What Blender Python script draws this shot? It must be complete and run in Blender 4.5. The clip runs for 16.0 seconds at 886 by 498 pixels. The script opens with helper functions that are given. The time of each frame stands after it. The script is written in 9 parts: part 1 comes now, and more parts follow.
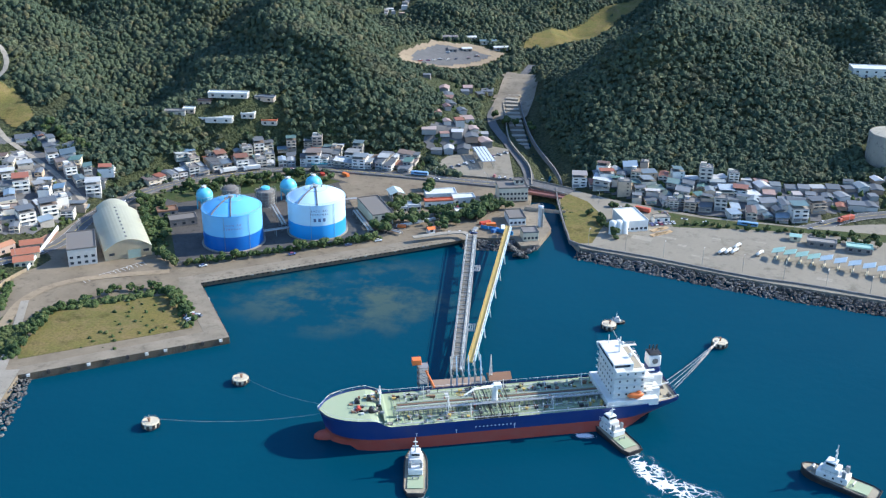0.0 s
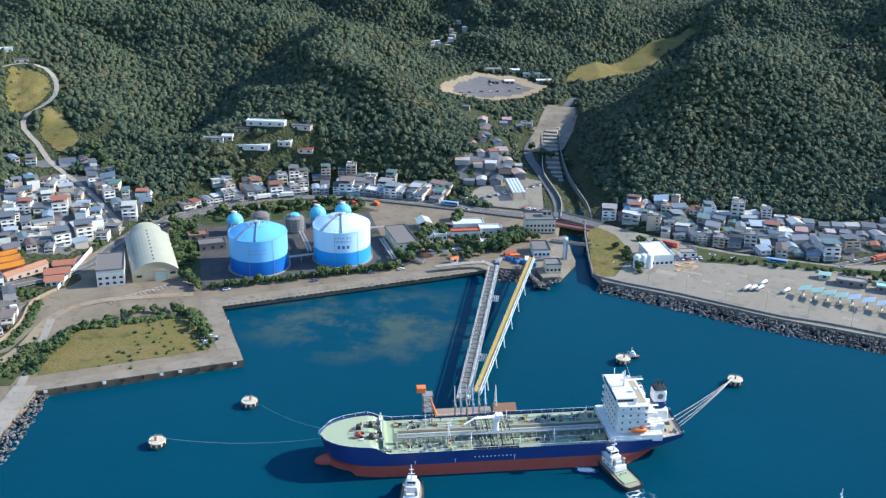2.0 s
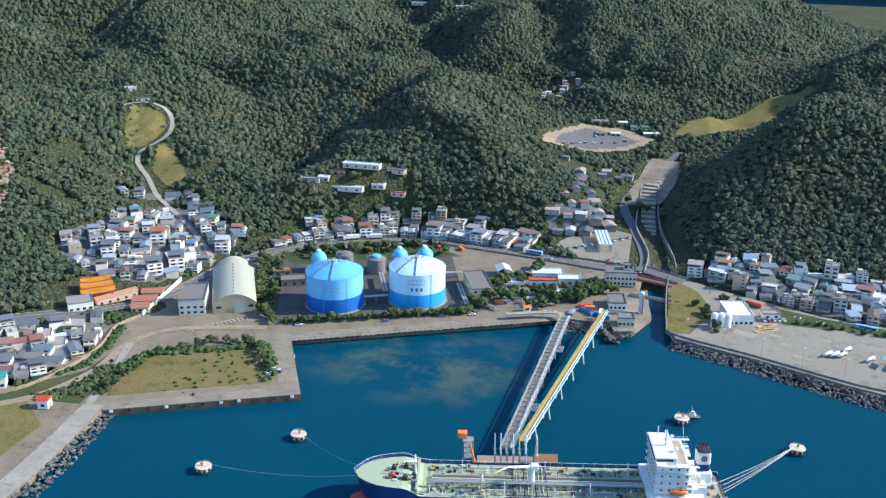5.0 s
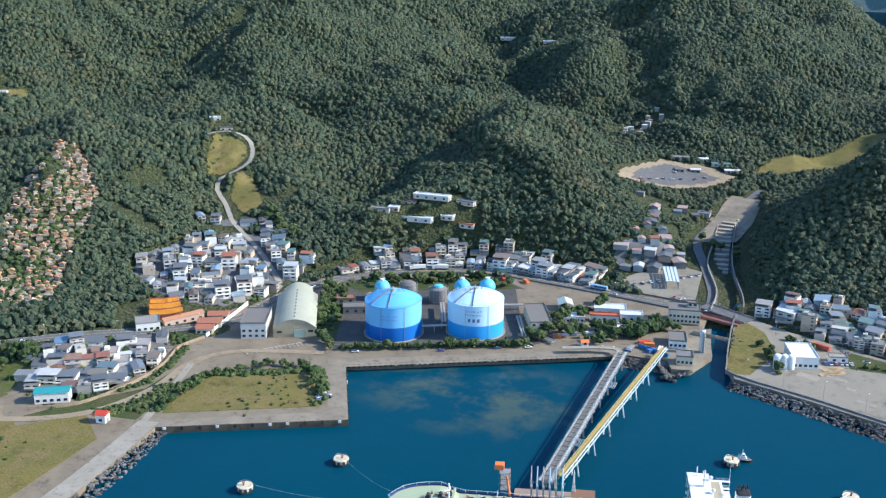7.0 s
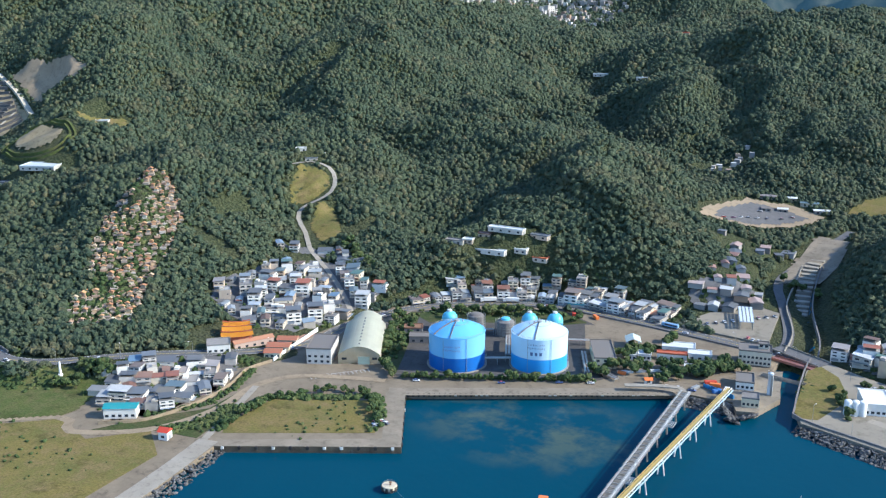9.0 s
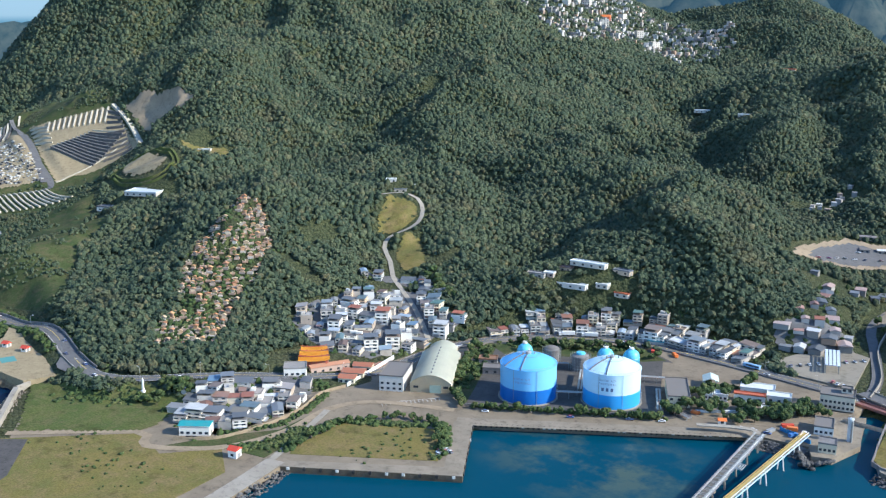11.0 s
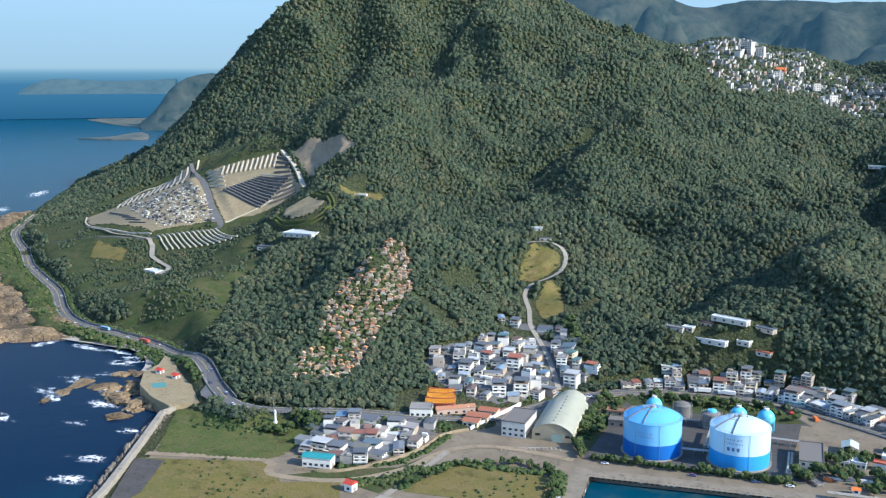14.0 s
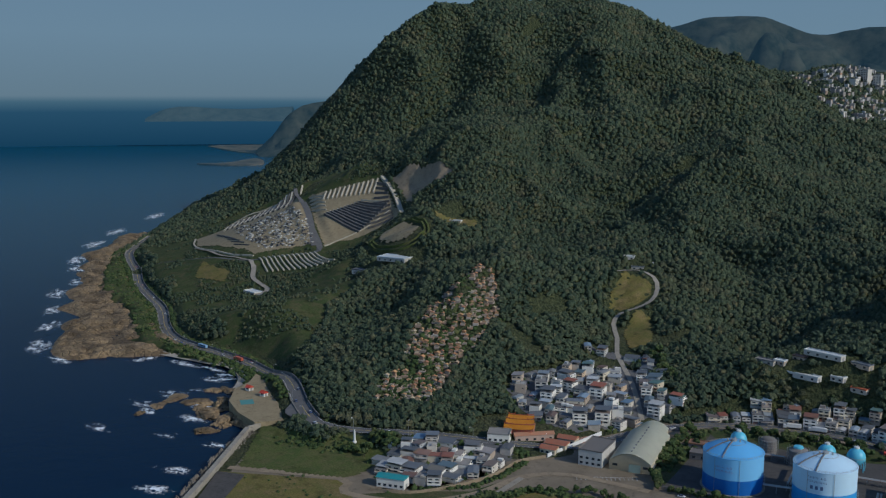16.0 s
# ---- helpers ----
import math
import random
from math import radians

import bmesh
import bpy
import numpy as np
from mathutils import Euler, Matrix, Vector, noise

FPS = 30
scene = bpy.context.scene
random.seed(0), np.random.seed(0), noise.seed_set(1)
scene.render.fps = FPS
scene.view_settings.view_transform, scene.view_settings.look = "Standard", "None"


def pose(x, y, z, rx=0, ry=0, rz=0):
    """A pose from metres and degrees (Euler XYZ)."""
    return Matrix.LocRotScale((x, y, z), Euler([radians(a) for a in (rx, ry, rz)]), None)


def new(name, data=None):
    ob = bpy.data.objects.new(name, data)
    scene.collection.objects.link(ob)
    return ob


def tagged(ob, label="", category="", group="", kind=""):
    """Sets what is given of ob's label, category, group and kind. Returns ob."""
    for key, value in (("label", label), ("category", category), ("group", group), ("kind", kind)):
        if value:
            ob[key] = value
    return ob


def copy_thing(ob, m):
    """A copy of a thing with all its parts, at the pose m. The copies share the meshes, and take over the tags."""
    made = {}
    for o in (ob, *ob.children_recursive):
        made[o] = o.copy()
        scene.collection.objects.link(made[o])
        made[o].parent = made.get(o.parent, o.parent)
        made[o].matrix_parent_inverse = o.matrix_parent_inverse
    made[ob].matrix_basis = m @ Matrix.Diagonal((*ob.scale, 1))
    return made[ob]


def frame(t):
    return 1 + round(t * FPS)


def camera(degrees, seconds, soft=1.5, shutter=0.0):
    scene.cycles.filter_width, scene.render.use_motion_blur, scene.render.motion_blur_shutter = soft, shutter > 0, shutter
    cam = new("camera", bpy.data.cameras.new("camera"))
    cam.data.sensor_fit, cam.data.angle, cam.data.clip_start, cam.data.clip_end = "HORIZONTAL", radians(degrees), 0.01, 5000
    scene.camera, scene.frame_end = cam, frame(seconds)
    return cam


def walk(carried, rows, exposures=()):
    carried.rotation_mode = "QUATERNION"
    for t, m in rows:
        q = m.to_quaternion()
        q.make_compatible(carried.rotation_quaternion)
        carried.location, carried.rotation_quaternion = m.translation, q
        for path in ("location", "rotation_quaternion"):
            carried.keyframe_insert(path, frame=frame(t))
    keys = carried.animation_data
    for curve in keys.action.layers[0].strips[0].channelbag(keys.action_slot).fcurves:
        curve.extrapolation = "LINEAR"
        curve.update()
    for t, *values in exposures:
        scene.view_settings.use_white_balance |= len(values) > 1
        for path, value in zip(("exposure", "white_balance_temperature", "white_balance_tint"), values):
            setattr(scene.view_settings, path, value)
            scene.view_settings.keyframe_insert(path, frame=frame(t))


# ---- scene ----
cam = camera(46.93, 16.0, soft=1.25)
PATH = [
    (0.0, 0.00, 0.00, 235.00, 66.663, -0.524, 11.940),
    (0.5, 5.87, 0.49, 235.01, 67.090, -0.487, 12.816),
    (1.0, 11.83, 1.26, 234.98, 67.535, -0.464, 13.757),
    (1.5, 17.86, 2.26, 234.91, 67.986, -0.409, 14.721),
    (2.0, 23.94, 3.48, 234.80, 68.418, -0.370, 15.752),
    (2.5, 30.05, 4.88, 234.66, 68.868, -0.363, 16.922),
    (3.0, 36.16, 6.45, 234.49, 69.323, -0.369, 18.262),
    (3.5, 42.26, 8.16, 234.30, 69.783, -0.382, 19.661),
    (4.0, 48.34, 9.99, 234.09, 70.234, -0.400, 21.102),
    (6.5, 77.84, 20.43, 232.76, 72.575, -0.207, 28.364),
    (7.0, 83.48, 22.68, 232.47, 73.056, -0.120, 29.825),
    (7.5, 89.01, 24.98, 232.16, 73.550, -0.116, 31.323),
    (8.0, 94.42, 27.30, 231.86, 74.043, -0.079, 32.823),
    (8.5, 99.72, 29.66, 231.55, 74.539, -0.041, 34.329),
    (11.0, 124.30, 41.95, 230.02, 76.968, -0.026, 42.177),
    (11.5, 128.84, 44.54, 229.72, 77.442, -0.020, 43.856),
    (12.0, 133.25, 47.20, 229.43, 77.929, -0.044, 45.518),
    (12.5, 137.55, 49.94, 229.14, 78.403, -0.061, 47.180),
    (13.0, 141.73, 52.78, 228.86, 78.871, -0.075, 48.868),
    (13.5, 145.81, 55.72, 228.59, 79.352, -0.088, 50.568),
    (14.0, 149.80, 58.80, 228.32, 79.829, -0.077, 52.265),
    (14.5, 153.70, 62.03, 228.05, 80.316, -0.055, 53.951),
    (15.0, 157.52, 65.43, 227.79, 80.815, -0.043, 55.631),
    (15.5, 161.28, 69.03, 227.53, 81.261, -0.064, 57.197),
    (16.0, 164.99, 72.85, 227.28, 81.388, -0.089, 58.664),
]
EXPOSURES = [(t, 1.12 + s, 5700, 8) for t, s in ((0.0, 0.0), (14.5, -0.1), (15.0, -0.45), (15.4, -0.85), (15.8, -1.4), (16.0, -1.7))]
walk(cam, [(t, pose(x, y, z, rx, ry, rz)) for t, x, y, z, rx, ry, rz in PATH], EXPOSURES)

# ---- light: clear winter morning, low sun from the east-north-east ----
SUN = Vector((1.45, 0.70, 1.0)).normalized()
world = bpy.data.worlds.new("sky")
scene.world = world
world.use_nodes = True
wn = world.node_tree.nodes
sky = wn.new("ShaderNodeTexSky")
sky.sky_type = "NISHITA"
sky.sun_disc = False
sky.sun_elevation = math.asin(SUN.z)
sky.sun_rotation = math.atan2(SUN.x, SUN.y)
sky.altitude = 200
sky.air_density, sky.dust_density, sky.ozone_density = 1.0, 0.25, 4.0
wn["Background"].inputs["Strength"].default_value = 0.15
world.node_tree.links.new(sky.outputs["Color"], wn["Background"].inputs["Color"])
sun_lamp = bpy.data.lights.new("sun", "SUN")
sun_lamp.energy, sun_lamp.angle, sun_lamp.color = 3.8, radians(0.53), (1.0, 0.895, 0.73)
sun_ob = new("sun", sun_lamp)
sun_ob.rotation_euler = SUN.to_track_quat("Z", "Y").to_euler()


# ---- materials ----
class Mat:
    """Small builder for node materials in object or world space."""

    def __init__(self, name, rough=0.8, metal=0.0, spec=0.4):
        self.m = bpy.data.materials.new(name)
        self.m.use_nodes = True
        self.t = self.m.node_tree
        self.b = self.t.nodes["Principled BSDF"]
        self.b.inputs["Roughness"].default_value = rough
        self.b.inputs["Metallic"].default_value = metal
        self.b.inputs["Specular IOR Level"].default_value = spec
        self.geo = self.t.nodes.new("ShaderNodeNewGeometry")

    def n(self, kind, **sets):
        node = self.t.nodes.new(kind)
        for k, v in sets.items():
            if isinstance(v, bpy.types.NodeSocket):
                self.t.links.new(v, node.inputs[k])
            else:
                node.inputs[k].default_value = v
        return node

    def noise(self, size, detail=4.0, rough=0.6, vec=None):
        node = self.n("ShaderNodeTexNoise", Scale=1.0 / size, Detail=detail, Roughness=rough)
        self.t.links.new(vec or self.geo.outputs["Position"], node.inputs["Vector"])
        return node.outputs["Fac"]

    def cells(self, size, feature="F1", vec=None):
        node = self.n("ShaderNodeTexVoronoi", Scale=1.0 / size)
        node.feature = feature
        self.t.links.new(vec or self.geo.outputs["Position"], node.inputs["Vector"])
        return node

    def ramp(self, fac, stops):
        node = self.n("ShaderNodeValToRGB", Fac=fac)
        el = node.color_ramp.elements
        while len(el) < len(stops):
            el.new(0.5)
        for e, (p, c) in zip(el, stops):
            e.position = p
            e.color = (*c, 1) if not isinstance(c, (int, float)) else (c, c, c, 1)
        return node.outputs["Color"]

    def mix(self, fac, a, b, blend="MIX"):
        node = self.t.nodes.new("ShaderNodeMix")
        node.data_type, node.blend_type = "RGBA", blend
        for sock, v in ((node.inputs[0], fac), (node.inputs[6], a), (node.inputs[7], b)):
            if isinstance(v, bpy.types.NodeSocket):
                self.t.links.new(v, sock)
            else:
                sock.default_value = (*v, 1) if isinstance(v, (tuple, list)) else v
        return node.outputs[2]

    def math(self, op, a, b=0.0):
        node = self.t.nodes.new("ShaderNodeMath")
        node.operation = op
        for sock, v in ((node.inputs[0], a), (node.inputs[1], b)):
            if isinstance(v, bpy.types.NodeSocket):
                self.t.links.new(v, sock)
            else:
                sock.default_value = v
        return node.outputs[0]

    def color(self, c):
        if isinstance(c, bpy.types.NodeSocket):
            self.t.links.new(c, self.b.inputs["Base Color"])
        else:
            self.b.inputs["Base Color"].default_value = (*c, 1)
        return self

    def rough(self, fac):
        self.t.links.new(fac, self.b.inputs["Roughness"])
        return self

    def bump(self, height, dist, strength=1.0):
        node = self.n("ShaderNodeBump", Height=height, Distance=dist, Strength=strength)
        self.t.links.new(node.outputs["Normal"], self.b.inputs["Normal"])
        return self

    def island(self):
        return self.geo.outputs["Random Per Island"]

    def random(self):
        return self.t.nodes.new("ShaderNodeObjectInfo").outputs["Random"]


def painted(name, c, rough=0.6, metal=0.0, wear=0.25, size=3.0, dirt=(0.20, 0.16, 0.12)):
    """Paint or render with faint blotches, streaks and grime."""
    m = Mat(name, rough, metal)
    big = m.ramp(m.noise(size, 5), [(0.35, 0.0), (0.75, 1.0)])
    fine = m.noise(size * 0.12, 3)
    base = m.mix(m.math("MULTIPLY", big, wear), c, dirt)
    base = m.mix(m.math("MULTIPLY", fine, 0.35), base, tuple(v * 0.72 for v in c))
    m.color(base)
    m.bump(fine, 0.02, 0.4)
    return m.m


def varied(name, stops, rough=0.75, size=2.5, wear=0.3):
    """A coat whose tint is drawn per object out of the given stops."""
    m = Mat(name, rough)
    tint = m.ramp(m.random(), stops)
    big = m.ramp(m.noise(size, 5), [(0.35, 0.0), (0.8, 1.0)])
    base = m.mix(m.math("MULTIPLY", big, wear), tint, (0.10, 0.09, 0.08))
    fine = m.noise(size * 0.15, 3)
    base = m.mix(m.math("MULTIPLY", fine, 0.3), base, (0.22, 0.21, 0.20))
    m.color(base)
    m.bump(fine, 0.03, 0.5)
    return m.m


def m_water():
    m = Mat("sea_water", 0.22, 0.0, 0.26)
    sep = m.n("ShaderNodeSeparateXYZ", Vector=m.geo.outputs["Position"])
    silt = m.ramp(m.noise(34, 7, 0.68), [(0.46, 0.0), (0.62, 1.0)])
    # shallow, silty water off the quay
    dx = m.math("DIVIDE", m.math("SUBTRACT", sep.outputs["X"], -150.0), 80.0)
    dy = m.math("DIVIDE", m.math("SUBTRACT", sep.outputs["Y"], 465.0), 55.0)
    r2 = m.math("ADD", m.math("MULTIPLY", dx, dx), m.math("MULTIPLY", dy, dy))
    near = m.ramp(r2, [(0.0, 1.0), (1.0, 0.0)])
    patch = m.math("MULTIPLY", silt, near)
    deep = m.mix(m.noise(140, 3), (0.003, 0.038, 0.066), (0.004, 0.053, 0.084))
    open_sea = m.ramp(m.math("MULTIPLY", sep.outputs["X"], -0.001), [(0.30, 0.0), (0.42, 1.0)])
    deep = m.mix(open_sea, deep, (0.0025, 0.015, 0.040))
    # distance haze painted in: base colour grows lighter and bluer out west
    far_sea_haze = m.ramp(m.math("MULTIPLY", sep.outputs["X"], -0.0002), [(0.18, 0.0), (0.50, 1.0)])
    deep = m.mix(far_sea_haze, deep, (0.004, 0.058, 0.110))
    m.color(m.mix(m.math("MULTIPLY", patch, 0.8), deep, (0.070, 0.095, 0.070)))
    w1 = m.noise(5.0, 6, 0.65)
    w2 = m.noise(28.0, 3, 0.5)
    m.bump(m.math("ADD", w1, m.math("MULTIPLY", w2, 2.0)), 0.35, 0.35)
    m.b.inputs["IOR"].default_value = 1.14
    return m.m


def m_forest_floor():
    m = Mat("undergrowth", 0.9, 0.0, 0.2)
    a = m.noise(2.6, 8, 0.75)
    d = m.cells(2.2).outputs["Distance"]
    b = m.noise(70.0, 5, 0.6)
    c = m.mix(m.ramp(a, [(0.38, 0.0), (0.62, 1.0)]), (0.026, 0.038, 0.016), (0.098, 0.108, 0.046))
    c = m.mix(m.math("MULTIPLY", m.ramp(b, [(0.5, 0.0), (0.7, 1.0)]), 0.45), c, (0.125, 0.115, 0.060))
    m.color(c)
    m.bump(m.math("SUBTRACT", m.math("MULTIPLY", a, 1.5), d), 2.2, 1.0)
    return m.m


def m_crown(name, dark, light, tip, island=True):
    m = Mat(name, 0.8, 0.0, 0.18)
    leaf = m.cells(0.7).outputs["Distance"]
    a = m.noise(1.1, 6, 0.75)
    stand = m.noise(80.0, 5, 0.62)
    pick = m.island() if island else m.random()
    k = m.math("ADD", m.math("MULTIPLY", pick, 0.5), m.math("MULTIPLY", stand, 0.65))
    c = m.mix(m.ramp(k, [(0.25, 0.0), (0.85, 1.0)]), dark, light)
    c = m.mix(m.ramp(a, [(0.38, 0.0), (0.66, 1.0)]), m.mix(0.45, c, (0.016, 0.028, 0.016)), c)
    c = m.mix(m.math("MULTIPLY", m.ramp(pick, [(0.88, 0.0), (0.96, 1.0)]), 0.5), c, tip)
    c = m.mix(m.math("MULTIPLY", m.ramp(m.noise(46.0, 5, 0.65), [(0.54, 0.0), (0.70, 1.0)]), 0.4), c, tip)
    m.color(c)
    m.bump(m.math("ADD", a, m.math("MULTIPLY", leaf, 0.5)), 0.7, 0.9)
    return m.m


def m_grass(name, a, b, dry):
    m = Mat(name, 0.95, 0.0, 0.1)
    n1, n2 = m.noise(1.2, 6, 0.7), m.noise(22, 5, 0.65)
    c = m.mix(m.ramp(n2, [(0.35, 0.0), (0.65, 1.0)]), a, b)
    c = m.mix(m.ramp(m.noise(9, 6, 0.75), [(0.46, 0.0), (0.66, 0.9)]), c, dry)
    c = m.mix(m.ramp(m.noise(14, 6, 0.7), [(0.55, 0.0), (0.68, 0.8)]), c, tuple(v * 0.42 for v in b))
    c = m.mix(m.ramp(n1, [(0.4, 0.0), (0.7, 0.75)]), c, tuple(v * 0.4 for v in a))
    m.color(c)
    m.bump(n1, 0.3, 0.8)
    return m.m


def m_ground(name, a, b, size=12.0, rough=0.9, crack=0.0):
    m = Mat(name, rough, 0.0, 0.25)
    c = m.mix(m.ramp(m.noise(size, 6, 0.65), [(0.3, 0.0), (0.7, 1.0)]), a, b)
    fine = m.noise(size * 0.06, 4, 0.7)
    c = m.mix(m.math("MULTIPLY", fine, 0.4), c, tuple(v * 0.6 for v in a))
    stain = m.ramp(m.noise(size * 0.35, 6, 0.75), [(0.52, 0.0), (0.70, 0.75)])
    c = m.mix(stain, c, tuple(v * 0.45 for v in a))
    m.color(c)
    m.bump(fine, 0.05, 0.5)
    return m.m


def m_rock(name, dark, light):
    """Layered rock: tilted beds, joints and damp dark hollows."""
    m = Mat(name, 0.9, 0.0, 0.3)
    a, big = m.noise(2.5, 8, 0.72), m.noise(26, 6, 0.65)
    crack = m.cells(7.0, "DISTANCE_TO_EDGE").outputs["Distance"]
    fine = m.cells(2.2, "DISTANCE_TO_EDGE").outputs["Distance"]
    c = m.mix(m.ramp(a, [(0.36, 0.0), (0.66, 1.0)]), dark, light)
    c = m.mix(m.ramp(big, [(0.40, 0.75), (0.58, 0.0)]), c, tuple(v * 0.45 for v in dark))
    c = m.mix(m.ramp(crack, [(0.0, 0.4), (0.07, 0.0)]), c, tuple(v * 0.3 for v in dark))
    c = m.mix(m.ramp(fine, [(0.0, 0.25), (0.12, 0.0)]), c, tuple(v * 0.4 for v in dark))
    m.color(c)
    m.bump(m.math("ADD", a, m.ramp(crack, [(0.0, 0.0), (0.14, 1.0)])), 0.8, 1.0)
    return m.m


WATER = m_water()
UNDER = m_forest_floor()
CROWN = m_crown("broadleaf_crown", (0.035, 0.059, 0.038), (0.106, 0.127, 0.066), (0.132, 0.106, 0.054))
CROWN_TOWN = m_crown("garden_tree_crown", (0.034, 0.060, 0.020), (0.090, 0.125, 0.035), (0.14, 0.13, 0.05))
BARK = m_ground("bark", (0.09, 0.07, 0.05), (0.15, 0.12, 0.09), 1.0)
GRASS = m_grass("dry_meadow", (0.200, 0.160, 0.050), (0.135, 0.135, 0.042), (0.23, 0.165, 0.080))
GREEN = m_grass("green_meadow", (0.075, 0.105, 0.03), (0.12, 0.13, 0.04), (0.15, 0.13, 0.06))
SCRUB = m_grass("coastal_scrub", (0.050, 0.075, 0.026), (0.08, 0.095, 0.034), (0.13, 0.105, 0.055))
CONCRETE = m_ground("weathered_concrete", (0.29, 0.255, 0.20), (0.37, 0.33, 0.265), 10)
QUAY = m_ground("quay_concrete", (0.19, 0.158, 0.115), (0.31, 0.26, 0.19), 14)
YARD = m_ground("dusty_yard", (0.17, 0.135, 0.092), (0.28, 0.225, 0.155), 18)
LOT = m_ground("pale_lot_concrete", (0.24, 0.21, 0.16), (0.29, 0.255, 0.195), 30)
ASPHALT = m_ground("asphalt", (0.115, 0.112, 0.11), (0.155, 0.15, 0.145), 9)
DIRT = m_ground("bare_earth", (0.26, 0.20, 0.13), (0.36, 0.28, 0.18), 14)
SOIL_DARK = m_ground("dark_gravel", (0.07, 0.065, 0.06), (0.11, 0.10, 0.09), 8)
ROCK = m_rock("sandstone_shelf", (0.16, 0.110, 0.060), (0.44, 0.31, 0.165))
ARMOUR = m_rock("armour_stone", (0.10, 0.095, 0.09), (0.24, 0.23, 0.21))
WALLGREY = m_ground("stained_wall_concrete", (0.16, 0.15, 0.14), (0.27, 0.25, 0.23), 4)
WHITE_LINE = painted("road_marking", (0.75, 0.74, 0.70), 0.7, wear=0.3)


# ---- building helpers ----
def part(name, bm, material, parent=None, label="", smooth=False):
    """Links a bmesh as one mesh object, under a thing or part if given."""
    me = bpy.data.meshes.new(name)
    bm.to_mesh(me)
    bm.free()
    mats = material if isinstance(material, (list, tuple)) else [material]
    for m in mats:
        me.materials.append(m)
    if smooth:
        for p in me.polygons:
            p.use_smooth = True
    ob = new(name, me)
    if parent is not None:
        ob.parent = parent
    if label:
        ob["label"] = label
    return ob


def raw(name, verts, faces, material, parent=None, smooth=False):
    me = bpy.data.meshes.new(name)
    me.from_pydata([tuple(v) for v in verts], [], [tuple(f) for f in faces])
    me.materials.append(material)
    if smooth:
        me.polygons.foreach_set("use_smooth", [True] * len(me.polygons))
    ob = new(name, me)
    if parent is not None:
        ob.parent = parent
    return ob


def empty(name, x=0, y=0, z=0, rz=0):
    ob = new(name)
    ob.matrix_basis = pose(x, y, z, 0, 0, rz)
    return ob


def box(bm, x, y, z, sx, sy, sz, rz=0, bevel=0.0, rx=0, ry=0):
    """A box with its centre at x, y and its foot at z."""
    m = pose(x, y, z + sz / 2, rx, ry, rz) @ Matrix.Diagonal((sx, sy, sz, 1))
    made = bmesh.ops.create_cube(bm, size=1, matrix=m)
    if bevel:
        edges = list({e for v in made["verts"] for e in v.link_edges})
        bmesh.ops.bevel(bm, geom=edges, offset=bevel, segments=1, affect="EDGES")


def tube(bm, a, b, r, seg=8, r2=None):
    """A round bar from a to b."""
    a, b = Vector(a), Vector(b)
    d = b - a
    m = Matrix.Translation((a + b) / 2) @ d.to_track_quat("Z", "Y").to_matrix().to_4x4()
    bmesh.ops.create_cone(bm, cap_ends=True, segments=seg, radius1=r, radius2=r if r2 is None else r2, depth=d.length, matrix=m)


def prism(bm, outline, z0, z1, top_only=False):
    """Extrudes a plan outline from z0 to z1."""
    top = [bm.verts.new((x, y, z1)) for x, y in outline]
    face = bm.faces.new(top)
    if face.normal.z < 0:
        face.normal_flip()
    face.normal_update()
    if face.normal.z < 0:
        face.normal_flip()
    if not top_only:
        low = [bm.verts.new((x, y, z0)) for x, y in outline]
        n = len(outline)
        for i in range(n):
            bm.faces.new((low[i], low[(i + 1) % n], top[(i + 1) % n], top[i]))
    bmesh.ops.triangulate(bm, faces=[f for f in bm.faces if len(f.verts) > 4])
    bmesh.ops.recalc_face_normals(bm, faces=bm.faces)


def lathe(bm, profile, seg=32, x=0, y=0, z=0):
    """Turns a profile of (radius, height) round the upright axis."""
    rings = []
    for r, h in profile:
        if r < 1e-4:
            rings.append([bm.verts.new((x, y, z + h))])
        else:
            rings.append([bm.verts.new((x + r * math.cos(math.tau * i / seg), y + r * math.sin(math.tau * i / seg), z + h)) for i in range(seg)])
    for a, b in zip(rings, rings[1:]):
        for i in range(seg):
            j = (i + 1) % seg
            vs = [a[i % len(a)], a[j % len(a)], b[j % len(b)], b[i % len(b)]]
            vs = list(dict.fromkeys(vs))
            if len(vs) > 2:
                bm.faces.new(vs)


def ribbon(bm, line, width, z, lift=None):
    """A flat strip along a line; z a height or a function of the place."""
    left, right = [], []
    n = len(line)
    for i, p in enumerate(line):
        a, b = line[max(0, i - 1)], line[min(n - 1, i + 1)]
        dx, dy = b[0] - a[0], b[1] - a[1]
        k = math.hypot(dx, dy) or 1
        nx, ny = -dy / k * width / 2, dx / k * width / 2
        for side, s in ((left, 1), (right, -1)):
            q = (p[0] + s * nx, p[1] + s * ny)
            h = z(*p) if callable(z) else z
            side.append(bm.verts.new((q[0], q[1], h)))
    for i in range(n - 1):
        f = bm.faces.new((right[i], right[i + 1], left[i + 1], left[i]))
        f.normal_update()
        if f.normal.z < 0:
            f.normal_flip()


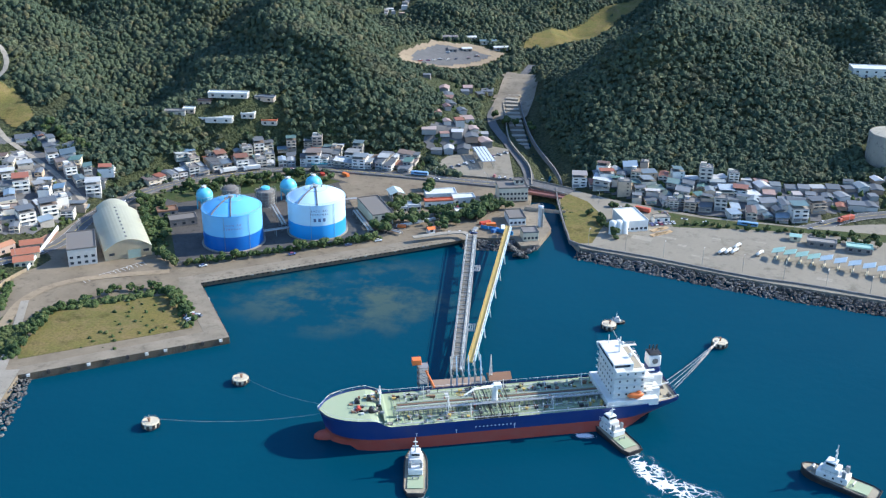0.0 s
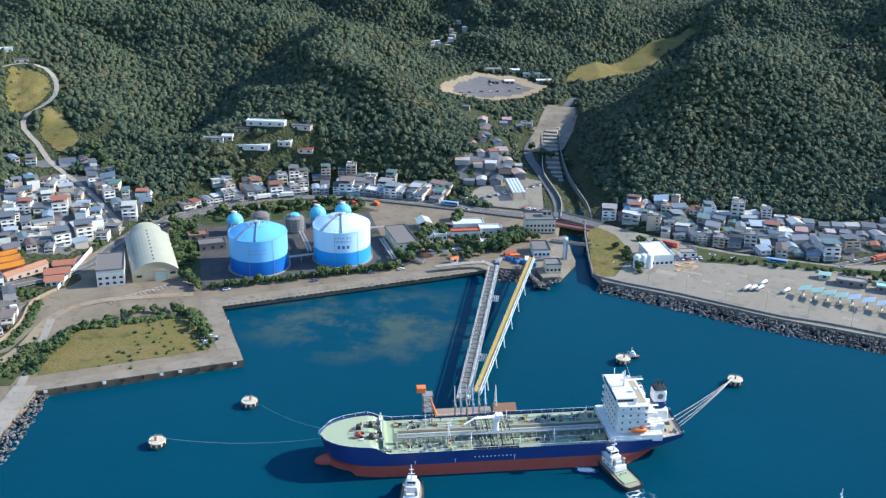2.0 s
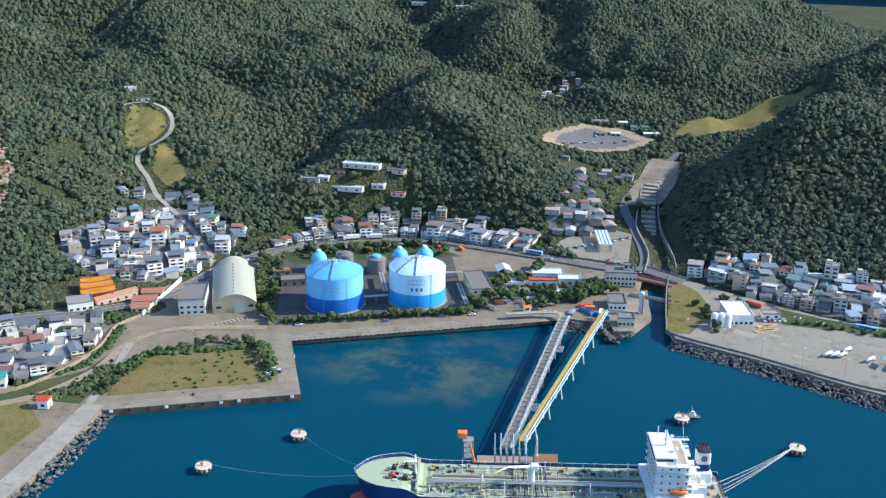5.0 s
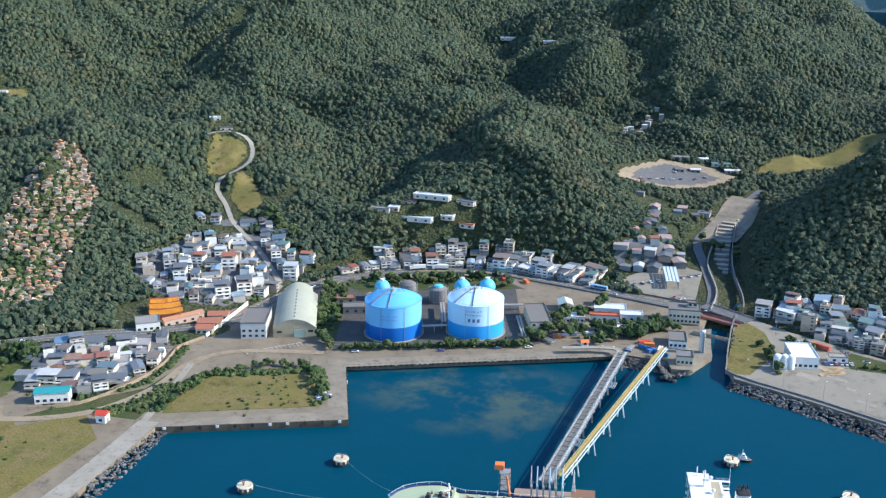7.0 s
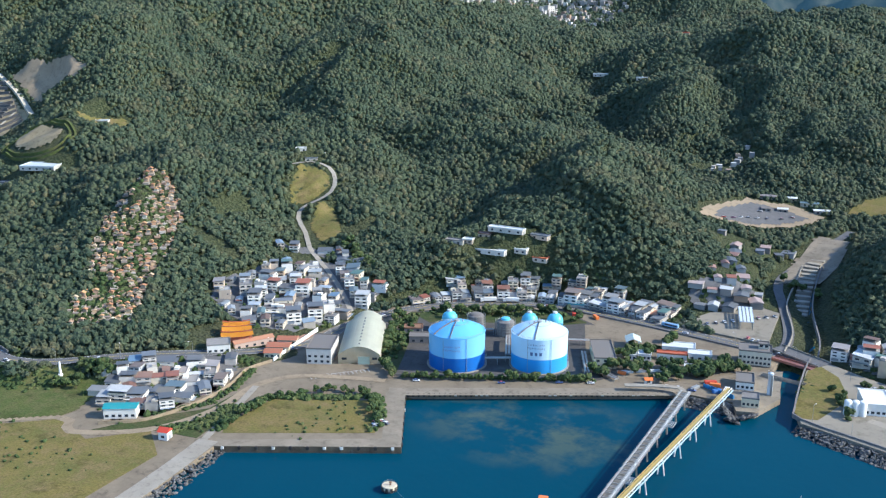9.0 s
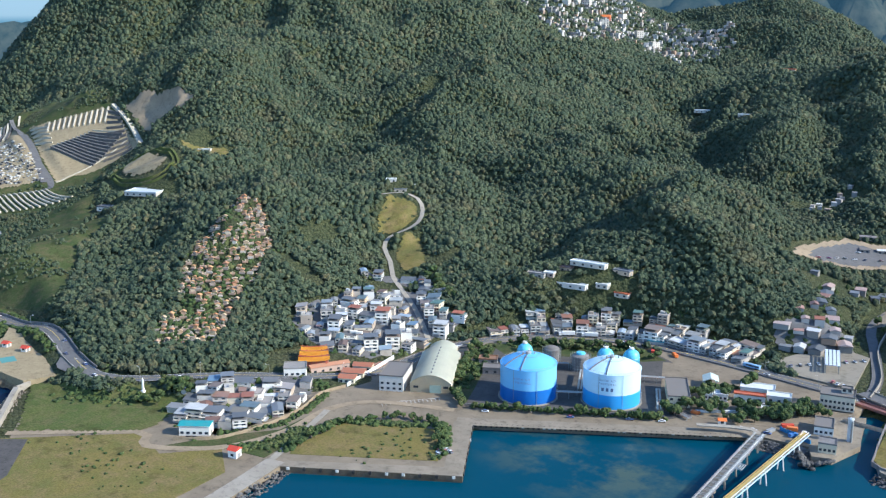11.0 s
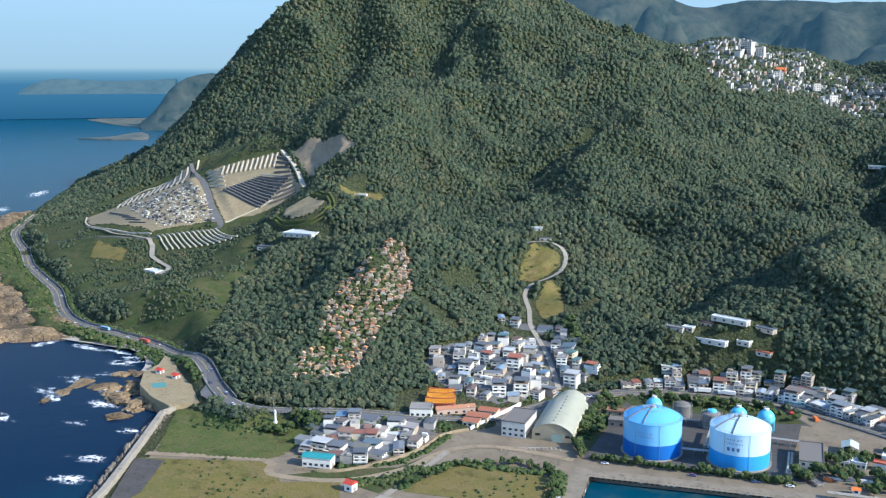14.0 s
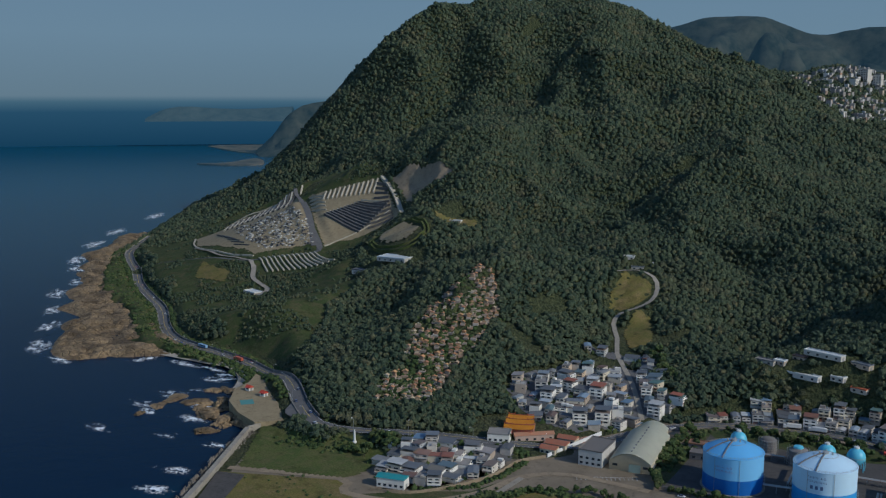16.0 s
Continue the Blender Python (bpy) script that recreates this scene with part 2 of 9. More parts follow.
def smooth_line(points, step=6.0):
    """A Catmull-Rom line through the points, in even steps."""
    pts = [Vector((*p, 0)) if len(p) == 2 else Vector(p) for p in points]
    out = []
    for i in range(len(pts) - 1):
        p0, p1, p2, p3 = pts[max(0, i - 1)], pts[i], pts[i + 1], pts[min(len(pts) - 1, i + 2)]
        k = max(2, int((p2 - p1).length / step))
        for j in range(k):
            t = j / k
            out.append(0.5 * (2 * p1 + (p2 - p0) * t + (2 * p0 - 5 * p1 + 4 * p2 - p3) * t * t + (3 * p1 - p0 - 3 * p2 + p3) * t ** 3))
    out.append(pts[-1])
    return [(v.x, v.y) for v in out] if len(points[0]) == 2 else [tuple(v) for v in out]


# ---- the land: plan of the shore and the shape of the hills ----
SHORE = [(420, 440), (127, 509), (62, 520), (10, 534), (-32, 543), (-40, 560), (-52, 617), (-55, 644), (-62, 672), (-84, 732), (-100, 792), (-112, 850),
         (-122, 846), (-112, 796), (-100, 738), (-78, 682), (-71, 646), (-70, 601), (-63, 574), (-66, 552), (-84, 548), (-101, 546), (-125, 527), (-178, 489), (-226, 454), (-186, 399), (-263, 345),
         (-254, 310), (-246, 275), (-225, 180), (-330, 150), (-359, 215), (-466, 298), (-500, 322), (-530, 322), (-566, 334), (-597, 358), (-640, 372), (-684, 362),
         (-718, 336), (-780, 330), (-930, 352), (-1130, 385), (-1300, 415)]
SHORE_FAR = [(-1400, 465), (-1520, 530), (-1720, 640), (-1960, 740), (-2250, 960), (-2300, 1500), (-2300, 2700), (700, 2700), (700, 440)]
LAND = np.array(SHORE + SHORE_FAR, float)


def inside(x, y, poly):
    res = np.zeros(x.shape, bool)
    n = len(poly)
    for i in range(n):
        (x1, y1), (x2, y2) = poly[i], poly[(i + 1) % n]
        cond = ((y1 > y) != (y2 > y)) & (x < (x2 - x1) * (y - y1) / (y2 - y1 + 1e-12) + x1)
        res ^= cond
    return res


def edge_dist(x, y, poly, closed=True):
    best = np.full(x.shape, 1e9)
    n = len(poly)
    for i in range(n if closed else n - 1):
        (x1, y1), (x2, y2) = poly[i], poly[(i + 1) % n]
        dx, dy = x2 - x1, y2 - y1
        t = np.clip(((x - x1) * dx + (y - y1) * dy) / (dx * dx + dy * dy), 0, 1)
        best = np.minimum(best, np.hypot(x - x1 - t * dx, y - y1 - t * dy))
    return best


HILLS = []


def hill(x, y, height, spread):
    HILLS.append((x, y, height, spread))


hill(-7, 770, 14, 75)
hill(45, 850, 45, 75)
hill(70, 760, 5, 75)
hill(20, 960, 24, 75)
hill(100, 1150, 62, 105)
hill(-300, 770, 31, 75)
hill(-370, 840, 15, 75)
hill(-230, 740, 21, 75)
hill(-290, 900, 30, 75)
hill(-440, 760, 13, 75)
hill(-440, 880, 28, 75)
hill(-190, 1150, 41, 105)
hill(-500, 1090, 14, 105)
hill(-590, 890, 25, 105)
hill(-650, 990, 77, 105)
hill(-430, 1190, 5, 105)
hill(-620, 1230, 29, 160)
hill(-600, 790, 30, 75)
hill(-640, 670, 5, 75)
hill(-770, 800, 28, 105)
hill(-880, 780, 59, 105)
hill(-800, 1030, 19, 105)
hill(-890, 980, 18, 105)
hill(-1000, 870, 80, 105)
hill(-490, 450, 4, 75)
hill(-545, 530, 48, 75)
hill(-670, 410, 24, 75)
hill(-420, 385, 7, 75)
hill(-980, 680, 9, 105)
hill(-720, 590, 54, 75)
hill(-900, 560, 17, 105)
hill(-1050, 600, 36, 105)
hill(-1260, 800, 60, 160)
hill(-1420, 1160, 67, 160)
hill(-1390, 1280, 152, 160)
hill(-1300, 1330, 50, 160)
hill(-1200, 1400, 110, 160)
hill(-1500, 1060, 155, 160)
hill(-1380, 930, 110, 160)
hill(-1000, 1100, 108, 160)
hill(-1050, 1250, 90, 160)
hill(-830, 1330, 78, 160)
hill(-950, 1550, 79, 160)
hill(-550, 1550, 86, 160)
hill(-1100, 1700, 158, 160)
hill(-300, 1400, 112, 160)
hill(-700, 1950, 188, 160)
hill(-300, 1800, 142, 160)
hill(-1900, 1200, 145, 160)
hill(-1600, 1500, 260, 160)
hill(-470, 640, 5, 75)
hill(-560, 690, 24, 75)
hill(150, 950, 17, 75)
hill(250, 1100, 64, 105)
hill(-1215, 1909, 116, 150)
hill(-1040, 2020, 88, 150)
hill(-880, 2110, 60, 150)
hill(-704, 2190, 50, 150)
hill(-880, 640, -21, 62)
hill(-833, 735, 37, 62)
hill(-880, 830, -6, 62)
hill(-833, 925, -27, 62)
hill(-880, 1020, -4, 62)
hill(-785, 640, 30, 62)
hill(-738, 735, -11, 62)
hill(-785, 830, -7, 62)
hill(-738, 925, 15, 62)
hill(-785, 1020, 6, 62)
hill(-738, 1115, 7, 62)
hill(-785, 1210, -4, 62)
hill(-643, 735, -11, 62)
hill(-643, 925, -3, 62)
hill(-690, 1020, 11, 62)
hill(-643, 1115, -4, 62)
hill(-690, 1210, 17, 62)
hill(-595, 640, 11, 62)
hill(-548, 735, 5, 62)
hill(-595, 830, 3, 62)
hill(-548, 925, -2, 62)
hill(-595, 1020, -10, 62)
hill(-595, 1210, 7, 62)
hill(-500, 830, -11, 62)
hill(-453, 925, 8, 62)
hill(-500, 1020, 7, 62)
hill(-453, 1115, -15, 62)
hill(-500, 1210, -20, 62)
hill(-405, 640, 5, 62)
hill(-358, 735, 3, 62)
hill(-405, 830, -6, 62)
hill(-358, 925, 11, 62)
hill(-405, 1020, 18, 62)
hill(-358, 1115, 16, 62)
hill(-405, 1210, 16, 62)
hill(-310, 640, 7, 62)
hill(-263, 735, 5, 62)
hill(-310, 830, -3, 62)
hill(-263, 1115, -26, 62)
hill(-310, 1210, -15, 62)
hill(-215, 640, 5, 62)
hill(-168, 735, -5, 62)
hill(-215, 830, -6, 62)
hill(-215, 1020, 6, 62)
hill(-168, 1115, 25, 62)
hill(-215, 1210, -10, 62)
hill(-73, 735, 7, 62)
hill(-73, 925, -5, 62)
hill(-120, 1020, 3, 62)
hill(-73, 1115, -14, 62)
hill(-120, 1210, -9, 62)
hill(22, 735, -7, 62)
hill(-25, 830, 7, 62)
hill(-25, 1020, -7, 62)
hill(22, 1115, -11, 62)
hill(-25, 1210, 11, 62)
hill(70, 830, 2, 62)
hill(117, 925, -5, 62)
hill(117, 1115, -34, 62)
hill(70, 1210, 21, 62)
hill(165, 640, 2, 62)
hill(212, 735, 7, 62)
hill(165, 830, 8, 62)
hill(212, 925, 2, 62)
hill(165, 1020, -18, 62)
hill(165, 1210, 10, 62)
hill(-1500, 760, 18, 105)
hill(-1500, 910, 41, 105)
hill(-1500, 1060, -38, 105)
hill(-1500, 1210, -3, 105)
hill(-1350, 760, -35, 105)
hill(-1350, 910, 8, 105)
hill(-1350, 1060, 7, 105)
hill(-1350, 1210, -7, 105)
hill(-1350, 1360, 1, 105)
hill(-1200, 760, -23, 105)
hill(-1200, 910, -18, 105)
hill(-1200, 1060, 31, 105)
hill(-1200, 1210, 2, 105)
hill(-1050, 760, 17, 105)
hill(-1050, 910, 7, 105)
hill(-1050, 1360, -19, 105)
hill(-900, 910, 2, 105)
hill(-900, 1060, -7, 105)
hill(-900, 1210, -10, 105)
hill(-750, 760, 3, 105)
hill(-750, 1060, 8, 105)
hill(-750, 1210, 6, 105)
hill(-750, 1360, 9, 105)
hill(-600, 760, -3, 105)
hill(-600, 910, -2, 105)
hill(-600, 1360, -19, 105)
hill(-700, 540, -3, 60)
hill(-600, 455, -14, 50)
hill(-1150, 700, 18, 100)
hill(-1050, 760, 17, 100)
hill(-850, 760, 9, 90)


SPURS = []


def spur(line, height, width):
    """A rounded spur down a slope, or, with a negative height, a gully."""
    SPURS.append((np.array(line, float), height, width))


spur([(-535, 772), (-503, 776), (-461, 765), (-429, 737)], 10, 24)
spur([(-561, 822), (-511, 822), (-435, 759), (-384, 698)], -20, 22)
spur([(-430, 891), (-357, 853), (-284, 780), (-245, 756), (-211, 736)], 12, 26)
spur([(-375, 833), (-284, 742), (-243, 699)], -14, 20)
spur([(-590, 1350), (-522, 1255), (-479, 1157), (-364, 1042), (-309, 1067)], -16, 32)
spur([(-584, 1154), (-554, 1220), (-500, 1160)], 9, 30)
spur([(-393, 1282), (-392, 1193), (-343, 1131)], 14, 30)
spur([(-341, 1401), (-320, 1283), (-276, 1221), (-271, 1134)], 14, 32)
spur([(-384, 1334), (-341, 1235), (-309, 1147)], -14, 28)
spur([(1, 1132), (3, 851), (-12, 777), (-22, 744), (-39, 715)], 14, 26)
spur([(-57, 1129), (-60, 959), (-61, 767), (-63, 713)], -12, 26)
spur([(-636, 519), (-635, 472), (-638, 435), (-605, 394)], -14, 22)
spur([(-1372, 1001), (-1338, 936), (-1303, 862), (-1248, 792)], 21, 40)
spur([(-1326, 1035), (-1271, 971), (-1221, 907)], -24, 35)
spur([(-1308, 1075), (-1242, 1029), (-1186, 969)], 18, 36)
spur([(-1203, 1121), (-1148, 1057), (-952, 884)], -24, 36)
spur([(-1222, 1202), (-1120, 1154), (-1057, 1136)], 21, 40)
spur([(-999, 1141), (-923, 1105), (-859, 1066)], -20, 32)
spur([(-900, 1105), (-888, 1172), (-869, 1234)], 14, 30)
spur([(-749, 860), (-651, 839), (-566, 813)], -12, 30)
spur([(-752, 778), (-675, 764), (-559, 695)], 10, 30)


def lattice(ix, iy, seed):
    n = (ix * 374761393 + iy * 668265263 + seed * 1442695041) & 0x7FFFFFFF
    n = ((n ^ (n >> 13)) * 1274126177) & 0x7FFFFFFF
    return ((n ^ (n >> 16)) & 0xFFFF) / 65535.0


def value_noise(x, y, size, seed=1):
    u, v = np.asarray(x, float) / size, np.asarray(y, float) / size
    iu, iv = np.floor(u).astype(np.int64), np.floor(v).astype(np.int64)
    fu, fv = u - iu, v - iv
    fu, fv = fu * fu * (3 - 2 * fu), fv * fv * (3 - 2 * fv)
    a, b = lattice(iu, iv, seed), lattice(iu + 1, iv, seed)
    c, d = lattice(iu, iv + 1, seed), lattice(iu + 1, iv + 1, seed)
    return (a * (1 - fu) + b * fu) * (1 - fv) + (c * (1 - fu) + d * fu) * fv


def smoothstep(a, b, v):
    t = np.clip((v - a) / (b - a), 0, 1)
    return t * t * (3 - 2 * t)


CANAL = np.array([(-48, 560), (-60, 617), (-63, 644), (-70, 675), (-92, 735), (-106, 794), (-117, 852), (-112, 900)], float)
PLAIN = 3.2
# evenly sloping ground of the terraced cemetery
CALM = [np.array([(-974, 676), (-861, 646), (-811, 540), (-880, 480), (-951, 489), (-1167, 493), (-1212, 536), (-1066, 606)], float)]
CALM += [np.array([(-128, 770), (-140, 845), (-138, 930), (-228, 860), (-230, 893), (-211, 960), (-170, 976), (-100, 960), (-90, 863), (-94, 790)], float)]
# level ground of the harbour and of the truck lot
FLATS = [np.array([(-71, 640), (-63, 574), (-101, 546), (-226, 454), (-186, 399), (-263, 345), (-228, 190), (-325, 165), (-400, 268), (-440, 318), (-385, 345), (-338, 360), (-328, 430), (-335, 560), (-300, 615), (-200, 645), (-120, 648)], float),
         np.array([(-32, 543), (-52, 617), (-50, 636), (40, 608), (100, 604), (160, 622), (420, 628), (420, 440), (127, 509)], float),
         np.array([(-150, 652), (-86, 650), (-100, 716), (-140, 690)], float),
         np.array([(-340, 560), (-322, 610), (-300, 640), (-262, 662), (-205, 676), (-150, 684), (-120, 648), (-200, 640), (-300, 612), (-332, 556)], float)]


def raw_height(x, y):
    """Height of the ground before roads are cut into it."""
    x, y = np.asarray(x, float), np.asarray(y, float)
    h = np.zeros(x.shape)
    for hx, hy, hh, s in HILLS:
        h += hh * np.exp(-((x - hx) ** 2 + (y - hy) ** 2) / (2 * s * s))
    calm = np.ones(x.shape)
    for area in CALM:
        calm = np.minimum(calm, np.where(inside(x, y, area), 0, smoothstep(0, 40, edge_dist(x, y, area))))
    rise = smoothstep(6, 55, h)
    for line, top, wide in SPURS:
        h = h + top * rise * np.exp(-edge_dist(x, y, line, False) ** 2 / (2 * wide * wide))
    wx = x + 70 * (value_noise(x, y, 130, 11) - 0.5) + 22 * (value_noise(x, y, 41, 12) - 0.5)
    wy = y + 70 * (value_noise(x, y, 130, 13) - 0.5) + 22 * (value_noise(x, y, 41, 14) - 0.5)
    crest = [1 - np.abs(2 * value_noise(wx, wy, size, seed) - 1) for size, seed in ((120, 3), (52, 5), (24, 6))]
    h = h + calm * rise * ((crest[0] - 0.55) * 27 + (crest[1] - 0.55) * 14 + (crest[2] - 0.55) * 5)
    # ribs running down from the summit
    turn, away = np.arctan2(y - 1230, x + 1260), np.hypot(x + 1260, y - 1230)
    rib = 1 - np.abs(2 * value_noise(turn * 60 + 0.05 * (wx - x), away * 0.03, 10, 17) - 1)
    h = h + (rib - 0.5) * 26 * smoothstep(40, 200, away) * smoothstep(620, 330, away)
    for flat in FLATS:
        h = h * np.where(inside(x, y, flat), 0, smoothstep(0, 28, edge_dist(x, y, flat)))
    ds = np.where(inside(x, y, LAND), 1, -1) * edge_dist(x, y, LAND)
    west = smoothstep(-430, -520, x)
    h = np.maximum(h, 0) * smoothstep(4, 45, ds)
    ramp = np.clip(ds * (0.10 + 0.3 * (1 - west)), -8, PLAIN) + west * np.clip(ds, 0, 60) * 0.04
    return np.where(ds > 0, np.minimum(ramp, PLAIN + 4) + h, np.clip(ds * 0.4, -8, 0) - 0.6)


ROADBEDS = []


def add_roadbed(line, half, least=PLAIN + 0.3):
    """Cuts a level bed for a road into the slopes along a line."""
    pts = np.array(smooth_line(line, 12.0), float)
    z = raw_height(pts[:, 0], pts[:, 1])
    for _ in range(6):
        z[1:-1] = (z[:-2] + 2 * z[1:-1] + z[2:]) / 4
    ROADBEDS.append((pts, np.maximum(z, least), half))
    return ROADBEDS[-1]


def height(x, y):
    """Height of the ground, without pavings, at plan places."""
    x, y = np.asarray(x, float), np.asarray(y, float)
    h = raw_height(x, y)
    for pts, z, half in ROADBEDS:
        reach = half + 16
        sel = (x > pts[:, 0].min() - reach) & (x < pts[:, 0].max() + reach) & (y > pts[:, 1].min() - reach) & (y < pts[:, 1].max() + reach)
        if not sel.any():
            continue
        xx, yy = x[sel], y[sel]
        best, bz = np.full(xx.shape, 1e9), np.zeros(xx.shape)
        for i in range(len(pts) - 1):
            (x1, y1), (x2, y2) = pts[i], pts[i + 1]
            dx, dy = x2 - x1, y2 - y1
            t = np.clip(((xx - x1) * dx + (yy - y1) * dy) / (dx * dx + dy * dy), 0, 1)
            d = np.hypot(xx - x1 - t * dx, yy - y1 - t * dy)
            near = d < best
            best[near], bz[near] = d[near], (z[i] + (z[i + 1] - z[i]) * t)[near]
        w = 1 - smoothstep(half + 2.5, half + 15, best)
        h[sel] = h[sel] * (1 - w) + (bz - 0.55) * w
    return h


def gz(x, y):
    return float(height(np.array([x]), np.array([y]))[0])


MAIN_ROAD = [(420, 640), (250, 640), (150, 637), (89, 601), (40, 603), (-12, 617), (-62, 638), (-102, 641), (-175, 645), (-227, 643), (-265, 628), (-291, 609), (-317, 576), (-329, 528), (-326, 482), (-345, 440), (-380, 395), (-411, 358), (-438, 343),
             (-476, 348), (-550, 366), (-631, 367), (-690, 353), (-745, 341), (-800, 346), (-883, 366), (-960, 375), (-1044, 386), (-1130, 405), (-1220, 421), (-1290, 440), (-1400, 500)]
VALLEY_ROAD = [(-74, 642), (-82, 680), (-106, 741), (-123, 782), (-128, 830), (-118, 890), (-112, 940)]
DRIVE = [(-345, 545), (-385, 572), (-420, 592), (-434, 599), (-456, 618), (-476, 631), (-482, 643), (-478, 657), (-477, 673), (-485, 688), (-500, 697), (-518, 694), (-524, 676)]
CEM_ROAD = [(-1130, 405), (-1080, 440), (-1000, 470), (-951, 489), (-930, 520), (-907, 557), (-980, 580), (-1061, 603)]
main_bed = add_roadbed(MAIN_ROAD, 5.5)
valley_bed = add_roadbed(VALLEY_ROAD, 4.0)
drive_bed = add_roadbed(DRIVE, 3.0)
cem_bed = add_roadbed(CEM_ROAD, 4.0)

xs = np.concatenate([np.arange(-2300, -1000, 16), np.arange(-1000, 260, 6), np.arange(260, 701, 20)])
ys = np.concatenate([np.arange(140, 200, 10), np.arange(200, 1100, 6), np.arange(1100, 2701, 16)])
GX, GY = np.meshgrid(xs, ys)
GZ = height(GX, GY)


def grid_mesh(name, X, Y, Z, material):
    ny, nx = X.shape
    verts = np.stack([X, Y, Z], -1).reshape(-1, 3)
    idx = np.arange(nx * ny).reshape(ny, nx)
    faces = np.stack([idx[:-1, :-1], idx[:-1, 1:], idx[1:, 1:], idx[1:, :-1]], -1).reshape(-1, 4)
    me = bpy.data.meshes.new(name)
    me.vertices.add(len(verts))
    me.vertices.foreach_set("co", verts.ravel())
    me.loops.add(faces.size)
    me.loops.foreach_set("vertex_index", faces.ravel())
    me.polygons.add(len(faces))
    me.polygons.foreach_set("loop_start", np.arange(len(faces)) * 4)
    me.polygons.foreach_set("use_smooth", np.ones(len(faces), bool))
    me.update(calc_edges=True)
    me.validate()
    me.materials.append(material)
    return new(name, me)


def ground_at(x, y):
    """Height of the ground sheet at plan places, between its corners."""
    i = np.clip(np.searchsorted(xs, x) - 1, 0, len(xs) - 2)
    j = np.clip(np.searchsorted(ys, y) - 1, 0, len(ys) - 2)
    u = np.clip((x - xs[i]) / (xs[i + 1] - xs[i]), 0, 1)
    v = np.clip((y - ys[j]) / (ys[j + 1] - ys[j]), 0, 1)
    return (GZ[j, i] * (1 - u) + GZ[j, i + 1] * u) * (1 - v) + (GZ[j + 1, i] * (1 - u) + GZ[j + 1, i + 1] * u) * v


ground = grid_mesh("ground", GX, GY, GZ, UNDER)
tagged(ground, "wooded hills and coastal plain with dark undergrowth", "ground", kind="structure")

bm = bmesh.new()
prism(bm, [(-4800, -900), (3000, -900), (3000, 4800), (-4800, 4800)], 0, 0, True)
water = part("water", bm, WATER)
tagged(water, "deep blue harbour and open sea water", "water", kind="structure")


# ---- forest ----
def crown_shape(seed, seg=1):
    """A lumpy, flat-footed tree crown, about one metre in radius."""
    rng = random.Random(seed)
    bm = bmesh.new()
    bmesh.ops.create_icosphere(bm, subdivisions=2 if seg > 1 else 1, radius=1)
    if seg == 1:
        bmesh.ops.delete(bm, geom=[v for v in bm.verts if v.co.z < -0.6], context="VERTS")
    off = Vector((rng.uniform(0, 50), rng.uniform(0, 50), 0))
    for v in bm.verts:
        n = noise.noise(v.co * 1.7 + off) * 0.75 + noise.noise(v.co * 4 + off) * 0.35
        v.co *= 1 + n + rng.uniform(-0.12, 0.12)
        v.co.z *= 0.9
    me = bpy.data.meshes.new("tmp")
    bmesh.ops.triangulate(bm, faces=bm.faces)
    bm.to_mesh(me)
    bm.free()
    co = np.array([v.co[:] for v in me.vertices])
    fa = np.array([p.vertices[:] for p in me.polygons])
    bpy.data.meshes.remove(me)
    return co, fa


def scatter_mesh(name, shapes, places, material, smooth=True):
    """Joins many turned and scaled copies of a few shapes into one mesh. places: x, y, z, size, tall, turn."""
    vs, fs, base = [], [], 0
    rng = np.random.default_rng(5)
    pick = rng.integers(0, len(shapes), len(places))
    for k, (co, fa) in enumerate(shapes):
        p = places[pick == k]
        if not len(p):
            continue
        c, s = np.cos(p[:, 5]), np.sin(p[:, 5])
        X = (co[None, :, 0] * c[:, None] - co[None, :, 1] * s[:, None]) * p[:, 3, None] + p[:, 0, None]
        Y = (co[None, :, 0] * s[:, None] + co[None, :, 1] * c[:, None]) * p[:, 3, None] + p[:, 1, None]
        Z = co[None, :, 2] * p[:, 4, None] + p[:, 2, None]
        vs.append(np.stack([X, Y, Z], -1).reshape(-1, 3))
        f = fa[None] + (np.arange(len(p)) * len(co))[:, None, None] + base
        fs.append(f.reshape(-1, fa.shape[1]))
        base += len(p) * len(co)
    v, f = np.concatenate(vs), np.concatenate(fs)
    n = f.shape[1]
    me = bpy.data.meshes.new(name)
    me.vertices.add(len(v))
    me.vertices.foreach_set("co", v.ravel())
    me.loops.add(f.size)
    me.loops.foreach_set("vertex_index", f.ravel())
    me.polygons.add(len(f))
    me.polygons.foreach_set("loop_start", np.arange(len(f)) * n)
    me.polygons.foreach_set("use_smooth", np.full(len(f), smooth, bool))
    me.update(calc_edges=True)
    me.materials.append(material)
    return new(name, me)


CLEAR = []  # plan outlines and lines that stay free of trees


def clear_area(outline, edge=0.0):
    CLEAR.append((np.array(outline, float), edge, True))


def clear_line(line, half):
    CLEAR.append((np.array(line, float), half, False))


def is_clear(x, y):
    res = np.zeros(x.shape, bool)
    for pts, edge, area in CLEAR:
        x0, y0 = pts.min(0) - edge - 1
        x1, y1 = pts.max(0) + edge + 1
        sel = (x > x0) & (x < x1) & (y > y0) & (y < y1) & ~res
        if not sel.any():
            continue
        xx, yy = x[sel], y[sel]
        hit = edge_dist(xx, yy, pts, area) < edge if edge > 0 else np.zeros(xx.shape, bool)
        if area:
            hit |= inside(xx, yy, pts)
        res[sel] = hit
    return res


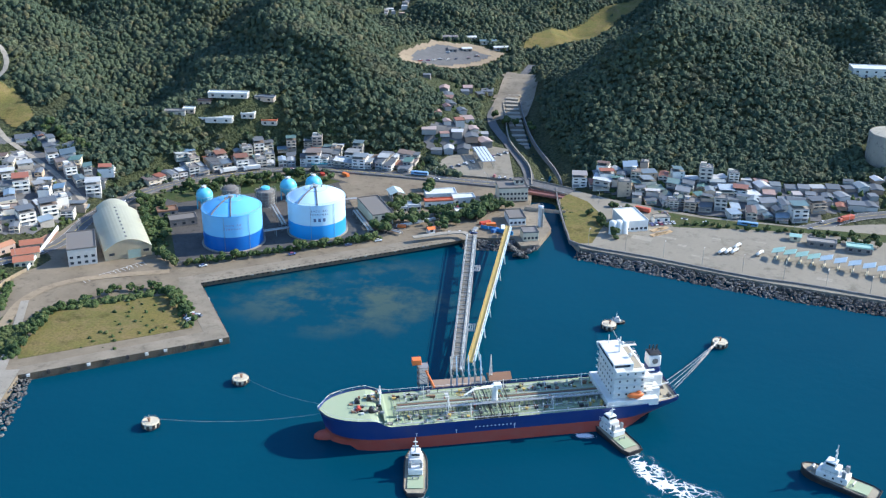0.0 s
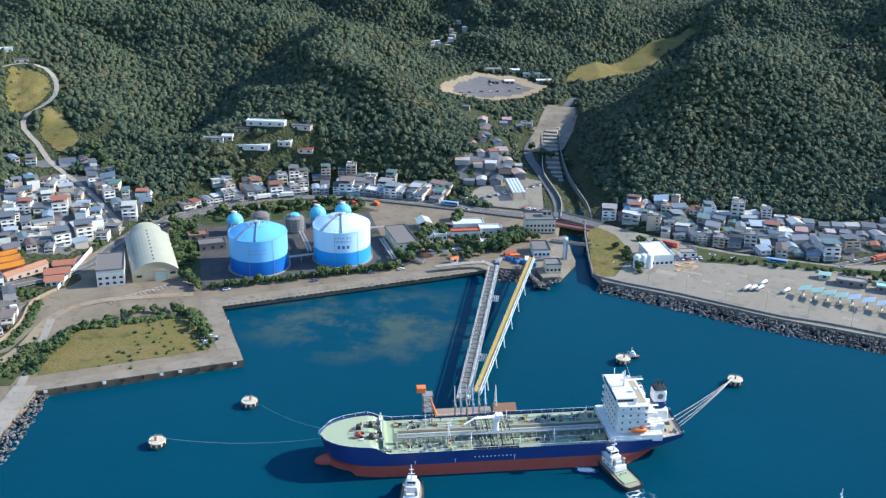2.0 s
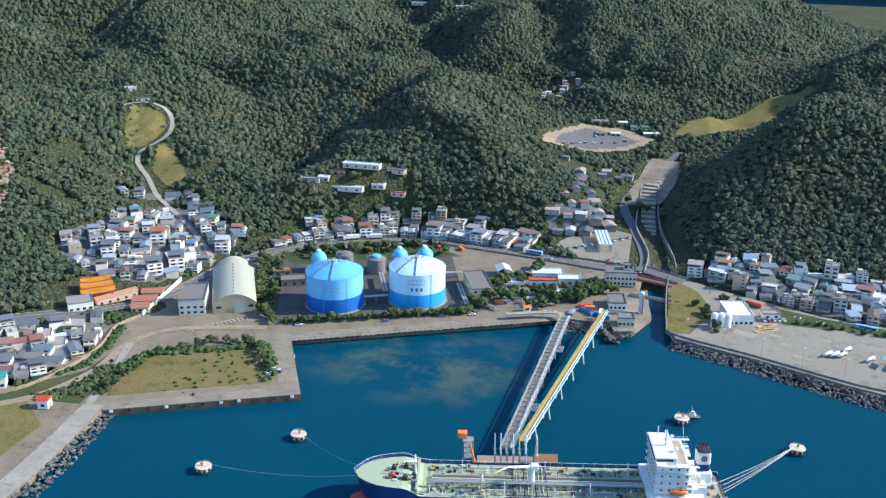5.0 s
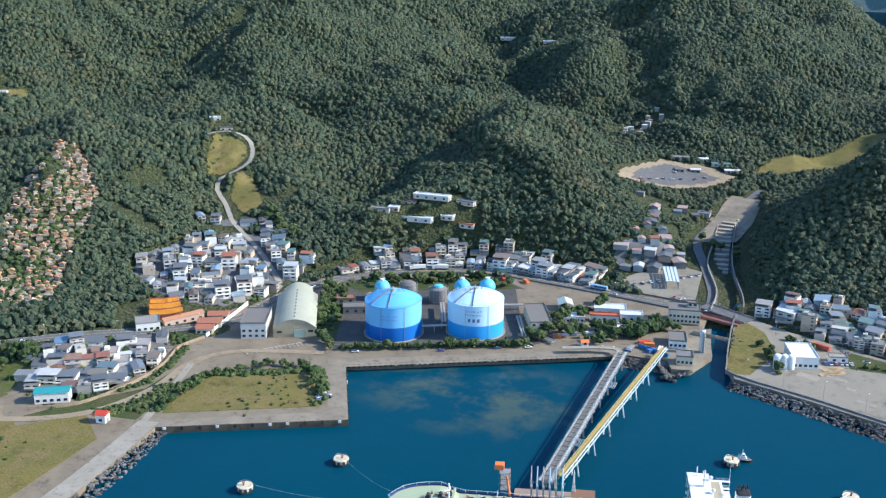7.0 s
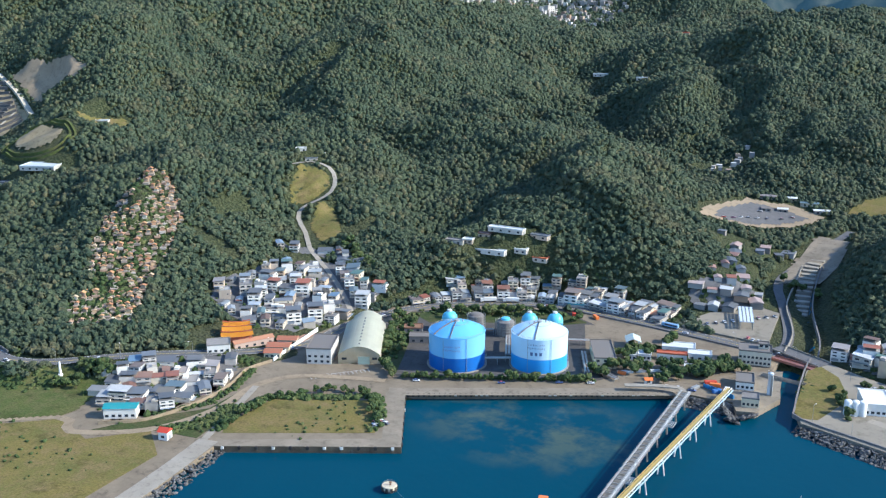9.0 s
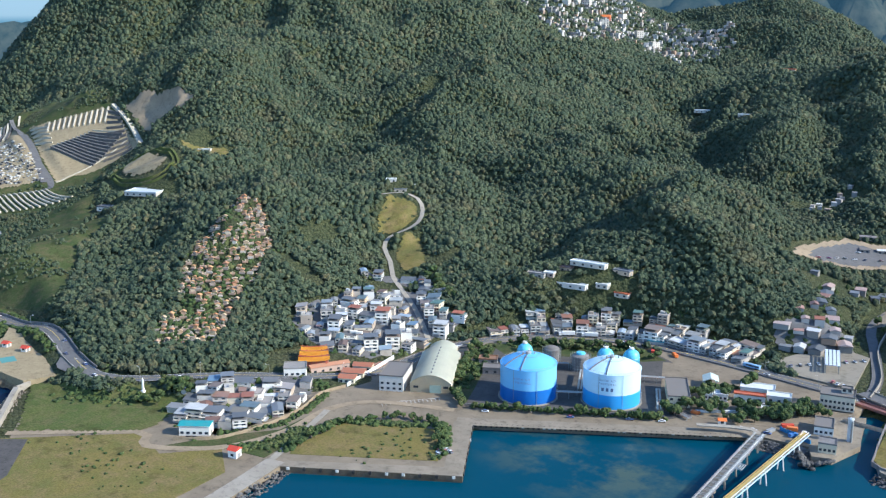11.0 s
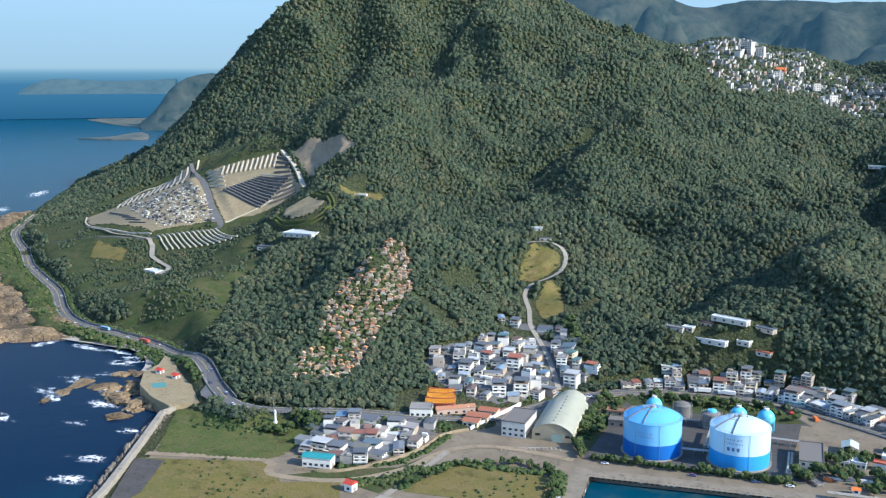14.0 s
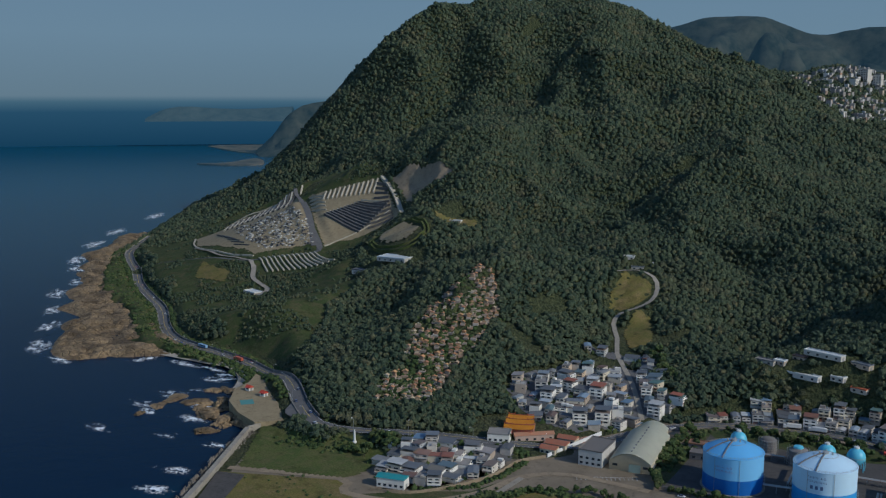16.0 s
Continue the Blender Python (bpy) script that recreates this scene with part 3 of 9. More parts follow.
clear_line(MAIN_ROAD, 7)
clear_line(VALLEY_ROAD, 7)
clear_line(DRIVE, 6)
clear_line(CEM_ROAD, 6)
clear_line(CANAL, 13)
def drape(name, outline, material, label, lift=0.35, step=2.5, kind="structure", category="ground", rough=0.0):
    """A sheet laid over the slopes inside an outline."""
    poly = np.array(outline, float)
    step = min(step, 2.5)
    x0, y0 = poly.min(0)
    x1, y1 = poly.max(0)
    X, Y = np.meshgrid(np.arange(x0, x1 + step, step), np.arange(y0, y1 + step, step))
    wob = value_noise(X, Y, 14, 9) * 3 + value_noise(X, Y, 5, 10) * 2 - 2.5
    inn = inside(X + wob, Y - wob, poly)
    Z = height(X, Y) + lift + rough * value_noise(X, Y, 3, 4)
    Z = np.maximum(Z, PLAIN + lift)
    idx = -np.ones(X.shape, int)
    cells = inn[:-1, :-1] & inn[1:, :-1] & inn[:-1, 1:] & inn[1:, 1:]
    use = np.zeros(X.shape, bool)
    for a in (slice(None, -1), slice(1, None)):
        for b in (slice(None, -1), slice(1, None)):
            use[a, b] |= cells
    idx[use] = np.arange(use.sum())
    f = np.stack([idx[:-1, :-1], idx[:-1, 1:], idx[1:, 1:], idx[1:, :-1]], -1)[cells]
    v = np.stack([X[use], Y[use], Z[use]], -1)
    ob = raw(name, v, f, material, smooth=True)
    return tagged(ob, label, category, kind=kind)


def paving(name, outline, z, material, label, category="pavement", foot=None):
    bm = bmesh.new()
    prism(bm, outline, z - 0.4 if foot is None else foot, z)
    return tagged(part(name, bm, material), label, category, kind="structure")


def road(name, bed, width, material, label, lines=True):
    pts, z, half = bed
    bm = bmesh.new()
    zz = {(round(p[0], 3), round(p[1], 3)): h for p, h in zip(pts, z)}
    ribbon(bm, [tuple(p) for p in pts], width, lambda x, y: zz[(round(x, 3), round(y, 3))])
    ob = tagged(part(name, bm, material), label, "road", kind="structure")
    if lines:
        for side in (-0.12, 0.12, -width / 2 + 0.4, width / 2 - 0.4):
            bm = bmesh.new()
            d = np.gradient(pts, axis=0)
            d /= np.linalg.norm(d, axis=1)[:, None]
            q = pts + np.stack([-d[:, 1], d[:, 0]], 1) * side
            zq = {(round(p[0], 3), round(p[1], 3)): h + 0.02 for p, h in zip(q, z)}
            ribbon(bm, [tuple(p) for p in q], 0.16, lambda x, y: zq[(round(x, 3), round(y, 3))])
            part("road_line", bm, YELLOW_LINE if abs(side) < 1 else WHITE_LINE, ob)
    return ob


def strip(name, line, width, z, material, label, category="pavement"):
    bm = bmesh.new()
    ribbon(bm, smooth_line(line), width, z)
    return tagged(part(name, bm, material), label, category, kind="structure")


YELLOW_LINE = painted("yellow_marking", (0.65, 0.48, 0.08), 0.7, wear=0.3)

# -- harbour basin edges --
harbour_edge = [(-71, 640), (-70, 601), (-63, 574), (-66, 552), (-84, 548), (-101, 546), (-125, 527), (-178, 489), (-226, 454), (-186, 399), (-263, 345)]
quay = paving("quay", harbour_edge + [(-254, 310), (-246, 275), (-228, 190), (-325, 165), (-352, 228), (-400, 268), (-458, 312), (-430, 345), (-388, 365), (-350, 435), (-335, 470), (-335, 560), (-300, 622), (-250, 638), (-200, 652), (-120, 655)],
              3.45, YARD, "dusty brown harbour ground with worn concrete edges", foot=-5)
strip("quay_apron", [(-99, 549), (-124, 531), (-177, 493), (-224, 459), (-236, 451)], 11, 3.47, QUAY, "worn grey-brown concrete quay apron")
paving("quay_pier", [(-226, 454), (-186, 399), (-263, 345), (-267, 351), (-200, 401), (-236, 449)], 3.55, QUAY, "worn concrete pier edge round a meadow", foot=-4.5)
paving("pavement_east", [(-32, 543), (-40, 560), (-52, 617), (-55, 644), (-20, 628), (40, 610), (100, 606), (160, 628), (420, 628), (420, 440), (127, 509), (62, 520), (10, 534)], 4.3, LOT,
       "pale concrete truck lot behind a rock revetment", foot=-5)

# -- parking bays painted on the quay ground --
bay_a, bay_b = Vector((-287, 441, 3.5)), Vector((-267, 470, 3.5))
bay_n = Vector((0.82, -0.57, 0))
for k in range(15):
    p = bay_a.lerp(bay_b, k / 14)
    bm = bmesh.new()
    ribbon(bm, [(p.x, p.y), (p.x + bay_n.x * 4.6, p.y + bay_n.y * 4.6)], 0.22, 3.53)
    part("bay_line", bm, WHITE_LINE, quay)
bm = bmesh.new()
ribbon(bm, [(bay_a.x, bay_a.y), (bay_b.x, bay_b.y)], 0.22, 3.535)
part("bay_line", bm, WHITE_LINE, quay)

# -- fenders and bollards along the quay --
RUBBER = painted("black_rubber", (0.02, 0.02, 0.022), 0.7, wear=0.4)
WHITE = painted("white_paint", (0.78, 0.78, 0.75), 0.55, wear=0.15)
FEND = painted("white_fender", (0.70, 0.68, 0.62), 0.7, wear=0.45, size=1.0)


def quay_fender(name, x, y, rz, white):
    e = tagged(empty(name, x, y, 1.9, rz), "rubber quay fender with a pale worn face" if white else "black rubber quay fender on the quay wall", "fender", "quay fenders")
    bm = bmesh.new()
    box(bm, 0, 0.25, 0, 1.6, 0.5, 1.5, bevel=0.12)
    part("pad", bm, FEND if white else RUBBER, e)
    bm = bmesh.new()
    box(bm, 0, -0.1, -0.5, 0.9, 0.3, 2.2, bevel=0.05)
    part("bracket", bm, RUBBER, e)
    return e


rg = random.Random(3)
edge_line = [((-101, 546), (-125, 527), 11), ((-125, 527), (-178, 489), 22), ((-178, 489), (-226, 454), 20), ((-226, 454), (-186, 399), 8), ((-186, 399), (-263, 345), 11)]
masters = {}
for a, b, n in edge_line:
    for i in range(n):
        t = (i + 0.5) / n
        x, y = a[0] + (b[0] - a[0]) * t, a[1] + (b[1] - a[1]) * t
        rz = math.degrees(math.atan2(b[1] - a[1], b[0] - a[0]))
        nx, ny = math.cos(radians(rz + 90)), math.sin(radians(rz + 90))
        w = rg.random() < 0.35
        if w not in masters:
            masters[w] = quay_fender("quay_fender", x + nx * 0.1, y + ny * 0.1, rz, w)
        else:
            copy_thing(masters[w], pose(x + nx * 0.1, y + ny * 0.1, 1.9, 0, 0, rz))

# -- meadows and bare ground --
paving("meadow", [(-271, 358), (-207, 404), (-232, 437), (-281, 404), (-277, 366)], 3.62, GRASS, "dry yellow-green meadow on the pier", "meadow")
drape("meadow_west", [(-474, 316), (-446, 332), (-425, 340), (-392, 362), (-372, 372), (-352, 324), (-408, 274)], GREEN, "rough green meadow behind the sea wall", 0.55)
paving("meadow_mid", [(-404, 264), (-353, 320), (-322, 312), (-303, 338), (-278, 322), (-263, 230), (-335, 175), (-350, 232)], 3.6, GRASS, "dry yellow meadow beside the harbour", "meadow")
paving("meadow_lane", [(-330, 318), (-318, 346), (-300, 375), (-303, 395), (-285, 380), (-277, 346), (-300, 340)], 3.6, SCRUB, "scrubby green strip beside a lane", "meadow")
paving("bare_patch", [(-352, 226), (-405, 262), (-391, 274), (-356, 246), (-330, 200), (-338, 190)], 3.75, SOIL_DARK, "dark bare gravel patch", "ground")
strip("lane", [(-408, 270), (-356, 320), (-336, 313), (-305, 338), (-296, 375), (-303, 414), (-290, 440), (-247, 462)], 5.5, 3.66, DIRT, "pale dirt lane through the meadow", "lane")
strip("lane_pier", [(-272, 346), (-287, 380), (-302, 412)], 4, 3.70, CONCRETE, "narrow concrete lane", "lane")
strip("promenade", [(-232, 190), (-247, 240), (-252, 276), (-260, 312), (-270, 348)], 11, 3.64, CONCRETE, "pale cracked concrete promenade along the rocks")
paving("yard_asphalt", [(-245, 470), (-148, 533), (-140, 547), (-172, 612), (-222, 634), (-312, 572), (-268, 486)], 3.50, SOIL_DARK, "dark gravel yard of the tank terminal", "yard")
paving("terminal_lawn", [(-312, 571), (-224, 633), (-200, 622), (-214, 606), (-262, 580), (-288, 560)], 3.56, SCRUB, "green lawn and scrub behind the tanks", "lawn")
paving("terminal_lawn_west", [(-268, 487), (-312, 570), (-302, 568), (-262, 498), (-250, 476)], 3.56, SCRUB, "green strip beside the warehouse", "lawn")
paving("yard_east", [(-168, 560), (-135, 548), (-100, 562), (-80, 590), (-80, 625), (-175, 634), (-200, 618)], 3.56, YARD, "tan open yard beside the terminal", "yard")
paving("bus_yard", [(-150, 652), (-86, 650), (-100, 716), (-112, 720), (-140, 690)], 4.6, LOT, "pale concrete yard beside the road", "yard", foot=2)
paving("garden_strip", [(-40, 556), (-51, 615), (-53, 636), (-34, 620), (-20, 590), (-26, 552), (-34, 549)], 4.36, GRASS, "yellowing grass beside the canal", "meadow")
paving("lawn_strip", [(20, 588), (60, 594), (105, 597), (150, 590), (152, 604), (100, 604), (38, 607), (10, 614)], 4.36, SCRUB, "scrubby green strip beside the road", "meadow")
STRIP_YARD = [(-124, 783), (-134, 845), (-133, 914), (-104, 910), (-97, 863), (-97, 804)]
drape("strip_ground", STRIP_YARD, QUAY, "long worn concrete yard in the valley", 0.8, 5)
VALLEY_LOT = [(-221, 858), (-226, 893), (-211, 953), (-170, 968), (-137, 959), (-150, 930), (-178, 892), (-207, 867)]
drape("valley_lot", VALLEY_LOT, DIRT, "bare earth rim of the valley car park", 0.9, 4)
lot_x, lot_y = np.mean(VALLEY_LOT, axis=0)
drape("valley_lot_paving", [(lot_x + (x - lot_x) * 0.76, lot_y + (y - lot_y) * 0.76) for x, y in VALLEY_LOT], ASPHALT, "grey gravel car park in the valley", 1.2, 4)
clear_area(STRIP_YARD, 4)
clear_area(VALLEY_LOT, 5)
for clearing in ([(-521, 680), (-493, 690), (-481, 680), (-484, 646), (-494, 640), (-510, 656)], [(-476, 653), (-463, 662), (-428, 634), (-432, 609), (-460, 625)]):
    drape("hill_clearing", clearing, GRASS, "overgrown grassy clearing beside the drive", 0.6, 4)
    clear_area(clearing, 2)
drape("valley_meadow", [(-128, 975), (-95, 985), (-60, 1040), (-38, 1100), (-10, 1128), (-22, 1150), (-62, 1120), (-92, 1060), (-120, 1015)], GRASS, "dry grassy valley floor between the hills", 0.7, 5)
clear_area([(-128, 975), (-95, 985), (-60, 1040), (-38, 1100), (-10, 1128), (-22, 1150), (-62, 1120), (-92, 1060), (-120, 1015)], 2)
road("road", main_bed, 10, ASPHALT, "grey asphalt coast road with painted lines")
road("road_valley", valley_bed, 7, ASPHALT, "grey asphalt lane beside the canal", False)
road("drive_road", drive_bed, 3.8, CONCRETE, "pale concrete drive winding up the hill", False)
road("cemetery_road", cem_bed, 7, ASPHALT, "grey cemetery road with pale kerbs", False)
bm = bmesh.new()
ribbon(bm, smooth_line([(-537, 373), (-490, 352), (-466, 336), (-440, 343)]), 9, lambda x, y: gz(x, y) + 0.7)
tagged(part("road_side", bm, ASPHALT), "asphalt slip road to the little park", "road", kind="structure")


# -- walls along the road and the sea --
def wall_run(name, line, width, tall, material, label, z=None, step=6.0, category="wall"):
    pts = smooth_line(line, step)
    bm = bmesh.new()
    n = len(pts)
    rows = []
    for i, p in enumerate(pts):
        a, b = pts[max(0, i - 1)], pts[min(n - 1, i + 1)]
        dx, dy = b[0] - a[0], b[1] - a[1]
        k = math.hypot(dx, dy) or 1
        nx, ny = -dy / k * width / 2, dx / k * width / 2
        f = gz(*p) if z is None else z
        rows.append([bm.verts.new(q) for q in ((p[0] + nx, p[1] + ny, f - 1.5), (p[0] + nx, p[1] + ny, f + tall), (p[0] - nx, p[1] - ny, f + tall), (p[0] - nx, p[1] - ny, f - 1.5))])
    for r0, r1 in zip(rows, rows[1:]):
        for k in range(3):
            bm.faces.new((r0[k], r0[k + 1], r1[k + 1], r1[k]))
    bm.faces.new(rows[0])
    bm.faces.new(rows[-1])
    bmesh.ops.recalc_face_normals(bm, faces=bm.faces)
    return tagged(part(name, bm, material), label, category, kind="structure")


def offset_line(bed, d):
    pts = bed[0]
    g = np.gradient(pts, axis=0)
    g /= np.linalg.norm(g, axis=1)[:, None]
    return pts + np.stack([-g[:, 1], g[:, 0]], 1) * d


coast = [tuple(p) for p in offset_line(main_bed, 5.6) if p[0] < -440]
land = [tuple(p) for p in offset_line(main_bed, -5.6) if p[0] < -440]
wall_run("guard_wall", coast, 0.4, 1.5, CONCRETE, "low pale concrete guard wall along the coast road")
wall_run("slope_wall", land, 0.5, 2.4, WALLGREY, "stained concrete slope wall along the coast road")
harb = [tuple(p) for p in offset_line(main_bed, 6.2) if -330 < p[0] < -85 and p[1] > 500]
wall_run("road_wall", harb, 0.4, 1.6, WALLGREY, "dark stained roadside wall of the terminal")
wall_run("sea_wall", [(-225, 165), (-330, 190), (-362, 226), (-466, 304)], 3.2, 3.2, CONCRETE, "thick pale concrete sea wall", z=3.4)
wall_run("sea_wall_end", [(-466, 304), (-469, 320), (-466, 334), (-438, 341)], 1.0, 3.4, CONCRETE, "pale concrete sea wall below the park", z=3.6)
wall_run("revetment_wall", [(420, 443), (127, 512), (62, 523), (10, 537), (-33, 547), (-41, 561), (-53, 617), (-56, 640)], 0.8, 1.0, WALLGREY, "dark concrete parapet above the rocks", z=4.3, step=12)
wall_run("compound_wall", [(-247, 471), (-149, 533)], 0.35, 1.7, WALLGREY, "dark stained wall of the tank yard", z=3.5, step=30)
wall_run("village_wall", [(-332, 327), (-315, 344), (-310, 375), (-314, 402), (-324, 425), (-322, 445)], 0.35, 1.8, DIRT, "tan village wall along the lane", z=3.5)
wall_run("temple_wall", [(-322, 446), (-338, 503)], 0.5, 2.4, WHITE, "white painted wall beside the temple yard", z=3.5, step=30)
wall_run("canal_wall", [(-73, 642), (-80, 681), (-102, 737), (-114, 795), (-124, 846)], 0.8, 1.2, CONCRETE, "pale concrete canal wall", z=4.2)
wall_run("canal_wall_east", [(-53, 644), (-60, 672), (-82, 731), (-98, 791), (-110, 850)], 0.8, 2.4, WALLGREY, "stained concrete canal wall", z=4.0)


# -- rocks --
def boulder(seed, sub=1, squash=0.7):
    r = random.Random(seed)
    bm = bmesh.new()
    bmesh.ops.create_icosphere(bm, subdivisions=sub, radius=1)
    off = Vector((seed * 3.1, seed * 1.7, 0))
    for v in bm.verts:
        v.co *= 1 + noise.noise(v.co * 1.3 + off) * 0.6 + r.uniform(-0.1, 0.1)
        v.co.z *= squash
    bmesh.ops.triangulate(bm, faces=bm.faces)
    me = bpy.data.meshes.new("tmp")
    bm.to_mesh(me)
    bm.free()
    out = np.array([v.co[:] for v in me.vertices]), np.array([p.vertices[:] for p in me.polygons])
    bpy.data.meshes.remove(me)
    return out


def tetrapod():
    bm = bmesh.new()
    for d in ((0, 0, 1), (0.94, 0, -0.33), (-0.47, 0.82, -0.33), (-0.47, -0.82, -0.33)):
        tube(bm, (0, 0, 0), d, 0.42, 5, 0.26)
    bmesh.ops.triangulate(bm, faces=bm.faces)
    me = bpy.data.meshes.new("tmp")
    bm.to_mesh(me)
    bm.free()
    out = np.array([v.co[:] for v in me.vertices]), np.array([p.vertices[:] for p in me.polygons])
    bpy.data.meshes.remove(me)
    return out


def along(line, count, spread, zfun, smin, smax, seed):
    r = np.random.default_rng(seed)
    pts = np.array(line, float)
    seg = np.linalg.norm(np.diff(pts, axis=0), axis=1)
    s = r.random(count) * seg.sum()
    k = np.searchsorted(np.cumsum(seg), s)
    t = (s - np.concatenate([[0], np.cumsum(seg)])[k]) / seg[k]
    p = pts[k] + (pts[k + 1] - pts[k]) * t[:, None]
    d = (pts[k + 1] - pts[k]) / seg[k][:, None]
    u = r.random(count)
    p += np.stack([-d[:, 1], d[:, 0]], 1) * (u * spread)[:, None]
    size = smin + (smax - smin) * r.random(count) ** 2
    return np.stack([p[:, 0], p[:, 1], zfun(u) + r.random(count) * 0.3, size, size * 0.9, r.random(count) * 6.28], 1)


ROCKS = [boulder(s) for s in range(5)]
armour = scatter_mesh("revetment_rocks", [tetrapod()] + ROCKS[:2], along([(-33, 545), (10, 533), (62, 519), (127, 508), (260, 478), (420, 440)][::-1], 3400, 9, lambda u: 3.3 - 3.8 * u, 0.7, 1.25, 1), ARMOUR, False)
tagged(armour, "dark grey armour stones piled against the quay", "rocks", kind="stuff")
spit = scatter_mesh("canal_mouth_rocks", ROCKS, along([(-64, 553), (-72, 549), (-84, 546), (-100, 545)], 420, 9, lambda u: 2.6 - 3.0 * u, 0.7, 1.5, 2), ARMOUR, False)
tagged(spit, "grey armour stones at the canal mouth", "rocks", kind="stuff")
rocks3 = scatter_mesh("promenade_rocks", ROCKS, along([(-266, 346), (-254, 310), (-246, 275), (-226, 180)], 700, 8, lambda u: 2.6 - 3.1 * u, 0.6, 1.3, 3), ARMOUR, False)
tagged(rocks3, "dark armour stones along the promenade", "rocks", kind="stuff")
TETRA = m_rock("tetrapod_concrete", (0.26, 0.22, 0.17), (0.36, 0.31, 0.25))
pods = scatter_mesh("tetrapods", [tetrapod()], along([(-468, 304), (-430, 268), (-362, 218), (-330, 180), (-225, 155)][::-1], 900, -13, lambda u: 3.8 - 3.6 * u, 1.5, 2.0, 4), TETRA, False)
tagged(pods, "tan concrete tetrapods heaped along the sea wall", "tetrapods", kind="stuff")

# wave-cut rock shelf and its beach
shelf_outline = np.array([(-598, 352), (-640, 366), (-700, 340), (-712, 300), (-728, 246), (-775, 228), (-812, 240), (-850, 262), (-880, 258), (-905, 290), (-960, 282), (-1000, 306), (-1060, 302), (-1110, 332), (-1190, 340), (-1262, 372), (-1330, 380), (-1380, 425), (-1500, 470), (-1540, 540), (-1300, 440), (-1130, 402), (-930, 368), (-780, 345), (-718, 345), (-684, 368), (-640, 378), (-597, 364)], float)
X, Y = np.meshgrid(np.arange(-1560, -580, 3.0), np.arange(220, 560, 3.0))
sd = np.where(inside(X, Y, shelf_outline), 1, -1) * edge_dist(X, Y, shelf_outline)
lay = value_noise(X * 0.45 + Y * 0.2, Y - 0.4 * X, 16, 31) * 2.6 + value_noise(X, Y, 7, 32) * 1.2
Z = np.clip(sd * 0.30 + (value_noise(X, Y, 26, 33) - 0.66) * 7, -3, 1.5) + np.floor(lay * 2.2) / 2.2 * smoothstep(0, 12, sd) * 1.5 - 2.4 * (value_noise(X * 0.5 + Y, Y - 0.3 * X, 11, 36) > 0.64) * smoothstep(0, 10, sd)
shelf = grid_mesh("rock_shelf", X, Y, Z, ROCK)
tagged(shelf, "layered brown sandstone rock shelf washed by the sea", "rocks", kind="structure")
BEACH = m_ground("pebble_beach", (0.38, 0.34, 0.27), (0.50, 0.45, 0.37), 6)
bm = bmesh.new()
BEACH_LINE = smooth_line([(-735, 308), (-701, 326), (-667, 343), (-643, 354), (-612, 356), (-585, 346), (-566, 332)], 5.0)
ribbon(bm, BEACH_LINE, 13, lambda x, y: min(max(gz(x, y) + 0.3, 0.9), 1.7))
tagged(part("beach", bm, BEACH), "pale pebble beach in the cove", "beach", kind="structure")
cob = scatter_mesh("beach_cobbles", [boulder(s + 60, 1, 0.7) for s in range(4)], along([(p[0], p[1]) for p in BEACH_LINE], 1100, 13, lambda u: 1.3, 0.4, 1.3, 9), BEACH, False)
tagged(cob, "pale rounded stones along the beach", "stones", kind="stuff")

# green ground between the coast road and the rock shelf
STRIP = np.array([(-1300, 425), (-1160, 372), (-1090, 352), (-1030, 339), (-966, 337), (-905, 338), (-866, 328), (-820, 322), (-795, 312), (-748, 308), (-731, 318), (-686, 334), (-650, 354), (-613, 362), (-590, 358), (-612, 372), (-677, 372), (-727, 352), (-772, 343), (-848, 355), (-970, 374), (-1117, 399)], float)
X, Y = np.meshgrid(np.arange(-1310, -580, 3.0), np.arange(296, 440, 3.0))
sd = np.where(inside(X, Y, STRIP), 1, -1) * edge_dist(X, Y, STRIP) + (value_noise(X, Y, 9, 51) - 0.5) * 9
Z = np.clip(sd * 0.75, -6, 3.2) + 2.6 + value_noise(X, Y, 17, 52) * 2.4 * smoothstep(0, 8, sd)
bed_d = edge_dist(X, Y, main_bed[0], False)
Z = np.where(bed_d < 15, np.minimum(Z, height(X, Y) + 0.3), Z)
verge = grid_mesh("coast_meadow", X, Y, np.where(sd > -5, Z, -8), SCRUB)
clear_area([tuple(p) for p in STRIP], 2)
tagged(verge, "green scrub and grass between the road and the rocks", "meadow", kind="structure")
ok = (sd.ravel() > 4) & (bed_d.ravel() > 10)
px_, py_, pz_ = X.ravel()[ok], Y.ravel()[ok], Z.ravel()[ok]
pr = np.random.default_rng(61)
thin = pr.random(len(px_)) < 0.30 + 0.5 * (value_noise(px_, py_, 20, 53) > 0.55)
px_, py_, pz_ = px_[thin] + pr.uniform(-1.5, 1.5, thin.sum()), py_[thin] + pr.uniform(-1.5, 1.5, thin.sum()), pz_[thin]
sz = 0.7 + pr.random(len(px_)) ** 2 * 1.8
bush_ = scatter_mesh("coast_shrubs", [crown_shape(s + 80) for s in range(4)], np.stack([px_, py_, pz_, sz, sz * 0.8, sz * 3], 1), CROWN_TOWN, False)
tagged(bush_, "low green coastal shrubs beside the road", "shrubs", kind="stuff")


def sea_rock(x, y, size, tall, seed):
    co, fa = boulder(seed + 20, 3, tall / size)
    co = co * size * np.array([1.5, 0.9, 1.0])
    ob = raw("sea_rock", co, fa, ROCK, smooth=False)
    ob.matrix_basis = pose(x, y, -0.4, 0, 0, seed * 40)
    return tagged(ob, "brown sandstone rock standing in the surf", "rock", "sea rocks")


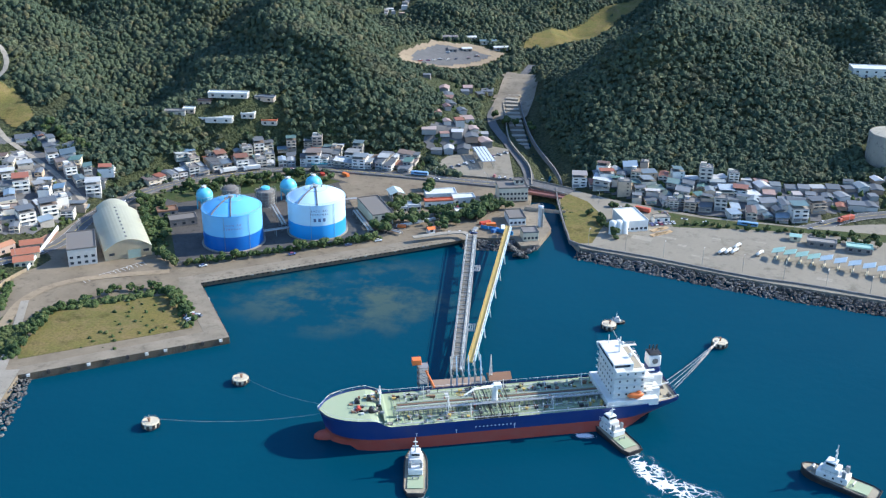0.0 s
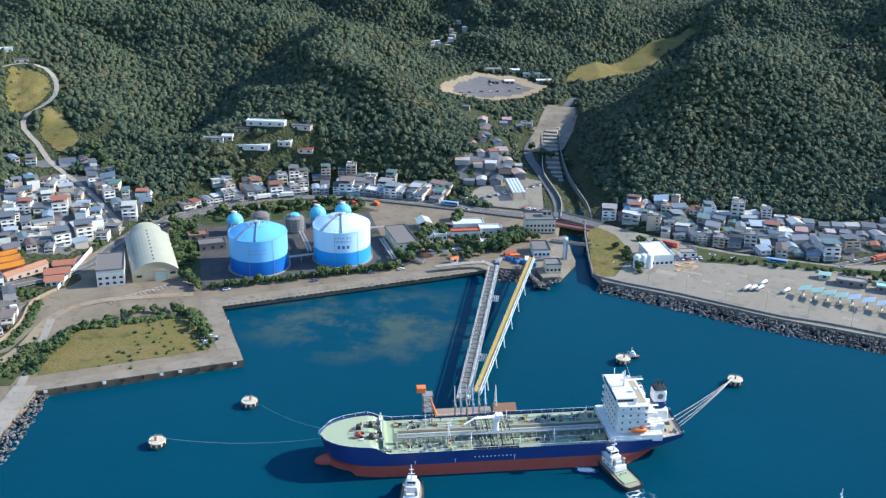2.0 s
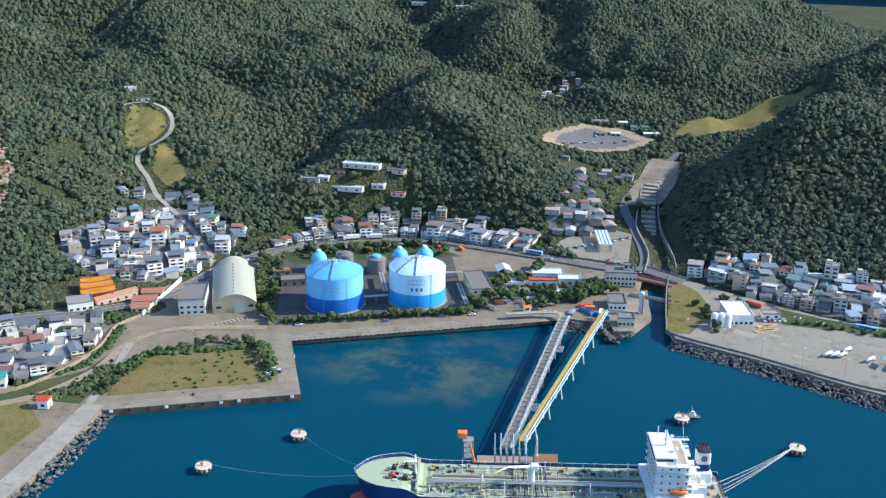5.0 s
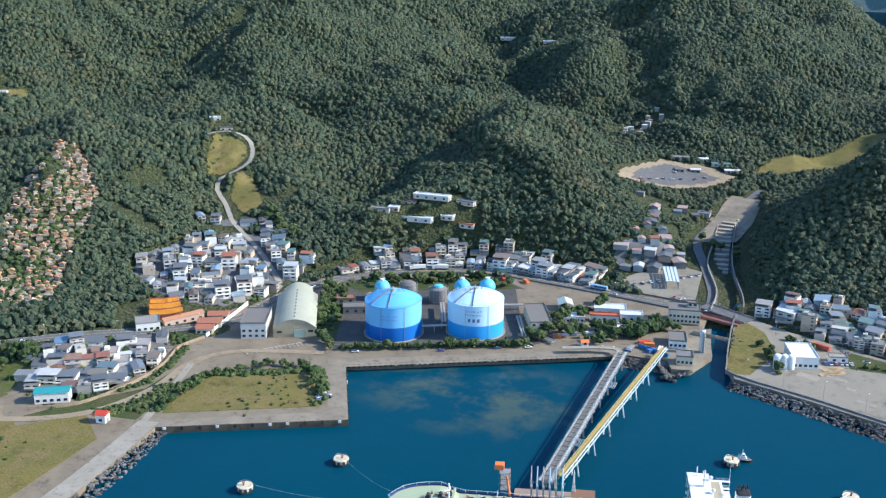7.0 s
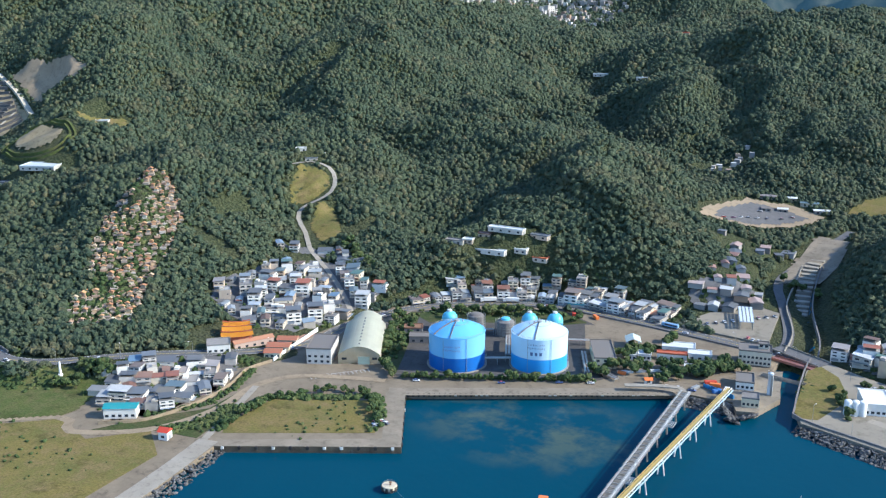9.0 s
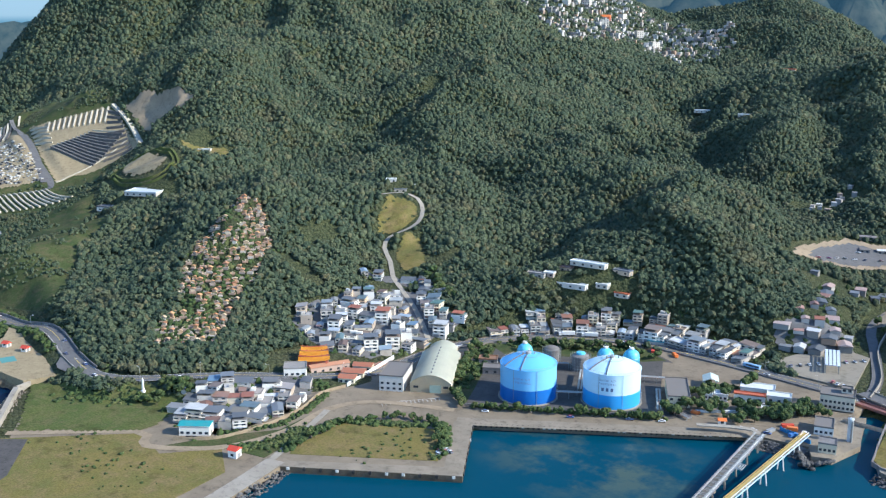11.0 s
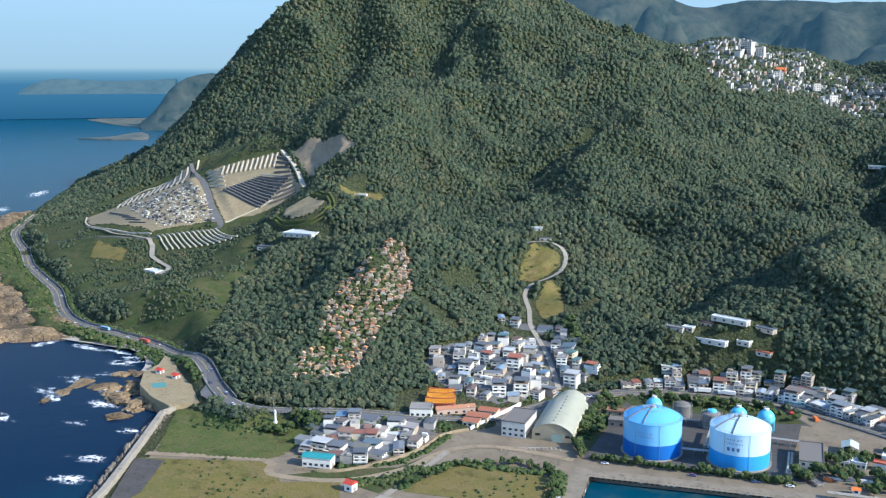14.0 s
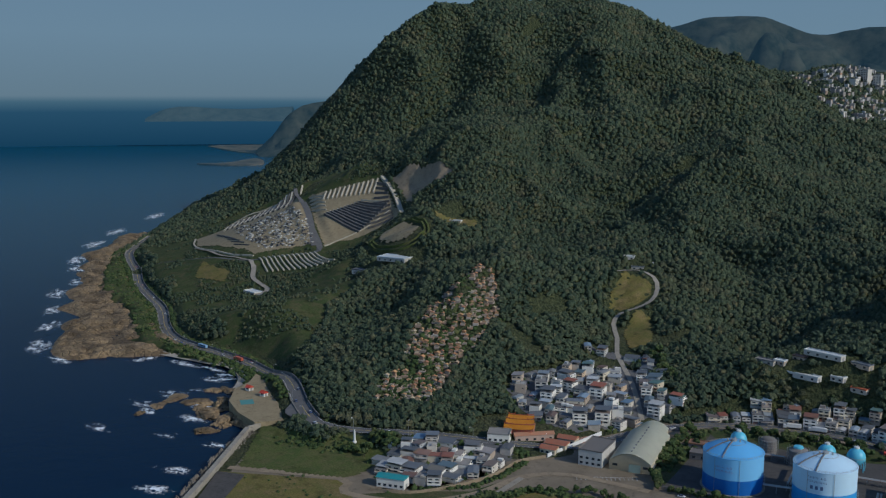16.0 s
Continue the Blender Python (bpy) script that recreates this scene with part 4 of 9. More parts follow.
for i, (x, y, s, h) in enumerate([(-574, 330, 7, 2.6), (-581, 319, 6, 2.2), (-560, 300, 9, 2), (-578, 290, 8, 1.6), (-565, 272, 6, 1.4), (-486, 312, 9, 5), (-499, 318, 7, 4), (-514, 312, 6, 3), (-505, 300, 8, 3), (-520, 296, 9, 3), (-535, 300, 7, 2.2), (-490, 282, 6, 2.4), (-552, 255, 3, 2), (-543, 312, 6, 3), (-556, 318, 4, 2), (-530, 314, 4, 2), (-548, 300, 5, 1.6), (-495, 298, 4, 2)]):
    sea_rock(x, y, s, h, i)


def foam_material(name, size, cut, soft=0.12):
    m = Mat(name, 0.9, 0.0, 0.2)
    m.color((0.85, 0.88, 0.88))
    warp = m.n("ShaderNodeVectorMath")
    nz = m.n("ShaderNodeTexNoise", Scale=1 / (size * 2.5), Detail=3.0)
    m.t.links.new(m.geo.outputs["Position"], nz.inputs["Vector"])
    warp.operation = "MULTIPLY_ADD"
    m.t.links.new(nz.outputs["Color"], warp.inputs[0])
    warp.inputs[1].default_value = (size * 3, size * 3, 0)
    m.t.links.new(m.geo.outputs["Position"], warp.inputs[2])
    lace = m.cells(size, "DISTANCE_TO_EDGE", warp.outputs[0]).outputs["Distance"]
    fine = m.noise(size * 0.4, 6, 0.7)
    att = m.t.nodes.new("ShaderNodeAttribute")
    att.attribute_name = "foam"
    k = m.math("SUBTRACT", m.math("ADD", m.math("MULTIPLY", att.outputs["Fac"], 1.0), m.math("MULTIPLY", fine, 0.5)), m.math("MULTIPLY", lace, 1.9))
    a = m.ramp(k, [(cut, 0.0), (cut + soft * 2.5, 1.0)])
    m.t.links.new(a, m.b.inputs["Alpha"])
    return m.m


FOAM = foam_material("sea_foam", 3.0, 0.60, 0.2)


def foam_patch(name, x, y, rx, ry, rz, label, power=1.0, tail=0.0):
    """Churned foam: a thin lace on the water, thinning outwards."""
    n = 24
    verts, faces, val = [], [], []
    for j in range(n + 1):
        for i in range(n + 1):
            u, v = i / n * 2 - 1, j / n * 2 - 1
            w = 1 + tail * (u + 1) / 2
            px, py = u * rx, v * ry * w
            verts.append((px, py, 0.05 + 0.004 * (hash((x, y)) % 5)))
            val.append(max(0.0, 1 - math.hypot(u, v)) ** 0.7 * power * (0.35 + 1.0 * float(value_noise(x + px, y + py * 1.7, 5.5, 77))))
    for j in range(n):
        for i in range(n):
            k = j * (n + 1) + i
            faces.append((k, k + 1, k + n + 2, k + n + 1))
    ob = raw(name, verts, faces, FOAM)
    at = ob.data.attributes.new("foam", "FLOAT", "POINT")
    at.data.foreach_set("value", val)
    ob.matrix_basis = pose(x, y, 0, 0, 0, rz)
    ob.visible_shadow = False
    return tagged(ob, label, "foam", kind="stuff")


for x, y, rx, ry, rz in [(-586, 290, 30, 15, 15), (-552, 262, 20, 10, 0), (-579, 263, 22, 11, 10), (-609, 336, 26, 15, 60), (-617, 345, 22, 12, 30), (-671, 325, 34, 9, 25), (-640, 340, 24, 9, 20), (-588, 314, 20, 10, 50), (-536, 222, 22, 9, 10), (-495, 258, 18, 9, 20), (-545, 300, 22, 12, 10), (-520, 285, 22, 12, 20),
                         (-705, 300, 10, 28, 10), (-740, 236, 40, 12, 10), (-800, 230, 45, 18, 170), (-880, 254, 40, 18, 150), (-960, 274, 45, 20, 160), (-1050, 294, 50, 20, 165), (-1114, 330, 40, 18, 165), (-1211, 350, 60, 22, 160), (-1290, 366, 70, 22, 160), (-1430, 420, 70, 24, 150), (-1560, 484, 80, 26, 150), (-1750, 604, 90, 26, 150),
                         (-430, 244, 22, 10, 40), (-405, 224, 20, 10, 40), (-370, 197, 18, 10, 40), (-460, 280, 16, 9, 40)]:
    foam_patch("surf", x, y, rx, ry, rz, "white surf breaking round the rocks", 0.92)

# -- far land and the sea's rim, haze and sky painted as glow --
def m_painted_haze(name, a, b, glow):
    """Far slopes with haze painted in: blue emission stands for the air."""
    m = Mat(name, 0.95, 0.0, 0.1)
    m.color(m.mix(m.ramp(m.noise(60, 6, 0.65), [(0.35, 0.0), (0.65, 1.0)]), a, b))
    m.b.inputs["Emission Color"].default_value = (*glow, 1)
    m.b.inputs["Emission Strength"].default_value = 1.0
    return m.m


# last colour: the emission that paints distance haze over the slopes
FAR_HAZE = m_painted_haze("far_slope_haze_glow", (0.02, 0.03, 0.03), (0.04, 0.05, 0.045), (0.030, 0.070, 0.100))
FARWOOD = m_painted_haze("far_wood_haze_glow", (0.015, 0.026, 0.024), (0.060, 0.064, 0.048), (0.010, 0.027, 0.042))
FARROCK = m_painted_haze("far_rock_haze_glow", (0.03, 0.035, 0.03), (0.14, 0.115, 0.08), (0.015, 0.035, 0.05))


def far_range(name, crest, foot, depth, label, seed, material):
    """A far range: a ridge line with spurs running down to its foot."""
    pts = np.array(smooth_line(crest, 22.0), float)
    n, m = len(pts), 44
    g = np.gradient(pts[:, :2], axis=0)
    g /= np.linalg.norm(g, axis=1)[:, None]
    nrm = np.stack([-g[:, 1], g[:, 0]], 1)
    u = np.linspace(-1, 1, m)
    X = pts[:, None, 0] + nrm[:, None, 0] * u[None] * depth
    Y = pts[:, None, 1] + nrm[:, None, 1] * u[None] * depth
    spur = np.abs(value_noise(X, Y, max(60, depth * 0.25), seed) - 0.5) * 2 * 0.5 + np.abs(value_noise(X, Y, max(30, depth * 0.11), seed + 1) - 0.5) * 0.5
    prof = (1 - np.abs(u)) ** 1.15
    Z = foot + (pts[:, None, 2] - foot) * np.clip(prof[None] * (1 + 1.9 * (spur - 0.35) * (np.abs(u) * 2.2)[None]), 0, 1.02)
    return tagged(grid_mesh(name, X, Y, Z, material), label, "mountain", kind="structure")


far_range("backdrop_mountain_range", [(-3000, 2200, 330), (-2625, 2503, 439), (-2535, 2603, 466), (-2429, 2711, 502), (-2321, 2813, 499), (-2238, 2887, 469), (-2154, 2956, 439), (-2071, 3021, 446), (-1992, 3079, 462), (-1600, 3300, 450), (-1000, 3500, 430), (-300, 3550, 400), (600, 3500, 400)], 60, 760, "far wooded mountain range with haze painted as blue glow", 41, FARWOOD)
far_range("backdrop_headland", [(-3276, 2180, 240), (-3426, 1880, 216), (-3471, 1784, 206), (-3517, 1679, 190), (-3541, 1619, 140), (-3561, 1568, 66), (-3581, 1512, 12)], -5, 260, "far steep wooded headland with haze painted as blue glow", 45, FARWOOD)
# cape hangs with its foot 110 m up to fit the camera's view
far_range("backdrop_cape", [(-4130, 1900, 176), (-4220, 1760, 165), (-4262, 1650, 165), (-4300, 1540, 171), (-4335, 1430, 172), (-4355, 1362, 153), (-4372, 1305, 120)], 110, 120, "very far cape on the horizon with haze painted as glow", 47, FAR_HAZE)


for name, o, z, mat, label in (("backdrop_spit", [(-4208, 1527), (-4248, 1635), (-4113, 1829), (-3519, 1582), (-3622, 1498), (-3814, 1491)], 3, FARROCK, "far pale rocky spit below the headland with painted haze"),
                               ("backdrop_spit", [(-3099, 1121), (-3093, 1220), (-3258, 1379), (-3100, 1352), (-2956, 1279), (-2993, 1184)], 4, FARROCK, "far rocky spit with a small harbour and painted haze")):
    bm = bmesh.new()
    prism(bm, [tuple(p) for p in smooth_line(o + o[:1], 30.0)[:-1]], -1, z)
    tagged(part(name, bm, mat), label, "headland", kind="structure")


# self-lit gradient by height: far sea, horizon haze and sky painted as emission
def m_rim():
    m = Mat("sea_haze_sky_glow", 1.0, 0.0, 0.0)
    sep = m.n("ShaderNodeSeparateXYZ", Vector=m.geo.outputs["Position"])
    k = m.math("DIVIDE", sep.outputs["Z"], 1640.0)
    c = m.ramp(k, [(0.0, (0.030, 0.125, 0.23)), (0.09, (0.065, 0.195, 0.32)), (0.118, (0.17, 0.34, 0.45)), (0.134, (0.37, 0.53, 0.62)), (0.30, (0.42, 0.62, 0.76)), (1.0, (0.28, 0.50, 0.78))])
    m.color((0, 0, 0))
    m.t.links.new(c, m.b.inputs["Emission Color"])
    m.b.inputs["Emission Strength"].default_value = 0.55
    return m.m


# added glowing ring that stands in for distant sea and low sky
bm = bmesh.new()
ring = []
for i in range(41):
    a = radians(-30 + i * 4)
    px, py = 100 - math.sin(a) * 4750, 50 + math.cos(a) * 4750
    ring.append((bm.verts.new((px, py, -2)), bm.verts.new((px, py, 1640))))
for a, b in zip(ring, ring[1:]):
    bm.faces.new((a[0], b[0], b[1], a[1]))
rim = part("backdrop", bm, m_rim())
tagged(rim, "glowing backdrop painted with open sea, horizon haze and pale sky", "backdrop", kind="structure")
# ---- paints of the port ----
TANK_PALE = painted("tank_pale_blue", (0.55, 0.75, 0.88), 0.42, wear=0.06)
TANK_SKY = painted("tank_sky_blue", (0.20, 0.50, 0.80), 0.42, wear=0.06)
TANK_DEEP = painted("tank_deep_blue", (0.012, 0.13, 0.45), 0.42, wear=0.08)
TANK_MID = painted("tank_mid_blue", (0.05, 0.33, 0.72), 0.42, wear=0.08)
TANK_TOP = painted("tank_roof_blue", (0.14, 0.44, 0.78), 0.45, wear=0.08)
SPHERE = painted("sphere_turquoise", (0.14, 0.52, 0.68), 0.4, wear=0.06)
STEEL = painted("galvanised_steel", (0.34, 0.35, 0.34), 0.5, 0.4, wear=0.3, size=1.5)
PIPE = painted("silver_pipe", (0.46, 0.46, 0.43), 0.4, 0.3, wear=0.2, size=1.5)
RUST = painted("rusty_steel", (0.26, 0.13, 0.07), 0.85, wear=0.5, size=1.0)
RED = painted("red_paint", (0.55, 0.06, 0.03), 0.55, wear=0.2)
ORANGE = painted("orange_paint", (0.75, 0.19, 0.04), 0.5, wear=0.15)
YELLOW = painted("ochre_deck", (0.50, 0.36, 0.10), 0.75, wear=0.4)
HULL_BLUE = painted("hull_navy", (0.012, 0.035, 0.15), 0.4, wear=0.1, size=8)
HULL_RED = painted("hull_antifouling_red", (0.34, 0.055, 0.035), 0.65, wear=0.25, size=6)
DECK = painted("deck_green", (0.34, 0.40, 0.25), 0.75, wear=0.3, size=7, dirt=(0.40, 0.38, 0.26))
DECK_TAN = painted("aft_deck_tan", (0.36, 0.31, 0.22), 0.8, wear=0.3, size=4)
SHIP_WHITE = painted("ship_white", (0.78, 0.76, 0.70), 0.5, wear=0.25)
GLASS = painted("dark_window_glass", (0.03, 0.04, 0.05), 0.12, wear=0.0)
BLACK = painted("black_paint", (0.02, 0.02, 0.022), 0.6, wear=0.2)
ROOF_CREAM = painted("cream_metal_roof", (0.74, 0.73, 0.58), 0.5, wear=0.15, size=8)
GREY_ROOF = painted("grey_roofing", (0.17, 0.155, 0.14), 0.85, wear=0.4, size=4)
CLAD = painted("tan_cladding", (0.66, 0.57, 0.40), 0.7, wear=0.25, size=4)


def ring_bars(bm, r, z, seg=48, rad=0.06, x=0, y=0):
    for i in range(seg):
        a, b = math.tau * i / seg, math.tau * (i + 1) / seg
        tube(bm, (x + r * math.cos(a), y + r * math.sin(a), z), (x + r * math.cos(b), y + r * math.sin(b), z), rad, 4)


def wrap_text(name, body, size, r, az, z, material, parent):
    """Flat built-in letters bent round an upright drum."""
    cu = bpy.data.curves.new(name, "FONT")
    cu.body, cu.size, cu.align_x, cu.extrude = body, size, "CENTER", 0.01
    cu.space_character = 1.5
    tmp = new("tmp_text", cu)
    bpy.context.view_layer.update()
    me = bpy.data.meshes.new_from_object(tmp.evaluated_get(bpy.context.evaluated_depsgraph_get()))
    bpy.data.objects.remove(tmp)
    for v in me.vertices:
        a = az + v.co.x / r
        v.co = Vector(((r + 0.05 + v.co.z) * math.cos(a), (r + 0.05 + v.co.z) * math.sin(a), z + v.co.y))
    me.materials.clear()
    me.materials.append(material)
    ob = new(name, me)
    ob.parent = parent
    return ob


def storage_tank(x, y, upper, label, faded):
    R, Hh = 17.0, 21.5
    e = tagged(empty("storage_tank", x, y, 3.5), label, "tank", "domed storage tanks")
    bm = bmesh.new()
    lathe(bm, [(R + 1.2, 0), (R + 1.2, 0.5), (R, 0.5)], 72)
    part("foundation_ring", bm, CONCRETE, e)
    bm = bmesh.new()
    lathe(bm, [(R, 0.5), (R, 9.0)], 72)
    part("lower_band", bm, TANK_DEEP if faded else TANK_MID, e, "deep blue lower band" if faded else "mid blue lower band", True)
    bm = bmesh.new()
    lathe(bm, [(R, 9.0), (R, Hh)], 72)
    part("shell", bm, upper, e, smooth=True)
    bm = bmesh.new()
    prof = [(R + 0.25, Hh - 0.15), (R + 0.25, Hh + 0.1)]
    for k in range(9):
        t = k / 8
        prof.append((R * (1 - t), Hh + 0.1 + 5.6 * math.sin(t * math.pi / 2) ** 0.9 if t else Hh + 0.1))
    lathe(bm, prof, 72)
    part("dome_roof", bm, TANK_TOP if faded else upper, e, smooth=True)
    bm = bmesh.new()
    for zz in (0.6, 1.2):
        ring_bars(bm, R - 0.2, Hh + zz, 56, 0.05)
    for i in range(56):
        a = math.tau * i / 56
        tube(bm, ((R - 0.2) * math.cos(a), (R - 0.2) * math.sin(a), Hh), ((R - 0.2) * math.cos(a), (R - 0.2) * math.sin(a), Hh + 1.2), 0.05, 4)
    part("handrail", bm, STEEL, e)
    bm = bmesh.new()
    ring_bars(bm, 6.5, Hh + 5.0, 36, 0.10)
    part("dome_ring", bm, STEEL, e)
    for a in (-1.9, -1.2):
        bm = bmesh.new()
        for k in range(8):
            t0, t1 = k / 8, (k + 1) / 8
            def on(t):
                r = R * (1 - t)
                return (r * math.cos(a), r * math.sin(a), Hh + 0.45 + 5.6 * math.sin(t * math.pi / 2) ** 0.9)
            tube(bm, on(t0), on(t1), 0.35, 5)
        part("roof_walkway", bm, GREY_ROOF, e)
    bm = bmesh.new()
    lathe(bm, [(1.6, Hh + 5.4), (1.6, Hh + 6.6), (0, Hh + 6.9)], 16)
    for a in (0.5, 2.2, 4.0):
        lathe(bm, [(0.5, Hh + 4.6), (0.5, Hh + 6.6), (0, Hh + 6.8)], 8, 3.5 * math.cos(a), 3.5 * math.sin(a))
    part("roof_vent", bm, PIPE, e)
    for i, a in enumerate((-1.45, -0.62)):
        bm = bmesh.new()
        tube(bm, ((R + 0.3) * math.cos(a), (R + 0.3) * math.sin(a), 0), ((R + 0.3) * math.cos(a), (R + 0.3) * math.sin(a), Hh), 0.10, 6)
        part("downpipe", bm, STEEL, e)
    for k in range(34):
        a = 0.4 + k * 0.045
        z = 0.5 + k * Hh / 34
        bm = bmesh.new()
        box(bm, (R + 0.6) * math.cos(a), (R + 0.6) * math.sin(a), z, 1.1, 0.9, 0.12, math.degrees(a))
        part("stair_tread", bm, STEEL, e)
    if faded:
        ink = painted("faded_red_letters", (0.28, 0.20, 0.42), 0.6)
        wrap_text("lettering", "SHEN AO", 1.7, R, -1.15, 15.6, ink, e)
        wrap_text("lettering", "TERMINAL", 1.7, R, -1.15, 13.4, ink, e)
    else:
        ink = painted("slate_blue_letters", (0.10, 0.16, 0.30), 0.6)
        wrap_text("lettering", "SHEN AO", 1.7, R, -1.15, 17.6, ink, e)
        wrap_text("lettering", "TERMINAL", 1.7, R, -1.15, 15.4, ink, e)
        for i in range(3):
            bm = bmesh.new()
            a = -1.15 + (i - 1) * 0.16
            box(bm, (R + 0.04) * math.cos(a), (R + 0.04) * math.sin(a), 11.6, 0.1, 1.5, 2.0, math.degrees(a))
            part("emblem_bar", bm, ink, e)
    return e


storage_tank(-229.5, 509.5, TANK_SKY, "sky blue storage tank with a deep blue lower band", True)
storage_tank(-188.0, 537.0, TANK_PALE, "pale blue storage tank with a mid blue lower band", False)


def sphere_tank(x, y, r, label):
    e = tagged(empty("sphere_tank", x, y, 3.5), label, "tank", "turquoise gas spheres")
    bm = bmesh.new()
    bmesh.ops.create_uvsphere(bm, u_segments=32, v_segments=20, radius=r, matrix=pose(0, 0, r + 3.0))
    part("sphere", bm, SPHERE, e, smooth=True)
    for i in range(8):
        a = math.tau * i / 8
        bm = bmesh.new()
        tube(bm, (r * 0.97 * math.cos(a), r * 0.97 * math.sin(a), 0), (r * 0.97 * math.cos(a), r * 0.97 * math.sin(a), r + 3), 0.28, 8)
        part("leg", bm, SPHERE, e)
    bm = bmesh.new()
    lathe(bm, [(1.6, 2 * r + 2.9), (1.6, 2 * r + 3.8), (0.4, 2 * r + 4.2), (0, 2 * r + 4.2)], 12)
    ring_bars(bm, 2.0, 2 * r + 4.2, 12, 0.06)
    part("top_platform", bm, SHIP_WHITE, e)
    bm = bmesh.new()
    ring_bars(bm, r + 0.15, r + 3, 32, 0.12)
    part("spray_ring", bm, PIPE, e)
    return e


sphere_tank(-268, 556, 5.2, "turquoise gas sphere on steel legs")
sphere_tank(-222.5, 583, 5.4, "turquoise gas sphere on steel legs")
sphere_tank(-208.5, 592, 5.4, "turquoise gas sphere on steel legs")


def scaffold_tank(x, y, r, h, green, label):
    e = tagged(empty("clad_tank", x, y, 3.5), label, "tank", "scaffolded small tanks")
    bm = bmesh.new()
    lathe(bm, [(r, 0), (r, h), (r * 0.6, h + 1.0), (0, h + 1.6)], 32)
    part("shell", bm, WALLGREY, e, smooth=False)
    bm = bmesh.new()
    n = 20
    for i in range(n):
        a = math.tau * i / n
        tube(bm, ((r + 1) * math.cos(a), (r + 1) * math.sin(a), 0), ((r + 1) * math.cos(a), (r + 1) * math.sin(a), h + 1.2), 0.09, 4)
    for k in range(6):
        ring_bars(bm, r + 1, h * k / 5, n, 0.08)
    part("scaffold", bm, STEEL, e)
    bm = bmesh.new()
    if green:
        lathe(bm, [(r * 0.55, h + 1.1), (r * 0.5, h + 2.2), (0, h + 2.8)], 20)
    else:
        lathe(bm, [(r * 0.8, h + 0.9), (r * 0.5, h + 1.6), (0, h + 2.0)], 20)
    part("cap", bm, SPHERE if green else GREY_ROOF, e, "turquoise cap" if green else "dark roof cap")
    return e


scaffold_tank(-257, 571, 5.2, 8.5, False, "grey small tank with a dark roof inside scaffolding")
scaffold_tank(-233, 570, 5.6, 9.5, True, "grey small tank with a turquoise cap inside scaffolding")


def pipe_rack(x, y, rz, length, tall, n, label):
    e = tagged(empty("pipe_rack", x, y, 3.5, rz), label, "pipe rack", "pipe racks")
    k = max(2, int(length / 6))
    for i in range(k):
        xx = -length / 2 + length * i / (k - 1)
        bm = bmesh.new()
        for s in (-1, 1):
            box(bm, xx, s * 1.8, 0, 0.25, 0.25, tall)
        box(bm, xx, 0, tall - 0.3, 0.25, 3.9, 0.3)
        part("trestle", bm, STEEL, e)
    for j in range(n):
        bm = bmesh.new()
        yy = -1.5 + 3.0 * j / max(1, n - 1)
        tube(bm, (-length / 2, yy, tall + 0.2), (length / 2, yy, tall + 0.2), 0.14 + 0.1 * (j % 3), 8)
        part("pipe", bm, PIPE if j % 3 else RUST, e)
    return e


pipe_rack(-209, 523, 36, 30, 3.6, 5, "steel pipe rack with silver pipes between the tanks")
pipe_rack(-215, 545, 122, 34, 4.4, 6, "steel pipe rack with silver pipes between the tanks")
pipe_rack(-190, 578, 30, 30, 3.2, 5, "steel pipe rack with silver pipes behind the tanks")
pipe_rack(-164, 552, 122, 34, 2.6, 6, "low pipe rack beside the long hall")
pipe_rack(-250, 560, 34, 24, 3.0, 4, "steel pipe rack by the small tanks")


def low_shed(name, x, y, z, sx, sy, h, rz, wall, roof, label, cat="building", win=4, pitch=0.0, group=""):
    """A plain building: walls, an overhanging roof slab or gable, window openings, a door."""
    e = tagged(empty(name, x, y, z, rz), label, cat, group)
    bm = bmesh.new()
    box(bm, 0, 0, 0, sx, sy, h)
    part("wall", bm, wall, e)
    bm = bmesh.new()
    if pitch:
        v = [bm.verts.new(p) for p in ((-sx / 2 - 0.5, -sy / 2 - 0.5, h - 0.1), (sx / 2 + 0.5, -sy / 2 - 0.5, h - 0.1), (sx / 2 + 0.5, 0, h + pitch), (-sx / 2 - 0.5, 0, h + pitch), (sx / 2 + 0.5, sy / 2 + 0.5, h - 0.1), (-sx / 2 - 0.5, sy / 2 + 0.5, h - 0.1))]
        bm.faces.new((v[0], v[1], v[2], v[3]))
        bm.faces.new((v[3], v[2], v[4], v[5]))
        bm.faces.new((v[0], v[3], v[5]))
        bm.faces.new((v[1], v[4], v[2]))
        bm.faces.new((v[0], v[5], v[4], v[1]))
        bmesh.ops.recalc_face_normals(bm, faces=bm.faces)
    else:
        box(bm, 0, 0, h, sx + 0.4, sy + 0.4, 0.25)
        for s in (-1, 1):
            box(bm, 0, s * (sy / 2 + 0.05), h + 0.25, sx + 0.4, 0.3, 0.6)
            box(bm, s * (sx / 2 + 0.05), 0, h + 0.25, 0.3, sy - 0.2, 0.6)
    part("roof", bm, roof, e)
    wm = None
    floors = max(1, int(h / 3.2))
    for f in range(floors):
        for side in (-1, 1):
            for i in range(win):
                xx = -sx / 2 + sx * (i + 0.5) / win
                bm = bmesh.new()
                box(bm, xx, side * (sy / 2 + 0.01), 1.1 + f * 3.2, min(1.8, sx / win * 0.6), 0.12, 1.4)
                part("window", bm, GLASS, e)
    bm = bmesh.new()
    box(bm, sx / 2 + 0.02, 0, 0, 0.12, 2.2, 2.4)
    part("door", bm, STEEL, e)
    return e


